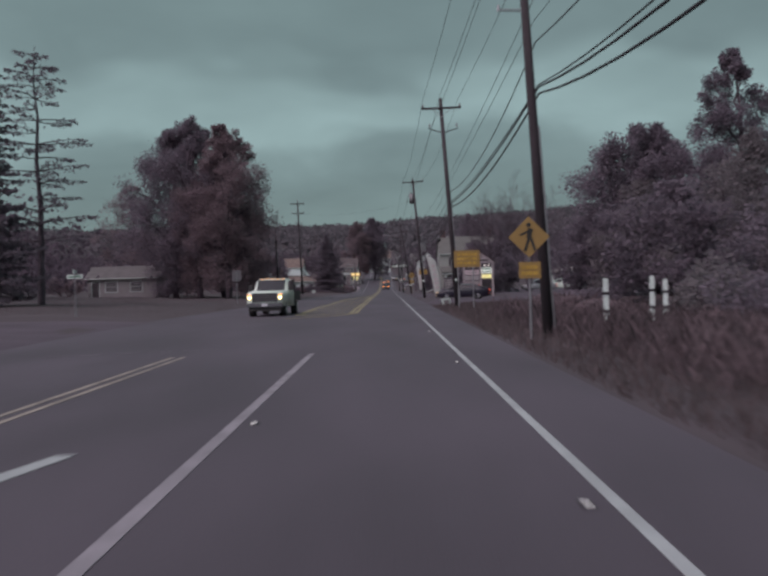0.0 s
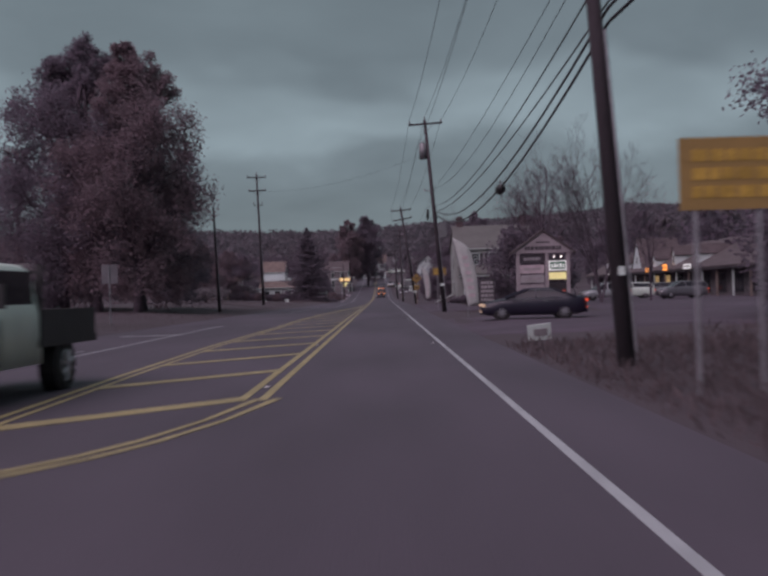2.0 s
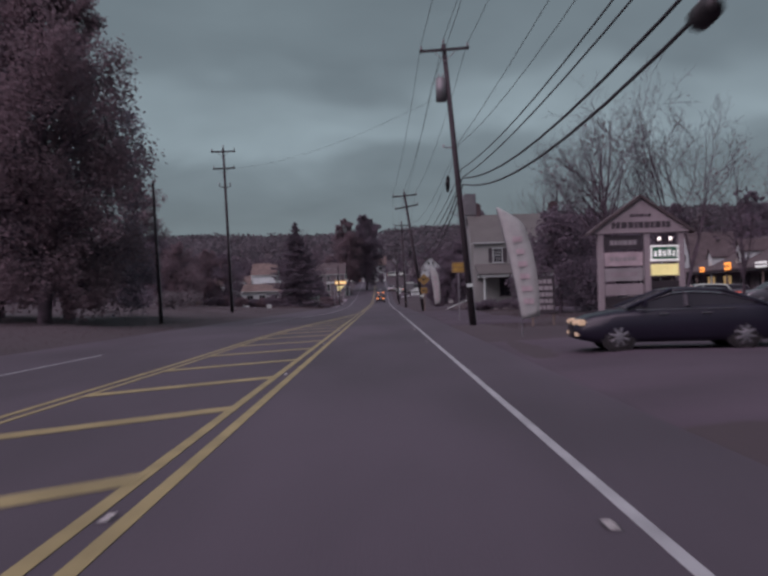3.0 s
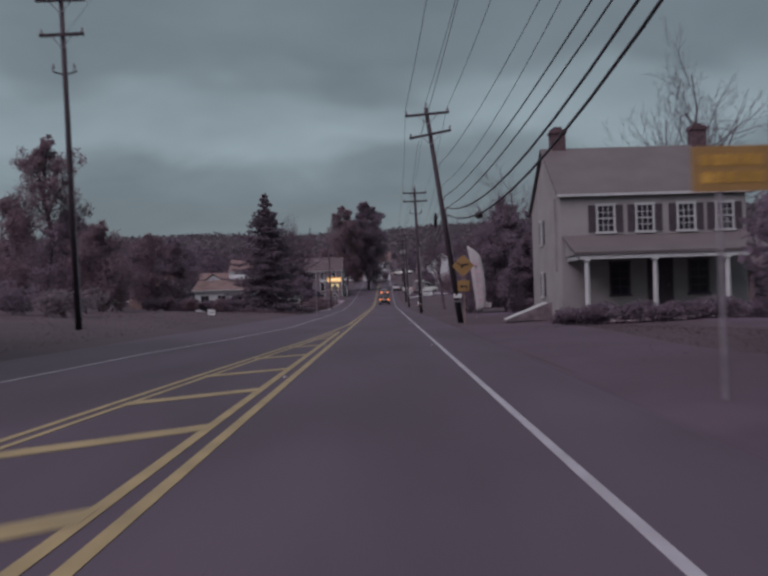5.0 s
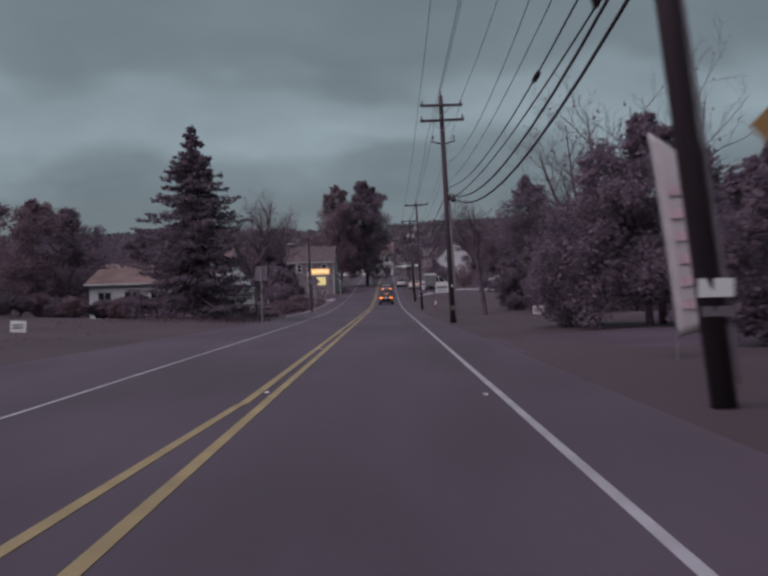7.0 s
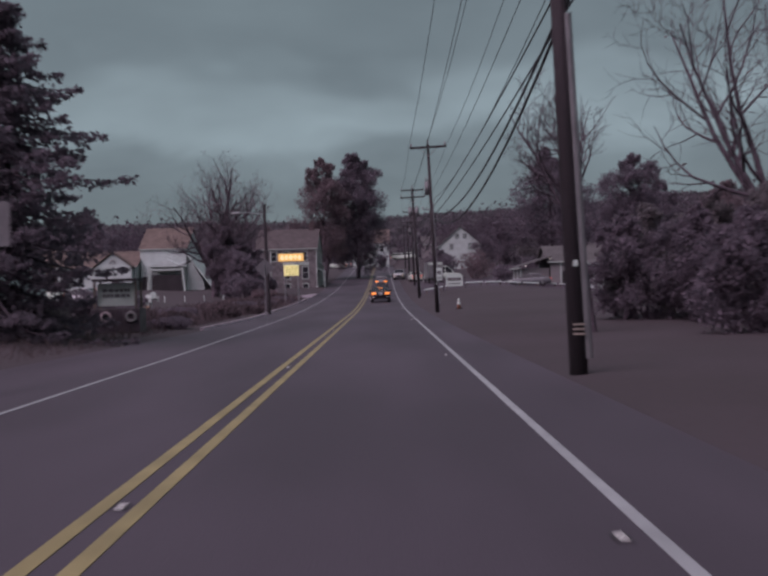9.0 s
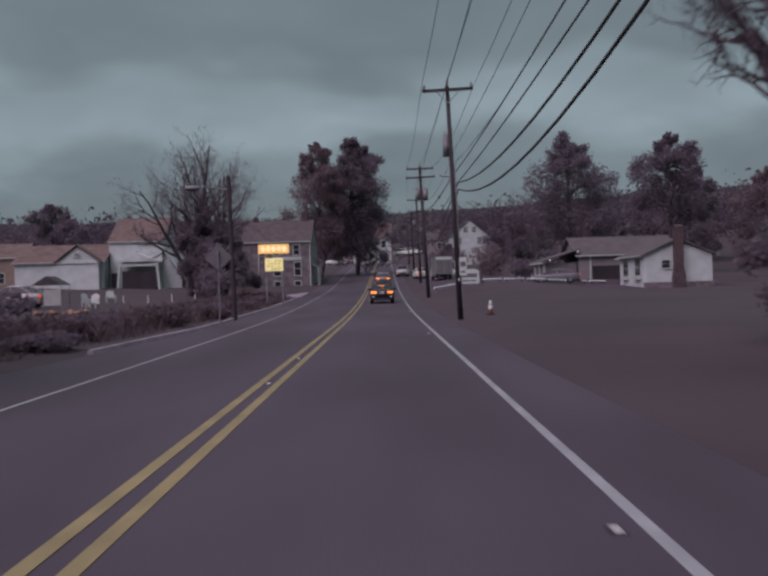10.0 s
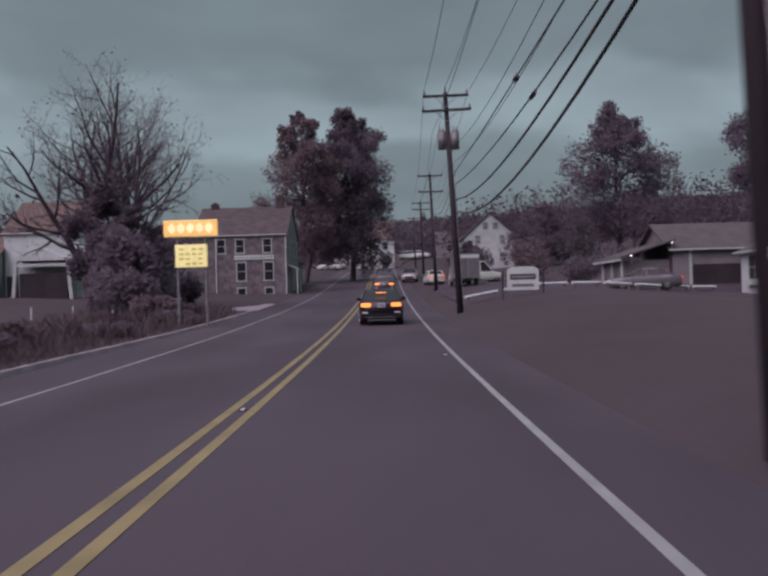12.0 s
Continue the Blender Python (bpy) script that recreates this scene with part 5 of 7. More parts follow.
box(b, 26.65, 270.84, 5.6, 0.9, 0.66, 0.09)
part("chimney", b, BRICK, ranch, "dark brick chimney up the gable wall")
b = bmnew()
box(b, 26.65, 270.84, 5.69, 0.55, 0.40, 0.12)
part("chimney_cap", b, GALV, ranch)
rest = thing("bungalow_wing", 0, 0, 0.9, "grey-roofed long wing of the bungalow with a porch", "house")
gable_body(rest, 20.3, 30.5, 284, 293, 3.3, 5.2, "x", GREY_SIDING, ROOF_GREY, 0.4)
# dark slab on the wall stands for the shade inside an open bay
b = bmnew()
box(b, 23.4, 283.96, -0.4, 3.4, 0.1, 2.6)
part("garage_opening", b, DARK, rest, "dark slab painted as a shaded bay")
b = bmnew()
box(b, 21.5, 283.9, -0.4, 0.16, 0.16, 3.6)
part("porch_post", b, TRIM, rest)
add_window(rest, (27, 284, 1.2), (0, -1, 0), 0.9, 1.2, 2, 2)
b = bmnew()
prism(b, [(16.4, 2.7), (20.4, 3.9), (20.4, 4.02), (16.4, 2.82)], "y", 283.5, 292)
porch2 = part("porch_roof", b, ROOF_GREY, rest)
b = bmnew()
box(b, 16.45, 287.7, 2.56, 0.12, 8.6, 0.16)
part("fascia", b, TRIM, porch2)
b = bmnew()
box(b, 18.6, 288, -0.5, 3.2, 7, 3.1)
part("porch_wall", b, GREY_SIDING, rest)
for y in (284, 287, 290):
    b = bmnew()
    box(b, 16.7, y, -0.5, 0.14, 0.14, 3.2)
    part("porch_post", b, TRIM, rest)
for k, (x, y, z) in enumerate([(20.2, 283.7, 4.35), (17.2, 283.2, 3.5), (22.0, 271.8, 0.5)]):
    lamp = thing("yard_lamp", x, y, z, "small lit white lamp on the bungalow" if k < 2 else "small lit white lamp on the lawn", "lamp", "yard lamps")
    b = bmnew()
    tube(b, (0, 0, -0.3 if k < 2 else -0.1), (0, 0, 0.25), 0.03, 0.03, 6)
    part("stem", b, GALV, lamp)
    b = bmnew()
    bmesh.ops.create_icosphere(b, subdivisions=2, radius=0.06, matrix=Matrix.Translation((0, 0, 0.30)))
    part("bulb", b, LAMP_GLOW, lamp)

# tall white gabled house on the rise
tall = thing("white_house", 0, 0, ground_z(16, 363) - 0.2, "tall white gabled house on the rise", "house")
gable_body(tall, 12.2, 19.9, 363, 374, 5.2, 8.6, "y", SIDING, ROOF_GREY, 0.3)
for x, z in ((14.2, 4.0), (17.9, 4.0), (14.2, 1.4), (17.9, 1.4), (15.4, 6.3), (16.9, 6.3)):
    add_window(tall, (x, 363, z), (0, -1, 0), 0.75, 1.3 if z < 6 else 0.9, 1, 2)
clapboards(tall, 12.2, 19.9, (363.0, -1), 0.2, 8.4, "y", SIDING, 0.24, (5.1, 8.55))
far_house = thing("far_house", 0, 0, road_z(410), "far white house with a brown roof at the road end", "house")
gable_body(far_house, -7.0, 1.95, 410, 418, 6.0, 9.4, "x", SIDING, ROOF_TAN, 0.3)
for x in (-5.4, -2.6, 0.2):
    for z in (1.0, 3.8):
        add_window(far_house, (x, 410, z), (0, -1, 0), 0.9, 1.4, 1, 2)
bush(0.4, 405, 1.7, 1.4, 3.4, 395, LEAF_DARK, "dark clipped shrub before the far house", 900, 0.2)
far2 = thing("far_house", 0, 0, ground_z(15, 429), "far pale house beside the village road", "house")
gable_body(far2, 11, 20, 425, 433, 3.4, 5.6, "x", GREY_SIDING, ROOF_GREY, 0.3)
add_window(far2, (14, 425, 1.2), (0, -1, 0), 0.9, 1.4, 1, 2)

# ---- shops ----
shops = thing("shop_row", 0, -4.2, 0.1, "long low row of shops with white dormers and porch", "shops")
b = bmnew()
box(b, 40.5, 160, -0.3, 10.0, 72, 3.5)
part("wall", b, FIELDSTONE, shops)
b = bmnew()
prism(b, [(33.6, 3.0), (40.5, 6.4), (47.5, 3.0), (47.5, 3.15), (40.5, 6.6), (33.6, 3.15)], "y", 123.5, 196.5)
shop_roof = part("roof", b, SHINGLE, shops, "dark shingled shop roof")
b = bmnew()
box(b, 33.7, 160, 2.78, 0.14, 72.6, 0.36)
part("fascia", b, DARK, shop_roof)
for y, w, h in ((143, 1.3, 2.4), (151.6, 1.3, 2.6), (159.8, 1.2, 2.2), (168, 5.2, 4.3), (173, 1.2, 2.0), (177, 1.2, 2.0), (185, 1.3, 2.2)):
    b = bmnew()
    prism(b, [(y - w / 2, 3.2), (y + w / 2, 3.2), (y + w / 2, 3.2 + h * (0.62 if w < 3 else 0.05)), (y, 3.2 + h), (y - w / 2, 3.2 + h * (0.62 if w < 3 else 0.05))], "x", 34.6, 40.0)
    d = part("dormer", b, SIDING, shops, "white gabled dormer")
    b = bmnew()
    for s in (-1, 1):
        e = h * (0.62 if w < 3 else 0.05)
        prism(b, [(y, 3.2 + h + 0.02), (y + s * (w / 2 + 0.15), 3.2 + e - 0.12), (y + s * (w / 2 + 0.15), 3.2 + e), (y, 3.2 + h + 0.14)], "x", 34.45, 40.0)
    part("dormer_roof", b, SHINGLE, d)
    if w > 3 or y in (151.6, 143):
        add_window(shops, (34.6, y, 3.9 if w < 3 else 4.3), (-1, 0, 0), 0.6, 0.8, 1, 2)
for k in range(16):
    b = bmnew()
    box(b, 33.9, 126 + 4.5 * k, -0.2, 0.16, 0.16, 3.1)
    part("porch_post", b, TRIM if k % 2 else WOOD_POST, shops)
for k in range(14):
    y = 128.5 + 4.8 * k
    add_window(shops, (35.5, y, 0.5), (-1, 0, 0), 2.4, 2.0, 3, 1, 0.0, WINDOW_GLOW if k in (6, 7) else None, SHUTTER)
for y, w, h, m, label in ((151.8, 1.7, 0.75, ORANGE_GLOW, "glowing orange shop sign"), (159.3, 1.5, 0.5, ORANGE_GLOW, "glowing orange shop sign"), (143.5, 2.6, 0.55, WHITE_GLOW, "pale lit shop sign"), (171, 1.0, 0.9, WHITE_GLOW, "small white lit shop sign"), (181, 1.4, 0.6, WHITE_GLOW, "small white lit shop sign")):
    sgn = thing("shop_sign", 33.55, y - 4.2, 3.1, label + " on the shop fascia", "sign", "shop signs")
    b = bmnew()
    box(b, 0, 0, 0, 0.10, w, h)
    bmesh.ops.bevel(b, geom=b.edges[:], offset=0.06, segments=2, affect="EDGES")
    part("face", b, m, sgn)
    b = bmnew()
    for k in range(5):
        box(b, -0.055, -w * 0.38 + w * 0.19 * k, h * 0.3, 0.02, w * 0.11, h * 0.4)
    part("lettering", b, SIGN_YELLOW if m is ORANGE_GLOW else SIGN_BACK, sgn)


# ---- signs ----
def bars(parent, x, y, z, w, h, rows, material, name="lettering", gap=0.35, seed=1, cells=1):
    """Plain bars in place of writing, on a face looking towards -y."""
    rng = np.random.default_rng(seed)
    for i in range(rows):
        hh = h / rows
        zz = z + h - (i + 1) * hh + hh * gap / 2
        at = -w / 2
        while at < w / 2 - 0.03:
            ww = min(w / cells * rng.uniform(0.6, 1.2), w / 2 - at)
            b = bmnew()
            box(b, x + at + ww / 2, y, zz, ww * 0.8, 0.006, hh * (1 - gap))
            part(name, b, material, parent)
            at += ww


def diamond(parent, z, side, face=SIGN_YELLOW):
    b = bmnew()
    m = Matrix.Translation((0, 0, z)) @ Euler((0, radians(45), 0)).to_matrix().to_4x4() @ Matrix.Diagonal((side, 0.012, side, 1))
    bmesh.ops.create_cube(b, size=1.0, matrix=m)
    return part("panel", b, face, parent, "yellow diamond panel" if face is SIGN_YELLOW else "")


def post(parent, x, z0, z1, material=GALV, r=0.03, y=0.04, square=False):
    b = bmnew()
    if square:
        box(b, x, y, z0, r * 2, r * 2, z1 - z0)
    else:
        tube(b, (x, y, z0), (x, y, z1), r, r, 8)
    return part("post", b, material, parent)


def glyph(parent, pieces, y=-0.012, name="symbol"):
    b = bmnew()
    for x, z, w, h, rot in pieces:
        m = Matrix.Translation((x, y, z)) @ Euler((0, radians(rot), 0)).to_matrix().to_4x4() @ Matrix.Diagonal((w, 0.008, h, 1))
        bmesh.ops.create_cube(b, size=1.0, matrix=m)
    return part(name, b, SIGN_BLACK, parent)


s = thing("warning_sign", 3.86, 16.2, ground_z(3.86, 16.2), "yellow diamond warning sign with plaque on a post", "road sign", "road signs")
dz = 2.66 - ground_z(3.88, 15.4)
post(s, 0.0, -0.2, dz + 0.3)
diamond(s, dz, 0.75)
glyph(s, [(0.0, dz + 0.31, 0.10, 0.10, 45), (0.02, dz + 0.09, 0.13, 0.26, 10), (-0.12, dz + 0.10, 0.24, 0.05, -25), (-0.06, dz - 0.2, 0.07, 0.34, 18), (0.10, dz - 0.19, 0.07, 0.34, -18)])
b = bmnew()
box(b, 0, -0.004, dz - 1.06, 0.56, 0.012, 0.42)
part("plaque", b, SIGN_YELLOW, s, "small yellow plaque")
bars(s, 0, -0.014, dz - 1.0, 0.44, 0.3, 2, mat("faded_sign_text", (0.35, 0.22, 0.04), 0.6), cells=4)

FADED = bpy.data.materials["faded_sign_text"]


def board_sign(x, y, w, z0, h, posts, label, rows=3, group="road signs", tone=SIGN_YELLOW, ink=None, post_mat=GALV):
    g = ground_z(x, y)
    s = thing("road_sign", x, y, g, label, "road sign", group)
    b = bmnew()
    box(b, 0, 0, z0 - g, w, 0.015, h)
    part("panel", b, tone, s)
    if rows:
        bars(s, 0, -0.012, z0 - g + h * 0.12, w * 0.8, h * 0.76, rows, ink or FADED, cells=5, seed=int(x * 7 + y))
    for px in posts:
        post(s, px, -0.2, z0 - g + h * 0.8, post_mat, 0.035)
    return s


board_sign(4.66, 45.2, 1.42, 2.40, 0.93, (-0.5, 0.32), "wide yellow notice board sign on two steel posts", 3)
board_sign(4.55, 107.2, 1.0, 2.66, 0.57, (-0.15,), "wide yellow roadside sign on one post", 2)
s = thing("warning_sign", 4.12, 144.0, ground_z(4.12, 144.0), "yellow diamond sign with a black side-road symbol", "road sign", "road signs")
dz = 2.93
post(s, 0.0, -0.2, dz + 0.3, WOOD_POST, 0.045, 0.05, True)
diamond(s, dz, 0.80)
glyph(s, [(0.06, dz + 0.05, 0.42, 0.09, -6), (-0.05, dz - 0.02, 0.08, 0.20, 8), (-0.24, dz + 0.12, 0.18, 0.06, 30)])
b = bmnew()
box(b, 0, -0.004, dz - 1.28, 0.60, 0.012, 0.55)
part("plaque", b, SIGN_YELLOW, s, "yellow plaque with a black arrow")
glyph(s, [(0.05, dz - 1.03, 0.24, 0.07, 0), (-0.10, dz - 1.03, 0.13, 0.13, 45), (0.15, dz - 1.10, 0.06, 0.16, 0)], -0.016, "arrow")
# signs seen from behind
for x, y, z, w, h, label in ((-14.0, 83.4, 2.3, 0.85, 1.0, "back of a plain grey road sign across the road"), (-6.05, 183, 2.35, 0.58, 0.72, "back of a grey road sign by the spruce")):
    g = ground_z(x, y)
    s = thing("road_sign", x, y, g, label, "road sign", "road signs")
    b = bmnew()
    box(b, 0, 0, z - g, w, 0.012, h)
    part("panel", b, SIGN_BACK, s)
    post(s, 0, -0.2, z - g + h * 0.9, GALV, 0.04, -0.04)
s = thing("warning_sign", -6.35, 221.5, ground_z(-6.35, 221.5) - 0.05, "grey back of a diamond warning sign on a post", "road sign", "road signs")
diamond(s, 2.95, 0.76, SIGN_BACK)
post(s, 0, -0.2, 3.2, GALV, 0.035, -0.04)
# street name sign
s = thing("street_sign", -16.3, 42.7, ground_z(-16.3, 42.7), "small street name sign on a thin post", "road sign", "road signs")
post(s, 0, -0.2, 2.35, GALV, 0.03, 0)
b = bmnew()
box(b, 0, 0, 2.02, 0.82, 0.02, 0.22)
box(b, 0, 0, 2.30, 0.05, 0.5, 0.2)
part("blade", b, SIGN_WHITE, s)
bars(s, 0, -0.016, 2.06, 0.66, 0.14, 1, SIGN_GREEN, cells=6)


def feather_banner(x, y, z, h, w, lean, seed, label):
    t = thing("feather_banner", x, y, z, label, "banner", "banners")
    rng = np.random.default_rng(seed)
    verts, faces, n = [], [], 18
    pole = []
    for i in range(n + 1):
        u = i / n
        px = -lean * u * h * (0.8 + 0.2 * u) - 0.05
        pole.append(Vector((px, 0, u * h)))
        wide = w * (0.75 + 0.25 * math.sin(u * 2.6)) * (1.0 if u < 0.82 else max(0.1, math.cos((u - 0.82) / 0.18 * 1.45)))
        for j in range(4):
            v = j / 3
            verts.append((px + wide * v, 0.10 * math.sin(u * 5 + v * 2.5) * v, u * h + 0.12 * v * (1 - u)))
    for i in range(n):
        for j in range(3):
            a = i * 4 + j
            faces.append((a, a + 1, a + 5, a + 4))
    me = raw("cloth", verts, faces, FLAG_WHITE, True)
    ob = new("cloth", me)
    ob.parent = t
    sol = ob.modifiers.new("thick", "SOLIDIFY")
    sol.thickness = 0.01
    b = bmnew()
    for a, c in zip(pole, pole[1:]):
        tube(b, a, c, 0.018, 0.018, 6, False)
    tube(b, (-0.05, 0, -z - 0.1), pole[0], 0.022, 0.018, 6)
    part("pole", b, GALV, t)
    for k in range(6):
        u = 0.14 + k * 0.11
        px = -lean * u * h * (0.8 + 0.2 * u) - 0.05
        wide = w * (0.75 + 0.25 * math.sin(u * 2.6))
        yy = 0.05 * math.sin(u * 5 + 1.25)
        b = bmnew()
        box(b, px + wide * 0.48, yy - 0.03, u * h, wide * rng.uniform(0.3, 0.55), 0.012, 0.18)
        part("lettering", b, FLAG_RED, t, "faded red printing")
    return t


feather_banner(4.90, 86.6, 0.55, 3.8, 0.82, 0.20, 5, "white feather banner with faded red printing, leaning")
feather_banner(5.65, 153.4, 0.5, 3.9, 0.75, 0.12, 6, "white feather banner with red printing near a pole")

# notice kiosk
K = thing("notice_kiosk", 9.3, 88.1, ground_z(9.3, 88.1), "grey timber shop directory kiosk with a gabled top", "kiosk")
KP = mat("grey_painted_wood", (0.2592, 0.2232, 0.2376), 0.7, vary=0.1, scale=2, fine=20)
for x in (-1.42, 0.22, 1.42):
    b = bmnew()
    box(b, x, 0, -0.2, 0.20 if x else 0.2, 0.22, 3.65)
    part("post", b, KP, K)
b = bmnew()
prism(b, [(-1.75, 3.3), (1.75, 3.3), (0, 4.5)], "y", -0.18, 0.18)
part("gable", b, KP, K, "gabled kiosk head")
for s_ in (-1, 1):
    b = bmnew()
    prism(b, [(0, 4.52), (s_ * 1.86, 3.24), (s_ * 1.86, 3.34), (0, 4.63)], "y", -0.28, 0.28)
    part("roof", b, SHINGLE, K)
bars(K, 0, -0.19, 3.40, 2.1, 0.34, 1, SHUTTER, cells=9, seed=3)
bars(K, 0, -0.19, 3.82, 0.8, 0.16, 1, SHUTTER, cells=5, seed=4)
panels = [(-0.62, 2.72, 1.36, 0.5, SHUTTER), (-0.62, 2.15, 1.36, 0.48, FLAG_RED), (-0.62, 1.62, 1.36, 0.45, CONCRETE), (-0.62, 1.12, 1.36, 0.40, KP), (-0.62, 0.66, 1.36, 0.4, DARK),
          (0.82, 1.78, 0.98, 0.4, SIGN_GLOW2), (0.82, 0.75, 0.98, 0.85, DARK)]
for k, (x, z, w, h, m) in enumerate(panels):
    b = bmnew()
    box(b, x, -0.03, z, w, 0.06, h)
    part("notice_panel", b, m, K)
    if k in (0, 1, 2, 3):
        bars(K, x, -0.064, z + h * 0.25, w * 0.7, h * 0.5, 1, CONCRETE if k < 2 else KP, cells=6, seed=k)
b = bmnew()
box(b, 0.82, -0.05, 2.28, 1.0, 0.10, 0.56)
lit = part("lit_panel", b, WHITE_GLOW, K, "pale glowing sign panel")
b = bmnew()
box(b, 0.82, -0.108, 2.36, 0.86, 0.012, 0.42)
part("inset", b, SIGN_GREEN, lit)
b = bmnew()
for k in range(5):
    box(b, 0.50 + 0.16 * k, -0.118, 2.44, 0.10, 0.01, 0.25 if k % 2 else 0.2)
part("lettering", b, WHITE_GLOW, lit)
for x in (0.6, 1.0):
    b = bmnew()
    tube(b, (x, -0.2, 3.02), (x, -0.28, 3.09), 0.035, 0.05, 10)
    part("spotlight", b, LAMP_GLOW, K, "small lit spotlight")

# white board lying by the entrance, dark price board
s = thing("ground_board", 4.25, 58.5, ground_z(4.25, 58.5), "white board with a printed picture leaning in grass", "board")
b = bmnew()
box(b, 0, 0, 0.05, 0.62, 0.03, 0.44, rx=14, ry=-5)
part("panel", b, SIGN_WHITE, s)
b = bmnew()
box(b, 0.02, -0.055, 0.16, 0.36, 0.008, 0.2, rx=14, ry=-5)
part("print", b, GREY_SIDING, s)
s = thing("price_board", 6.6, 92.8, ground_z(6.6, 92.8), "dark notice board with rows of pale writing", "board")
b = bmnew()
box(b, 0, 0, 0.5, 0.95, 0.06, 1.5)
part("panel", b, SHUTTER, s)
bars(s, 0, -0.035, 0.6, 0.8, 1.3, 5, CONCRETE, cells=4, seed=9)
for x in (-0.42, 0.42):
    post(s, x, -0.1, 2.0, WOOD_POST, 0.04, 0.05, True)

# marker posts
for x, y, h in ((7.07, 21.9, 1.75), (9.15, 24.2, 1.8), (10.2, 26.3, 1.7)):
    g = ground_z(x, y)
    p = thing("marker_post", x, y, g, "white marker post with dark bands", "post", "marker posts")
    b = bmnew()
    box(b, 0, 0, -0.1, 0.15, 0.10, h + 0.1)
    part("shaft", b, WHITE_POST, p)
    for z in (h * 0.38, h * 0.70):
        b = bmnew()
        box(b, 0, 0, z, 0.156, 0.106, 0.10)
        part("band", b, SHUTTER, p)

# lit roadside sign
A = thing("pylon_sign", -8.32, 258.4, ground_z(-8.32, 258.4), "glowing yellow two-panel shop sign on posts", "sign")
ga = ground_z(-8.32, 258.4)
for x in (-0.62, 0.62):
    post(A, x, -0.2, 5.0 - ga, GALV, 0.06, 0.1)
b = bmnew()
box(b, 0, 0, 4.32 - ga, 2.36, 0.22, 0.72)
bmesh.ops.bevel(b, geom=b.edges[:], offset=0.03, segments=1, affect="EDGES")
p1 = part("upper_panel", b, SIGN_GLOW, A, "glowing amber sign box")
LIT_LETTER = mat("pale_lit_letters", (0.8, 0.75, 0.5), 0.5, bump=0, glow=(1.0, 0.78, 0.32), power=0.52)
for k in range(5):
    b = bmnew()
    box(b, -0.82 + 0.41 * k, -0.118, 4.47 - ga, 0.30, 0.012, 0.42)
    bmesh.ops.bevel(b, geom=[e for e in b.edges if abs(e.verts[0].co.y - e.verts[1].co.y) > 0.005], offset=0.09, segments=2, affect="EDGES")
    part("lettering", b, LIT_LETTER, p1)
b = bmnew()
box(b, 0, 0, 2.97 - ga, 1.40, 0.18, 1.0)
bmesh.ops.bevel(b, geom=b.edges[:], offset=0.03, segments=1, affect="EDGES")
p2 = part("lower_panel", b, SIGN_GLOW2, A, "glowing pale yellow sign box")
SIGN_INK = mat("olive_sign_text", (0.42, 0.40, 0.12), 0.6, bump=0, glow=(0.85, 0.80, 0.26), power=0.22)
for k in range(4):
    for j in range(4):
        if (k * 3 + j) % 5:
            b = bmnew()
            box(b, -0.42 + 0.28 * j, -0.098, 3.08 - ga + 0.21 * k, 0.20, 0.008, 0.10)
            part("lettering", b, SIGN_INK, p2)

# street lamp across the road
L = thing("street_lamp", -7.5, 232.8, ground_z(-7.8, 232.8), "dark wooden pole with a cobra street lamp", "street lamp")
b = bmnew()
tube(b, (0, 0, -0.3), (-0.14, 0, 7.4), 0.13, 0.095, 10)
part("pole", b, POLE, L)
b = bmnew()
tube(b, (-0.12, 0, 6.72), (-1.2, -0.1, 6.88), 0.03, 0.03, 6)
tube(b, (-1.2, -0.1, 6.88), (-1.62, -0.12, 6.86), 0.03, 0.03, 6)
part("arm", b, GALV, L)
b = bmnew()
bmesh.ops.create_uvsphere(b, u_segments=12, v_segments=8, radius=0.5, matrix=Matrix.Translation((-1.95, -0.13, 6.82)) @ Matrix.Diagonal((0.9, 0.38, 0.28, 1)))
part("lamp_head", b, TANK, L, smooth=True)

# no-parking sign by the pole, traffic cone, yard signs
s = thing("road_sign", 3.40, 223.20, 1.90, "tall white prohibition sign fixed to the utility pole", "road sign", "road signs")
b = bmnew()
box(b, 0, 0, 0, 0.30, 0.012, 0.74)
part("panel", b, SIGN_WHITE, s)
b = bmnew()
bmesh.ops.create_cone(b, cap_ends=True, segments=20, radius1=0.115, radius2=0.115, depth=0.006, matrix=Matrix.Translation((0, -0.012, 0.46)) @ Euler((radians(90), 0, 0)).to_matrix().to_4x4())
part("symbol", b, SIGN_BACK, s)
bars(s, 0, -0.012, 0.08, 0.2, 0.14, 1, SIGN_BACK, cells=2)
b = bmnew()
for z in (0.12, 0.62):
    box(b, -0.08, 0.04, z, 0.16, 0.07, 0.03)
part("bracket", b, GALV, s)
c = thing("traffic_cone", 4.46, 223.0, ground_z(4.46, 223.0), "orange traffic cone with white collars on grass", "traffic cone")
b = bmnew()
box(b, 0, 0, 0, 0.38, 0.38, 0.04)
part("base", b, PLASTIC, c)
b = bmnew()
tube(b, (0, 0, 0.04), (0, 0, 0.58), 0.12, 0.03, 16)
part("cone", b, CONE_ORANGE, c, smooth=True)
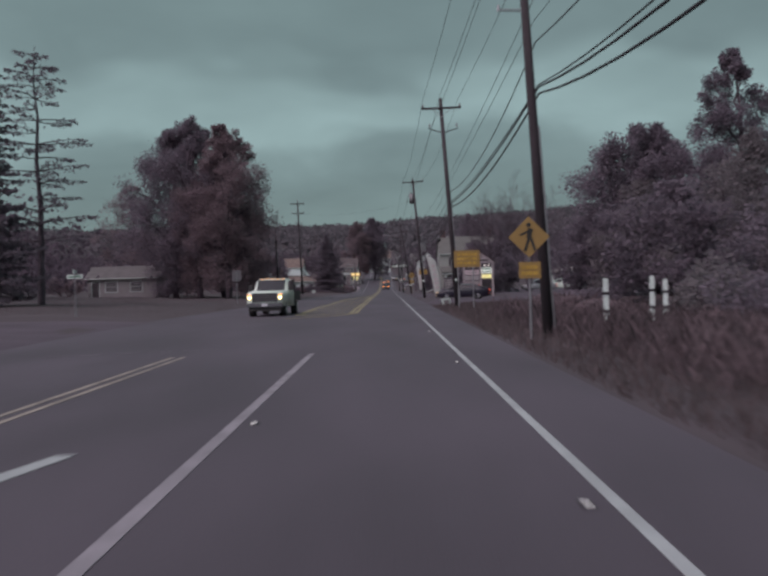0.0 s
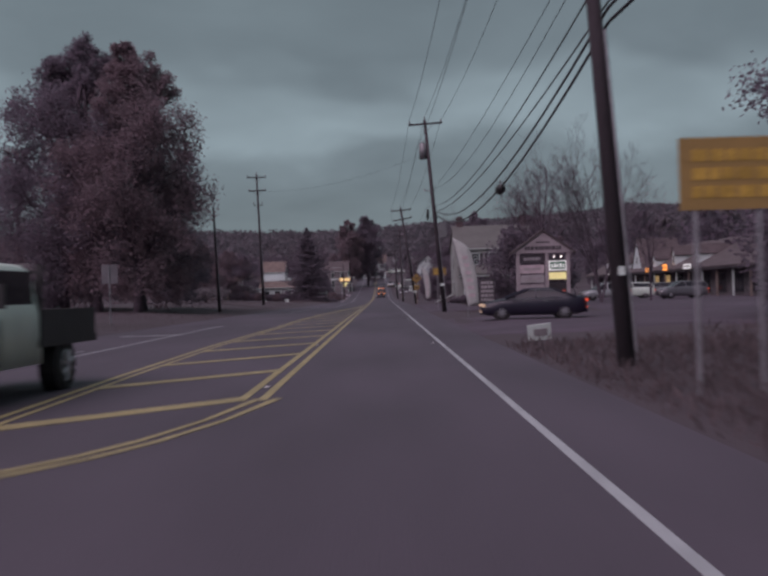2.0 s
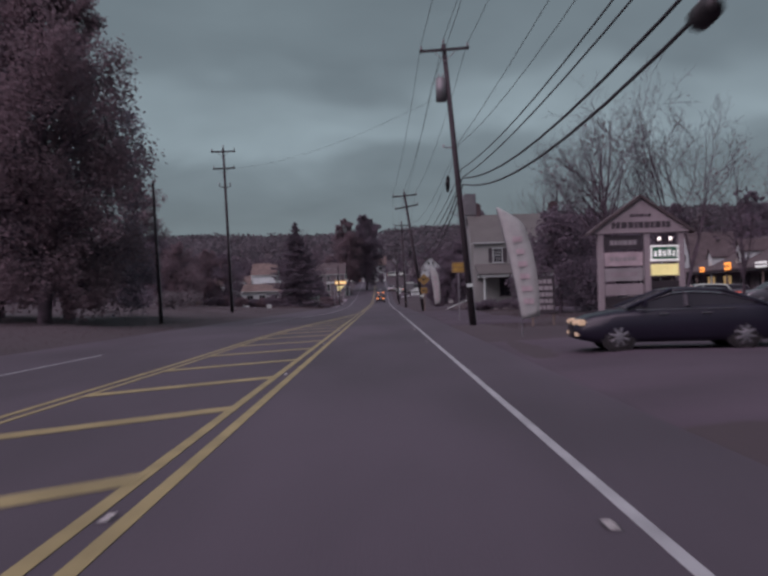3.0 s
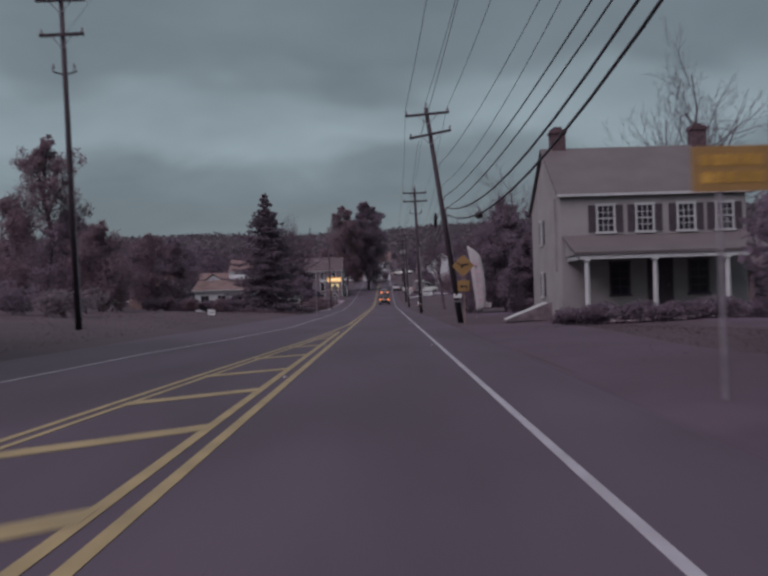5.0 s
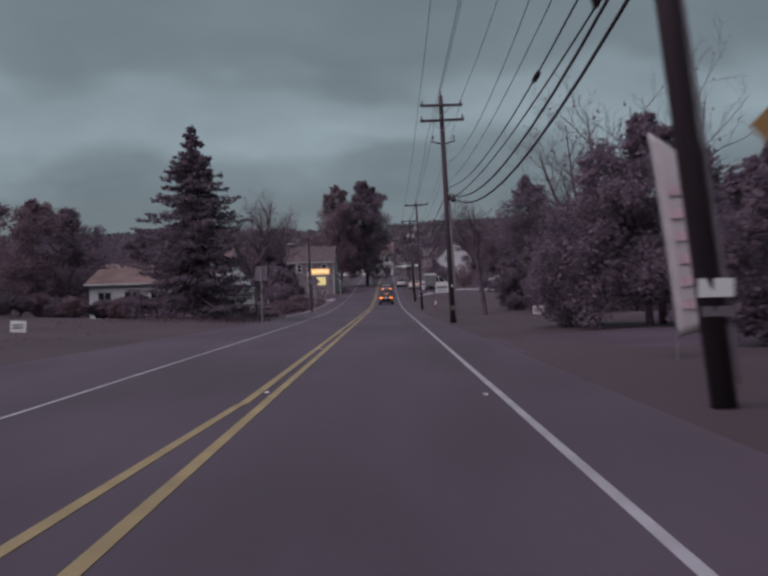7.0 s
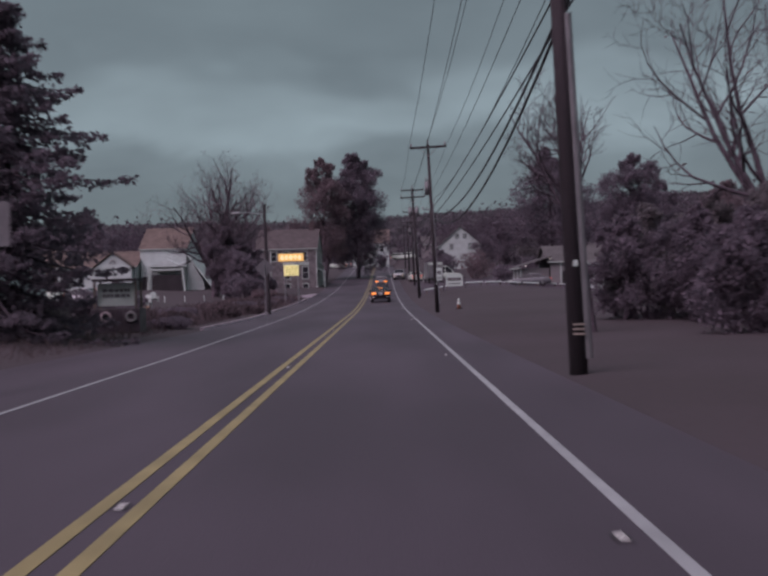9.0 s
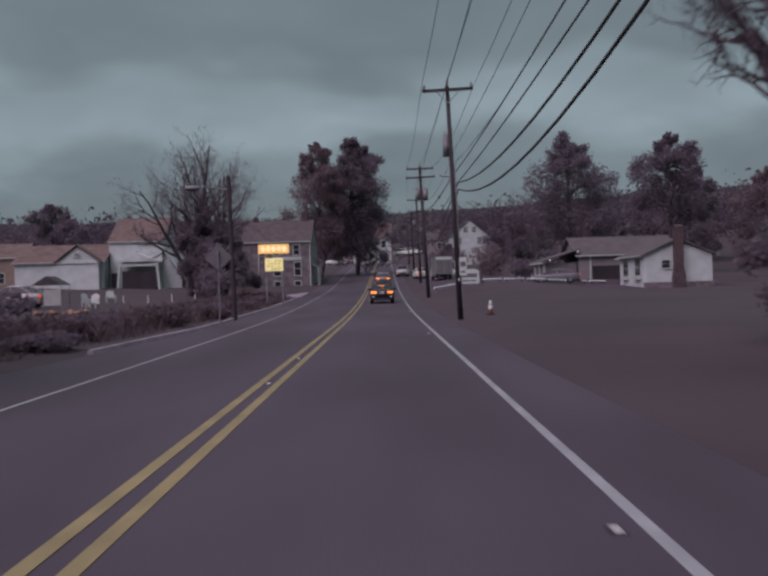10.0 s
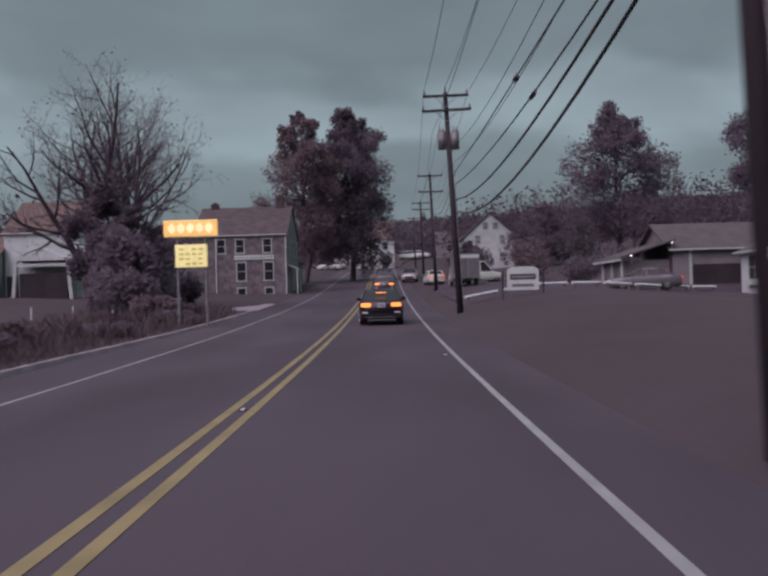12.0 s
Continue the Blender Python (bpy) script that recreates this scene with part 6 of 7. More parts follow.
for z in (0.26, 0.45):
    b = bmnew()
    r = 0.14 - 0.11 * (z - 0.04) / 0.64
    tube(b, (0, 0, z), (0, 0, z + 0.15), r + 0.004, r - 0.021, 16, False)
    part("collar", b, SIGN_WHITE, c)
for x, y in ((7.4, 182), (9.2, 181.4), (-13.3, 170.3)):
    g = ground_z(x, y)
    s = thing("yard_sign", x, y, g, "small pale yard sign on wire legs", "sign", "yard signs")
    b = bmnew()
    box(b, 0, 0, 0.25, 0.58, 0.015, 0.42, ry=3)
    part("panel", b, FLAG_WHITE if x > 0 else SIGN_WHITE, s)
    for px in (-0.2, 0.2):
        post(s, px, -0.05, 0.5, GALV, 0.008)
    bars(s, 0, -0.014, 0.36, 0.4, 0.2, 2, SIGN_BACK, cells=3, seed=4)

# white rail along the car park
R = thing("guide_rail", 0, 0, 0, "white wooden guide rail in lengths along a car park", "rail")
a, e = Vector((4.6, 270.6)), Vector((23.0, 282.5))
N = 8
for i in range(N):
    p, q = a.lerp(e, i / N), a.lerp(e, (i + 0.86) / N)
    z0, z1 = ground_z(*p) + 0.42, ground_z(*q) + 0.42
    b = bmnew()
    tube(b, (p.x, p.y, z0), (q.x, q.y, z1), 0.085, 0.085, 8)
    part("rail", b, WHITE_POST, R)
    for u in (0.1, 0.9):
        w = p.lerp(q, u)
        b = bmnew()
        box(b, w.x, w.y, ground_z(*w) - 0.1, 0.12, 0.12, 0.48)
        part("post", b, WOOD_POST, R)
s = thing("entrance_sign", 7.6, 268.6, ground_z(7.6, 268.6), "white arched entrance sign board on two posts", "sign")
b = bmnew()
prism(b, [(-0.86, 0.35), (0.86, 0.35), (0.86, 1.45), (0.6, 1.62), (-0.6, 1.62), (-0.86, 1.45)], "y", -0.04, 0.04)
part("panel", b, SIGN_WHITE, s)
b = bmnew()
box(b, 0, -0.05, 0.92, 1.4, 0.012, 0.3)
part("band", b, SHUTTER, s)
bars(s, 0, -0.06, 0.98, 1.3, 0.18, 1, CONCRETE, cells=8, seed=2)
bars(s, 0, -0.05, 0.5, 1.2, 0.22, 1, SIGN_BACK, cells=6, seed=3)
for x in (-1.1, 1.1):
    post(s, x, -0.2, 1.4, SHUTTER, 0.05, 0, True)

# farm stand with board, wreaths, pumpkins, chairs
F = thing("farm_stand", -10.2, 205.6, ground_z(-10.2, 205.6), "dark farm stand with a pale menu board on top", "stand")
b = bmnew()
box(b, 0, 0, 0, 1.9, 1.0, 0.95)
part("counter", b, FIELDSTONE, F)
for k in range(6):
    b = bmnew()
    box(b, -0.8 + 0.32 * k, -0.515, 0.05, 0.28, 0.03, 0.85)
    part("board", b, BARK, F)
b = bmnew()
box(b, 0, -0.25, 1.05, 1.44, 0.06, 0.88)
part("menu_board", b, SIGN_WHITE, F)
bars(F, 0, -0.29, 1.35, 1.1, 0.4, 2, SIGN_BACK, cells=5, seed=5)
b = bmnew()
box(b, 0, 0, 2.0, 1.7, 1.2, 0.10)
part("canopy", b, SHUTTER, F)
for x in (-0.8, 0.8):
    for y in (-0.4, 0.4):
        post(F, x, 0.9, 2.05, WOOD_POST, 0.04, y, True)
for x in (-0.35, 0.62):
    b = bmnew()
    for k in range(14):
        an = k * 2 * math.pi / 14
        bmesh.ops.create_icosphere(b, subdivisions=1, radius=0.07, matrix=Matrix.Translation((x + 0.17 * math.cos(an), -0.56, 0.62 + 0.17 * math.sin(an))))
    part("wreath", b, FLAG_RED if x < 0 else CONCRETE, F)
T = thing("market_tent", -20.3, 243, ground_z(-20.3, 243), "small dark peaked market tent with pale sides", "tent")
b = bmnew()
prism(b, [(-0.95, 1.75), (0.95, 1.75), (0, 2.3)], "y", -0.9, 0.9)
part("canopy", b, SHUTTER, T)
for x in (-0.85, 0.85):
    for y in (-0.8, 0.8):
        post(T, x, -0.1, 1.8, GALV, 0.03, y)
b = bmnew()
box(b, 0.3, -0.7, 0.5, 1.1, 0.04, 1.0)
part("side_sheet", b, FLAG_WHITE, T)
rng = random.Random(4)
for k in range(16):
    x, y = -20.2 + rng.uniform(0, 2.8), 238.5 + rng.uniform(0, 3)
    r = rng.uniform(0.13, 0.24)
    p = thing("pumpkin", x, y, ground_z(x, y), "orange pumpkin lying on the grass", "pumpkin", "pumpkins")
    b = bmnew()
    bmesh.ops.create_uvsphere(b, u_segments=16, v_segments=8, radius=r, matrix=Matrix.Translation((0, 0, r * 0.75)) @ Matrix.Diagonal((1, 1, 0.8, 1)))
    for v in b.verts:
        an = math.atan2(v.co.y, v.co.x)
        s_ = 1 - 0.08 * abs(math.sin(an * 4))
        v.co.x *= s_
        v.co.y *= s_
    part("fruit", b, PUMPKIN if k % 3 else ROOF_TAN, p, smooth=True)
    b = bmnew()
    tube(b, (0, 0, r * 1.5), (0.02, 0, r * 1.5 + 0.07), 0.02, 0.014, 6)
    part("stalk", b, WOOD_POST, p)


def lawn_chair(x, y, rz):
    t = thing("garden_chair", x, y, ground_z(x, y), "white slatted garden armchair on the lawn", "chair", "garden chairs", rz)
    b = bmnew()
    box(b, 0, 0, 0.32, 0.62, 0.6, 0.04, rx=-8)
    part("seat", b, TRIM, t)
    for k in range(5):
        b = bmnew()
        box(b, -0.24 + 0.12 * k, 0.30, 0.34, 0.10, 0.03, 0.72 - 0.05 * abs(k - 2), rx=-20)
        part("slat", b, TRIM, t)
    for s_ in (-1, 1):
        b = bmnew()
        box(b, s_ * 0.36, 0.0, 0.56, 0.13, 0.75, 0.035)
        part("armrest", b, TRIM, t)
        for yy in (-0.3, 0.32):
            b = bmnew()
            box(b, s_ * 0.34, yy, 0, 0.07, 0.07, 0.56)
            part("leg", b, TRIM, t)


lawn_chair(-22.0, 262, 25)
lawn_chair(-19.9, 250, -10)
lawn_chair(-20.9, 252.5, 60)
for k in range(6):
    x, y = -21 + 1.7 * k, 262 + 1.2 * k
    p = thing("stake", x, y, ground_z(x, y), "short white stake in the grass", "stake", "stakes")
    b = bmnew()
    tube(b, (0, 0, -0.1), (0, 0, 0.62), 0.045, 0.04, 8)
    part("shaft", b, WHITE_POST, p)


# ---- vehicles ----
def loft(bm, rings, close=True):
    vs = [[bm.verts.new(p) for p in r] for r in rings]
    n = len(rings[0])
    for a, b in zip(vs, vs[1:]):
        for i in range(n if close else n - 1):
            j = (i + 1) % n
            bm.faces.new((a[i], a[j], b[j], b[i]))
    if close:
        bm.faces.new(vs[0][::-1])
        bm.faces.new(vs[-1])
    bmesh.ops.recalc_face_normals(bm, faces=bm.faces[:])


def wheel(parent, x, y, r, w, rim_mat=None):
    s = 1 if x > 0 else -1
    b = bmnew()
    tube(b, (x - s * w, y, r), (x - s * 0.03, y, r), r, r, 24)
    tube(b, (x - s * 0.03, y, r), (x, y, r), r, r * 0.93, 24)
    wh = part("wheel", b, TYRE, parent, smooth=False)
    b = bmnew()
    tube(b, (x - s * 0.01, y, r), (x + s * 0.006, y, r), r * 0.68, r * 0.66, 20)
    part("rim", b, PLASTIC, wh)
    b = bmnew()
    for k in range(8):
        an = k * 2 * math.pi / 8 + 0.3
        tube(b, (x + s * 0.012, y, r), (x + s * 0.012, y + math.cos(an) * r * 0.62, r + math.sin(an) * r * 0.66), 0.034, 0.026, 6)
    tube(b, (x, y, r), (x + s * 0.025, y, r), 0.06, 0.05, 12)
    tube(b, (x + s * 0.004, y, r), (x + s * 0.010, y, r), r * 0.68, r * 0.66, 20, False)
    part("spoke", b, rim_mat or RIM, wh)
    b = bmnew()
    tube(b, (x - s * w * 1.2, y, r + 0.02), (x - s * 0.035, y, r + 0.02), r * 1.16, r * 1.16, 24)
    part("wheel_arch", b, PLASTIC, wh)


def car(x, y, rz, paint, label, style="sedan", L=4.75, W=1.82, H=1.44, tail=TAIL_RED, head=None, group="vehicles", z=None):
    t = thing("car", x, y, (road_z(y) if z is None else z), label, "car", group, rz)
    r = 0.33
    hl = L / 2
    if style == "sedan":
        top = [(-hl, 0.86), (-hl + 0.06, 0.97), (-hl * 0.62, 1.0), (hl * 0.30, 0.94), (hl * 0.62, 0.89), (hl * 0.88, 0.78), (hl, 0.62)]
        cab = [(-hl * 0.80, 0.99), (-hl * 0.40, H - 0.05), (-hl * 0.12, H), (hl * 0.08, H - 0.02), (hl * 0.52, 0.94)]
    else:
        top = [(-hl, 0.95), (-hl + 0.05, 1.06), (-hl * 0.6, 1.08), (hl * 0.36, 1.06), (hl * 0.66, 1.0), (hl * 0.92, 0.88), (hl, 0.72)]
        cab = [(-hl * 0.97, 1.06), (-hl * 0.84, H - 0.06), (-hl * 0.2, H), (hl * 0.14, H - 0.03), (hl * 0.48, 1.05)]
    rings = []
    n = 26
    for i in range(n + 1):
        yy = -hl + L * i / n
        zt = lerp(top, yy)
        e = abs(yy) / hl
        w = W / 2 * (1 - 0.20 * max(0, e - 0.72) ** 1.5 / 0.28 ** 1.5)
        zb = 0.20 + 0.10 * max(0, e - 0.8) / 0.2
        rings.append([(-w * 0.90, yy, zb), (-w * 0.985, yy, zb + 0.12), (-w, yy, zb + (zt - zb) * 0.5), (-w * 0.975, yy, zt - 0.13), (-w * 0.90, yy, zt - 0.02), (-w * 0.55, yy, zt + 0.015),
                      (w * 0.55, yy, zt + 0.015), (w * 0.90, yy, zt - 0.02), (w * 0.975, yy, zt - 0.13), (w, yy, zb + (zt - zb) * 0.5), (w * 0.985, yy, zb + 0.12), (w * 0.90, yy, zb)])
    b = bmnew()
    loft(b, rings)
    body = part("body", b, paint, t, smooth=True)
    # glasshouse and roof
    rings, roof = [], []
    for i in range(17):
        yy = cab[0][0] + (cab[-1][0] - cab[0][0]) * i / 16
        zz = max(lerp(cab, yy), lerp(top, yy) - 0.01)
        belt = lerp(top, yy) - 0.06
        k = (zz - 0.95) / (H - 0.95)
        wt = W / 2 * (0.90 - 0.20 * max(0, k))
        wb = W / 2 * 0.905
        rings.append([(-wb, yy, belt), (-wt, yy, zz - 0.03), (-wt * 0.86, yy, zz), (wt * 0.86, yy, zz), (wt, yy, zz - 0.03), (wb, yy, belt)])
        if cab[1][0] - 0.10 <= yy <= cab[3][0] + 0.12:
            roof.append([(-wt - 0.012, yy, zz - 0.09), (-wt - 0.01, yy, zz - 0.025), (-wt * 0.86, yy, zz + 0.012), (wt * 0.86, yy, zz + 0.012), (wt + 0.01, yy, zz - 0.025), (wt + 0.012, yy, zz - 0.09)])
    b = bmnew()
    loft(b, rings)
    part("glasshouse", b, GLASS, t, "dark tinted windows")
    b = bmnew()
    loft(b, roof)
    part("roof", b, paint, t, smooth=True)
    for s in (-1, 1):
        for (ya, za), (yb, zb2) in ((cab[0], cab[1]), (cab[-1], cab[3]), ((-0.05 * hl, 1.0), (-0.05 * hl, H - 0.08))):
            b = bmnew()
            tube(b, (s * W / 2 * 0.90, ya, max(za, 0.98) - 0.03), (s * W / 2 * 0.725, yb, zb2 - 0.02), 0.045, 0.04, 6)
            part("pillar", b, paint, t)
        b = bmnew()
        box(b, s * (W / 2 + 0.06), hl * 0.36, 0.96, 0.22, 0.10, 0.14)
        bmesh.ops.bevel(b, geom=b.edges[:], offset=0.03, segments=2, affect="EDGES")
        part("mirror", b, paint, t)
        b = bmnew()
        box(b, s * W / 2 * 0.985, -0.05, 0.905, 0.02, L * 0.46, 0.02)
        part("chrome_strip", b, CHROME, t)
        b = bmnew()
        track = [(yy, max(lerp(cab, yy) - 0.10, 1.0)) for yy in (cab[0][0] + 0.12, cab[1][0] - 0.05, cab[1][0] + 0.25, cab[2][0], cab[3][0], cab[-1][0] - 0.12)]
        for (ya, za), (yb, zb2) in zip(track, track[1:]):
            wa, wb2 = (W / 2 * (0.925 - 0.20 * max(0, (q + 0.02 - 0.95) / (H - 0.95))) for q in (za, zb2))
            tube(b, (s * wa, ya, za), (s * wb2, yb, zb2), 0.012, 0.012, 5)
        part("window_trim", b, CHROME, t)
        for yy in (-hl * 0.22, hl * 0.18):
            b = bmnew()
            box(b, s * (W / 2 * 0.99), yy, 0.80, 0.03, 0.20, 0.035)
            part("door_handle", b, CHROME, t)
        for yy in (-hl + 0.98, hl - 0.92):
            wheel(t, s * W / 2 * 0.985, yy, r, 0.22)
        # lamps
        b = bmnew()
        m = Matrix.Translation((s * W * 0.335, -hl - 0.005, 0.80)) @ Matrix.Diagonal((W * 0.23, 0.10, 0.16, 1))
        bmesh.ops.create_cube(b, size=1.0, matrix=m)
        bmesh.ops.bevel(b, geom=b.edges[:], offset=0.03, segments=2, affect="EDGES")
        part("tail_lamp", b, tail, t, "lit amber-red tail lamp" if tail is TAIL_GLOW else "red tail lamp")
        b = bmnew()
        box(b, s * W * 0.36, -hl + 0.0, 0.47, W * 0.12, 0.05, 0.05)
        part("rear_reflector", b, TAIL_RED if tail is not TAIL_GLOW else REFLECTOR, t)
        b = bmnew()
        m = Matrix.Translation((s * W * 0.34, hl - 0.09, 0.66)) @ Euler((0, 0, radians(-s * 18))).to_matrix().to_4x4() @ Matrix.Diagonal((W * 0.24, 0.16, 0.13, 1))
        bmesh.ops.create_cube(b, size=1.0, matrix=m)
        bmesh.ops.bevel(b, geom=b.edges[:], offset=0.03, segments=2, affect="EDGES")
        part("headlamp", b, head or REFLECTOR, t, "lit headlamp" if head else "clear headlamp")
        b = bmnew()
        box(b, s * W * 0.36, hl - 0.03, 0.36, 0.16, 0.08, 0.09)
        part("fog_lamp", b, head or REFLECTOR, t)
    b = bmnew()
    box(b, 0, -hl + 0.005, 0.70, 0.32, 0.03, 0.16)
    part("number_plate", b, PLATE, t, "pale number plate")
    b = bmnew()
    for k in range(4):
        box(b, -0.11 + 0.075 * k, -hl - 0.013, 0.745, 0.045, 0.006, 0.075)
    part("plate_bars", b, SHUTTER, t)
    b = bmnew()
    box(b, 0, -hl + 0.01, 0.26, W * 0.86, 0.10, 0.20)
    bmesh.ops.bevel(b, geom=b.edges[:], offset=0.03, segments=2, affect="EDGES")
    part("rear_bumper", b, paint, t)
    b = bmnew()
    box(b, 0, -hl - 0.045, 0.285, W * 0.62, 0.02, 0.025)
    part("bumper_trim", b, CHROME, t)
    b = bmnew()
    box(b, 0, hl - 0.03, 0.42, W * 0.50, 0.06, 0.24)
    part("grille", b, PLASTIC, t, "black grille")
    b = bmnew()
    box(b, 0, -hl * 0.62, H - 0.16, 0.42, 0.05, 0.03)
    part("brake_lamp", b, tail, t)
    return t


car(-0.05, 257.5, 0, CAR_BLACK, "dark sedan with lit amber-red tail lamps on the road", tail=TAIL_GLOW)
car(0.0, 304.0, 0, CAR_GREY, "grey car with lit tail lamps farther along the road", "hatch", 4.6, 1.85, 1.62, tail=TAIL_GLOW)
car(3.0, 331, 176, CAR_SILVER, "pale car with dim headlamps on the far road", "hatch", 4.6, 1.85, 1.62, head=HEAD_DIM)
car(6.75, 75.9, 86, CAR_NAVY, "dark navy sedan waiting at the car park exit", L=4.6, W=1.84, H=1.38, head=HEAD_DIM, tail=TAIL_RED, z=ground_z(6.75, 75.9) + 0.03)
for x, y, rz, p, w in ((20.7, 122.8, 92, CAR_SILVER, "silver car parked before the shops"), (24.6, 128.8, 90, CAR_WHITE, "white car parked before the shops"), (27.5, 121.8, 95, CAR_GREY, "grey car parked before the shops"), (31.0, 141.8, 88, CAR_GREY, "grey car parked before the shops")):
    car(x, y, rz, p, w, "hatch" if x > 24 else "sedan", 4.5, 1.8, 1.55, z=ground_z(x, y) + 0.06, group="parked cars")
for k, (x, y, rz, p) in enumerate(((-26, 252, 80, CAR_SILVER), (-30.5, 254, 95, CAR_WHITE), (-35, 256, 88, CAR_GREY), (-40, 255, 92, CAR_SILVER), (-46, 258, 85, CAR_WHITE))):
    car(x, y, rz, p, ("silver", "white", "grey", "silver", "white")[k] + " car parked in a row on the grass", "hatch" if k % 2 else "sedan", 4.5, 1.8, 1.55, z=ground_z(x, y), group="parked cars")
car(17.3, 280.5, 80, CAR_GREY, "dark car parked beside the bungalow", z=ground_z(17.3, 280.5) + 0.06, group="parked cars")
car(-10.8, 407, 78, CAR_WHITE, "white estate car parked beyond the tall tree", "hatch", 4.8, 1.85, 1.65, z=ground_z(-10.8, 407), group="parked cars")
car(-10.0, 411.5, 82, CAR_SILVER, "silver van parked beyond the tall tree", "hatch", 4.9, 1.9, 1.95, z=ground_z(-10.0, 411.5), group="parked cars")
for x, y in ((4.9, 413), (7.2, 416)):
    car(x, y, 250, CAR_WHITE, "white car parked on the rise beside the far house", "hatch", 4.6, 1.85, 1.6, z=ground_z(x, y), group="parked cars")
car(5.2, 318, 5, CAR_WHITE, "white car parked beside the far road", z=ground_z(5.2, 318), group="parked cars")


def pickup(x, y, rz, label):
    t = thing("pickup_truck", x, y, road_z(y), label, "truck", "vehicles", rz)
    W = 2.03
    secs = [(0.35, 0.55, 1.38, 1.0), (1.6, 0.55, 1.40, 1.0), (2.35, 0.55, 1.38, 1.0), (2.85, 0.58, 1.33, 0.98), (2.97, 0.62, 1.24, 0.95)]
    b = bmnew()
    loft(b, [[(-W / 2 * k, yy, zb), (-W / 2 * k, yy, zt - 0.16), (-W / 2 * k * 0.90, yy, zt), (W / 2 * k * 0.90, yy, zt), (W / 2 * k, yy, zt - 0.16), (W / 2 * k, yy, zb)] for yy, zb, zt, k in secs])
    part("bonnet", b, CAR_WHITE, t, "white bonnet and wings", True)
    b = bmnew()
    loft(b, [[(-W / 2, yy, 0.5), (-W / 2, yy, 1.28), (-W / 2 * kt, yy, zt - 0.06), (-W / 2 * kt * 0.9, yy, zt), (W / 2 * kt * 0.9, yy, zt), (W / 2 * kt, yy, zt - 0.06), (W / 2, yy, 1.28), (W / 2, yy, 0.5)]
             for yy, zt, kt in ((-1.05, 1.98, 0.84), (-0.9, 2.04, 0.83), (0.1, 2.06, 0.83), (0.42, 2.0, 0.84), (1.15, 1.33, 0.96))])
    part("cab", b, CAR_WHITE, t, "white crew cab", True)
    b = bmnew()
    prism(b, [(0.47, 1.985), (1.09, 1.385), (1.115, 1.41), (0.495, 2.005)], "x", -0.78, 0.78)
    part("windscreen", b, GLASS, t)
    for s in (-1, 1):
        b = bmnew()
        prism(b, [(-0.85, 1.30), (0.92, 1.30), (0.38, 1.93), (-0.8, 1.93)], "x", s * W / 2 * 0.905, s * W / 2 * 0.965)
        part("side_window", b, GLASS, t)
        b = bmnew()
        box(b, s * (W / 2 + 0.15), 0.85, 1.38, 0.24, 0.12, 0.34)
        part("mirror", b, PLASTIC, t)
        b = bmnew()
        box(b, s * 0.84, 2.92, 0.92, 0.22, 0.14, 0.20)
        bmesh.ops.bevel(b, geom=b.edges[:], offset=0.04, segments=2, affect="EDGES")
        part("headlamp", b, HEAD_GLOW, t, "lit yellowish headlamp")
        b = bmnew()
        box(b, s * 0.85, 2.93, 1.15, 0.20, 0.10, 0.07)
        part("indicator", b, AMBER_GLOW, t)
        wheel(t, s * W / 2, 1.95, 0.40, 0.26)
        wheel(t, s * W / 2, -2.1, 0.40, 0.26)
    b = bmnew()
    box(b, 0, 2.93, 0.80, 1.36, 0.12, 0.46)
    part("grille", b, PLASTIC, t, "black grille")
    for k in range(3):
        b = bmnew()
        box(b, 0, 2.99, 0.90 + 0.13 * k, 1.30, 0.02, 0.022)
        part("grille_bar", b, TANK, t)
    b = bmnew()
    for s in (-1, 1):
        box(b, s * 0.69, 2.99, 0.80, 0.03, 0.03, 0.47)
    for zz in (0.79, 1.25):
        box(b, 0, 2.99, zz, 1.41, 0.03, 0.03)
    part("grille_surround", b, CHROME, t)
    b = bmnew()
    box(b, 0, 2.90, 0.30, 1.8, 0.14, 0.22)
    part("valance", b, PLASTIC, t)
    b = bmnew()
    box(b, 0, 3.0, 0.50, 2.0, 0.20, 0.24)
    bmesh.ops.bevel(b, geom=b.edges[:], offset=0.05, segments=2, affect="EDGES")
    part("bumper", b, CAR_GREY, t, "dark bumper")
    b = bmnew()
    box(b, 0, 3.12, 0.56, 0.32, 0.02, 0.16)
    part("number_plate", b, PLATE, t)
    for k in range(5):
        b = bmnew()
        box(b, -0.6 + 0.3 * k, 0.36, 2.04, 0.09, 0.08, 0.035)
        part("roof_lamp", b, AMBER_GLOW, t, "small amber roof lamp")
    b = bmnew()
    box(b, 0, -2.2, 0.75, 2.1, 2.5, 0.14)
    part("flatbed", b, PLASTIC, t, "dark flat bed")
    b = bmnew()
    for s in (-1, 1):
        box(b, s * 1.0, -1.05, 0.85, 0.08, 0.08, 1.2)
    for k in range(4):
        box(b, 0, -1.05, 1.0 + 0.3 * k, 2.0, 0.06, 0.06)
    part("headboard", b, PLASTIC, t)
    b = bmnew()
    for s in (-1, 1):
        box(b, s * 1.02, -2.2, 0.89, 0.05, 2.4, 0.45)
    box(b, 0, -3.4, 0.89, 2.0, 0.05, 0.45)
    part("bed_side", b, PLASTIC, t)
    b = bmnew()
    box(b, 0, -0.2, 0.42, 0.9, 5.2, 0.2)
    part("chassis", b, PLASTIC, t)
    return t


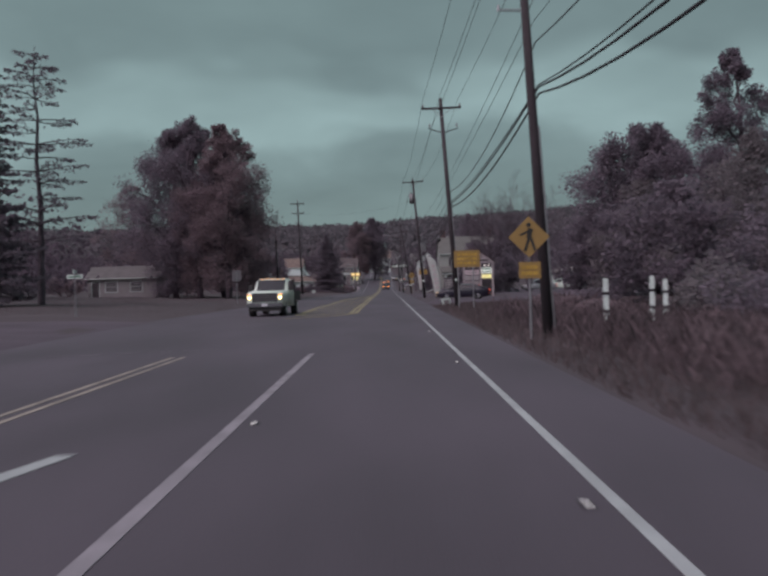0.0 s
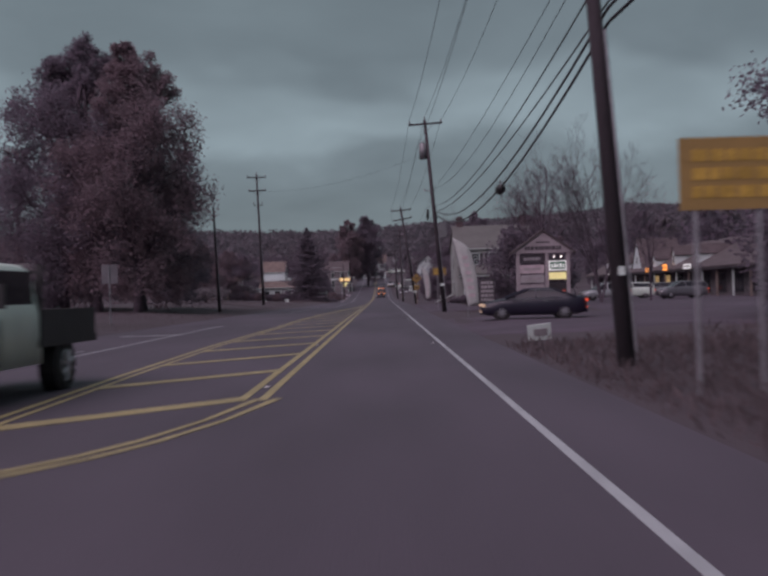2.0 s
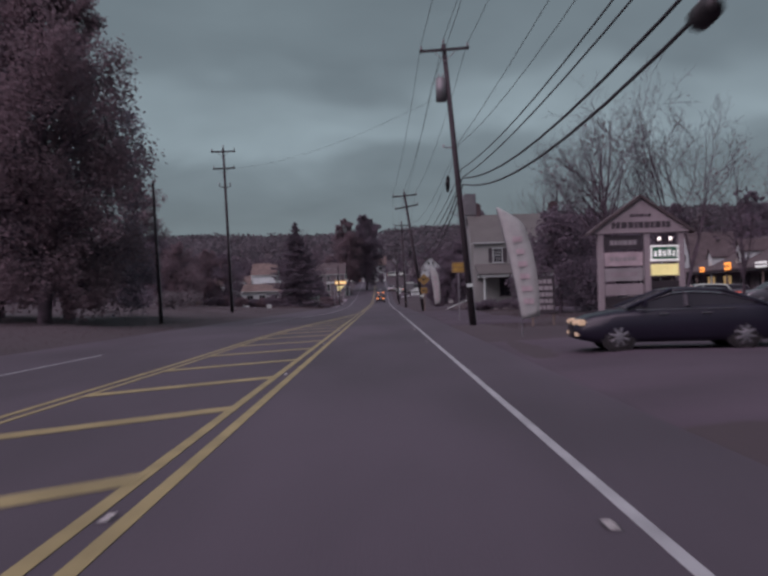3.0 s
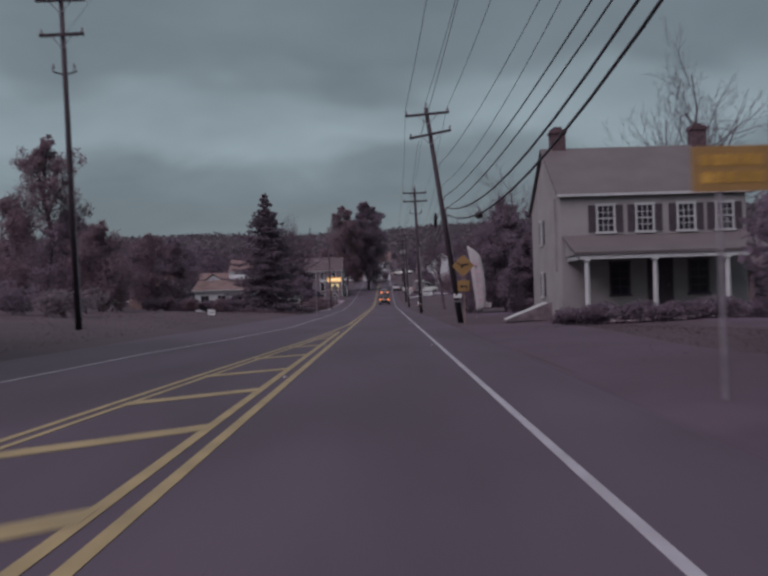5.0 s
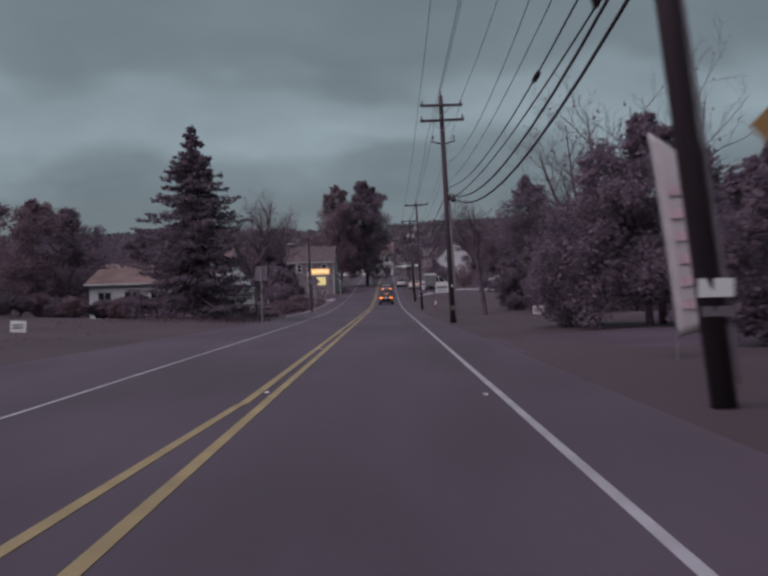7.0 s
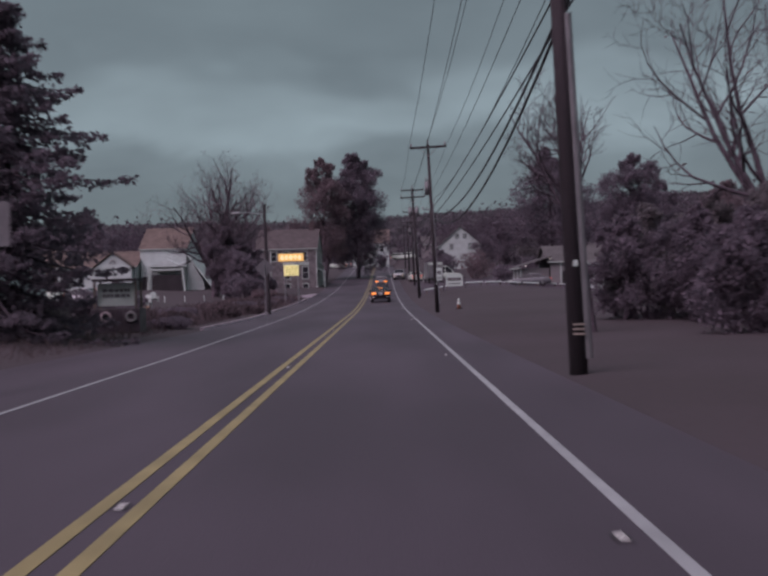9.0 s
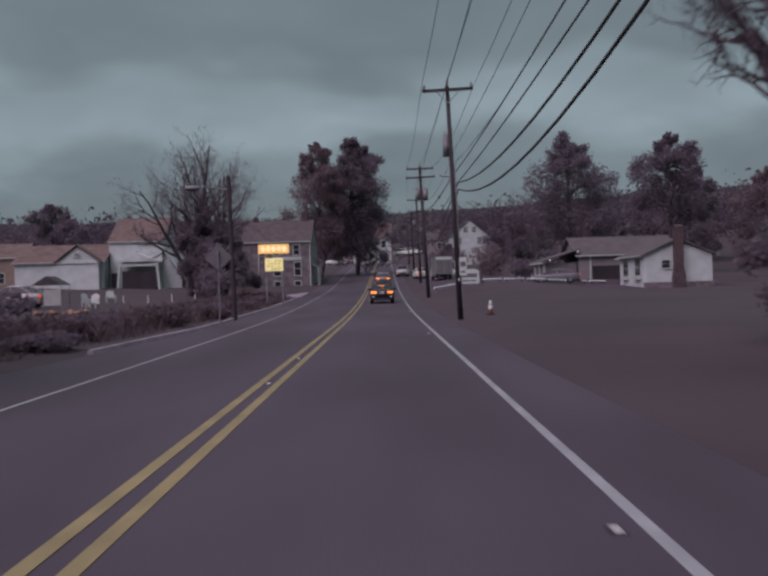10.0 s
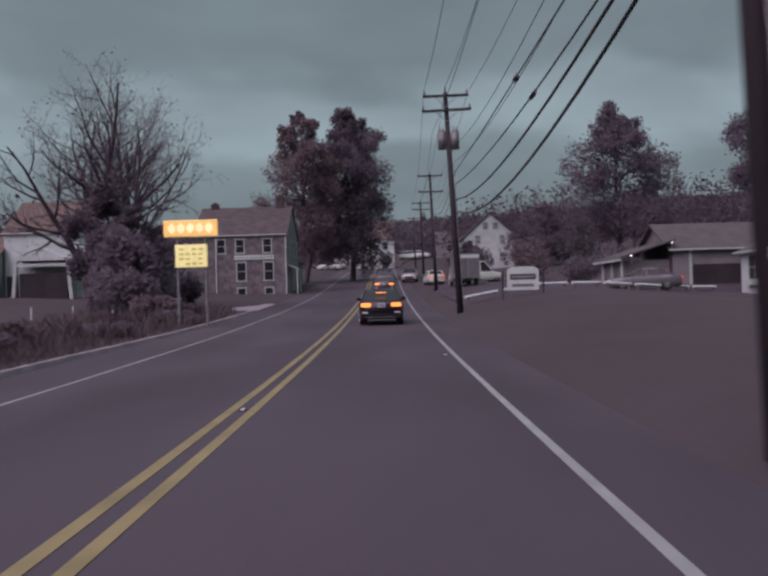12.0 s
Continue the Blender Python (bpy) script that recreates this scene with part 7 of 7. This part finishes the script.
pickup(-6.3, 47, 177, "white flatbed pickup truck with yellow headlamps lit")

# box van and small lorry behind the rail
V = thing("box_van", 7.4, 305, ground_z(7.4, 305) + 0.06, "grey box van parked behind the white rail", "van", "vehicles", 4)
b = bmnew()
box(b, 0, 0, 0.65, 2.1, 4.2, 2.2)
bmesh.ops.bevel(b, geom=b.edges[:], offset=0.05, segments=2, affect="EDGES")
part("cargo_box", b, CAR_SILVER, V)
b = bmnew()
for s in (-0.5, 0.5):
    box(b, s, -2.12, 0.75, 0.94, 0.03, 1.7)
part("rear_door", b, TANK, V)
b = bmnew()
box(b, 0, -2.11, 2.5, 2.0, 0.04, 0.28)
part("header", b, CAR_WHITE, V)
b = bmnew()
loft(b, [[(-0.95, yy, 0.5), (-0.95, yy, zt), (0.95, yy, zt), (0.95, yy, 0.5)] for yy, zt in ((2.12, 2.1), (2.8, 2.0), (3.4, 1.25), (4.0, 1.1))])
part("cab", b, CAR_WHITE, V)
for s in (-1, 1):
    for yy in (-1.2, 3.2):
        wheel(V, s * 0.98, yy, 0.36, 0.24)
car(9.4, 312.5, -75, CAR_WHITE, "white van parked beside the box van", "hatch", 4.9, 1.9, 2.1, z=ground_z(9.4, 312.5), group="parked cars")


# ---- undergrowth ----
def blades(name, regions, label, seed, material, kind_cat="grass"):
    rng = np.random.default_rng(seed)
    verts, faces = [], []
    for x0, x1, y0, y1, n, h0, h1, w in regions:
        xs, ys = rng.uniform(x0, x1, n), rng.uniform(y0, y1, n)
        for x, y in zip(xs, ys):
            g = ground_z(x, y)
            h = h0 + (h1 - h0) * rng.random() ** 2
            an = rng.random() * 6.28
            dx, dy = math.cos(an) * w, math.sin(an) * w
            lx, ly = rng.normal() * h * 0.3, rng.normal() * h * 0.3
            k = len(verts)
            verts += [(x - dx, y - dy, g - 0.03), (x + dx, y + dy, g - 0.03), (x + lx * 0.4 + dx * 0.6, y + ly * 0.4 + dy * 0.6, g + h * 0.6), (x + lx, y + ly, g + h)]
            faces += [(k, k + 1, k + 2), (k, k + 2, k + 3)]
    ob = new(name, raw(name, verts, faces, material))
    return tagged(ob, label, kind_cat, kind="stuff")


blades("roadside_grass", [(3.3, 9, -8, 58, 26000, 0.06, 0.30, 0.014), (9, 26, 1, 62, 15000, 0.08, 0.35, 0.02), (5.0, 12, 92, 140, 12000, 0.03, 0.09, 0.012)], "short dull grass beside the road", 101, BLADE)
blades("verge_grass", [(-30, -11.3, 45, 190, 26000, 0.03, 0.10, 0.014), (-16, -8.4, 190, 270, 16000, 0.05, 0.30, 0.016)], "short dull grass across the road", 102, BLADE)
blades("tall_weeds", [(5.6, 12, -2, 42, 9000, 0.3, 0.95, 0.012), (4.6, 7, 4, 36, 2500, 0.2, 0.6, 0.012), (-14, -8.5, 207, 272, 7000, 0.25, 0.8, 0.012)], "tall dry brown weeds", 103, WEED, "weeds")

k = 0
for x, y, rx, ry, h in ((8.8, 6, 1.4, 2.2, 1.1), (10.5, 13, 1.8, 2.4, 1.5), (9.0, 30, 1.6, 2.4, 1.0), (12.5, 22, 2.2, 2.6, 2.2), (14, 32, 2.4, 3.0, 2.8), (8.6, 40, 1.6, 2.0, 1.2), (10.8, 46, 2.0, 2.4, 0.9), (17, 18, 3, 3, 3.6), (18, 26, 3, 3, 4.0)):
    bush(x, y, rx, ry, h, 200 + k, (LEAF_DARK, LEAF_GREEN, LEAF_RED)[k % 3], ("dark tangled roadside bush", "dull green roadside bush", "russet autumn roadside bush")[k % 3], 1500, 0.10)
    k += 1
for x, y, rx, ry, h in ((9.8, 136.4, 1.5, 0.9, 1.0), (11.8, 136.4, 1.5, 0.9, 0.95), (13.9, 136.4, 1.6, 0.9, 1.0), (16.1, 137.0, 1.6, 0.9, 1.05), (8.2, 137.3, 1.1, 0.9, 0.8)):
    bush(x, y, rx, ry, h, 230 + k, LEAF_DARK, "low clipped dark hedge shrub before the porch", 2200, 0.07)
    k += 1
for i in range(12):
    y = 209 + i * 5.2
    x = lerp(LEFT_EDGE, y) - 1.6 - (i * 7 % 5) * 0.5
    bush(x, y, 1.0 + 0.15 * (i % 4), 1.4, 0.55 + 0.12 * (i * 5 % 4), 260 + i, (LEAF_DARK, WEED)[i % 2], ("dark low shrub behind the kerb", "dry brown shrub behind the kerb")[i % 2], 2200, 0.08)
for i, (x, y, rx, ry, h) in enumerate(((-28, 114, 3, 3, 2.6), (-42, 118, 3, 3, 3.0), (-46, 114, 4, 4, 4.5), (-24, 170, 3, 3, 2.4), (-30, 176, 4, 3, 3.0), (-36, 178, 4, 3, 3.4), (-13.2, 214, 2, 2.5, 1.6), (-12.2, 203, 1.2, 1.5, 1.4), (-14.0, 268, 2.2, 2.0, 2.8), (-11.8, 266, 1.4, 1.4, 1.3), (-13.4, 282, 1.5, 1.5, 2.6), (-16, 288, 2.6, 2.4, 4.0), (20.5, 300, 3, 3, 3.4), (14, 310, 3, 3, 4.4), (10.5, 330, 2.6, 2.6, 4), (27, 356, 4, 3, 5), (16.5, 296, 2, 2, 2.2))):
    bush(x, y, rx, ry, h, 300 + i, (LEAF_DARK, LEAF_RED, LEAF_DARK, LEAF_GREEN)[i % 4], ("dark overgrown shrub", "russet overgrown shrub", "dark spreading shrub", "dull green shrub")[i % 4] + " in rough grass", 1500, 0.11 + 0.015 * h)
for i in range(9):
    x, y = -24.5 + 1.35 * i, 199.5 + (i * 5 % 3) * 0.8
    bush(x, y, 1.3, 1.0, 1.45 + 0.1 * (i * 3 % 4), 340 + i, (LEAF_DARK, LEAF_RED)[i % 2], ("dark low hedge shrub", "russet low hedge shrub")[i % 2] + " before a low building", 3600, 0.10)
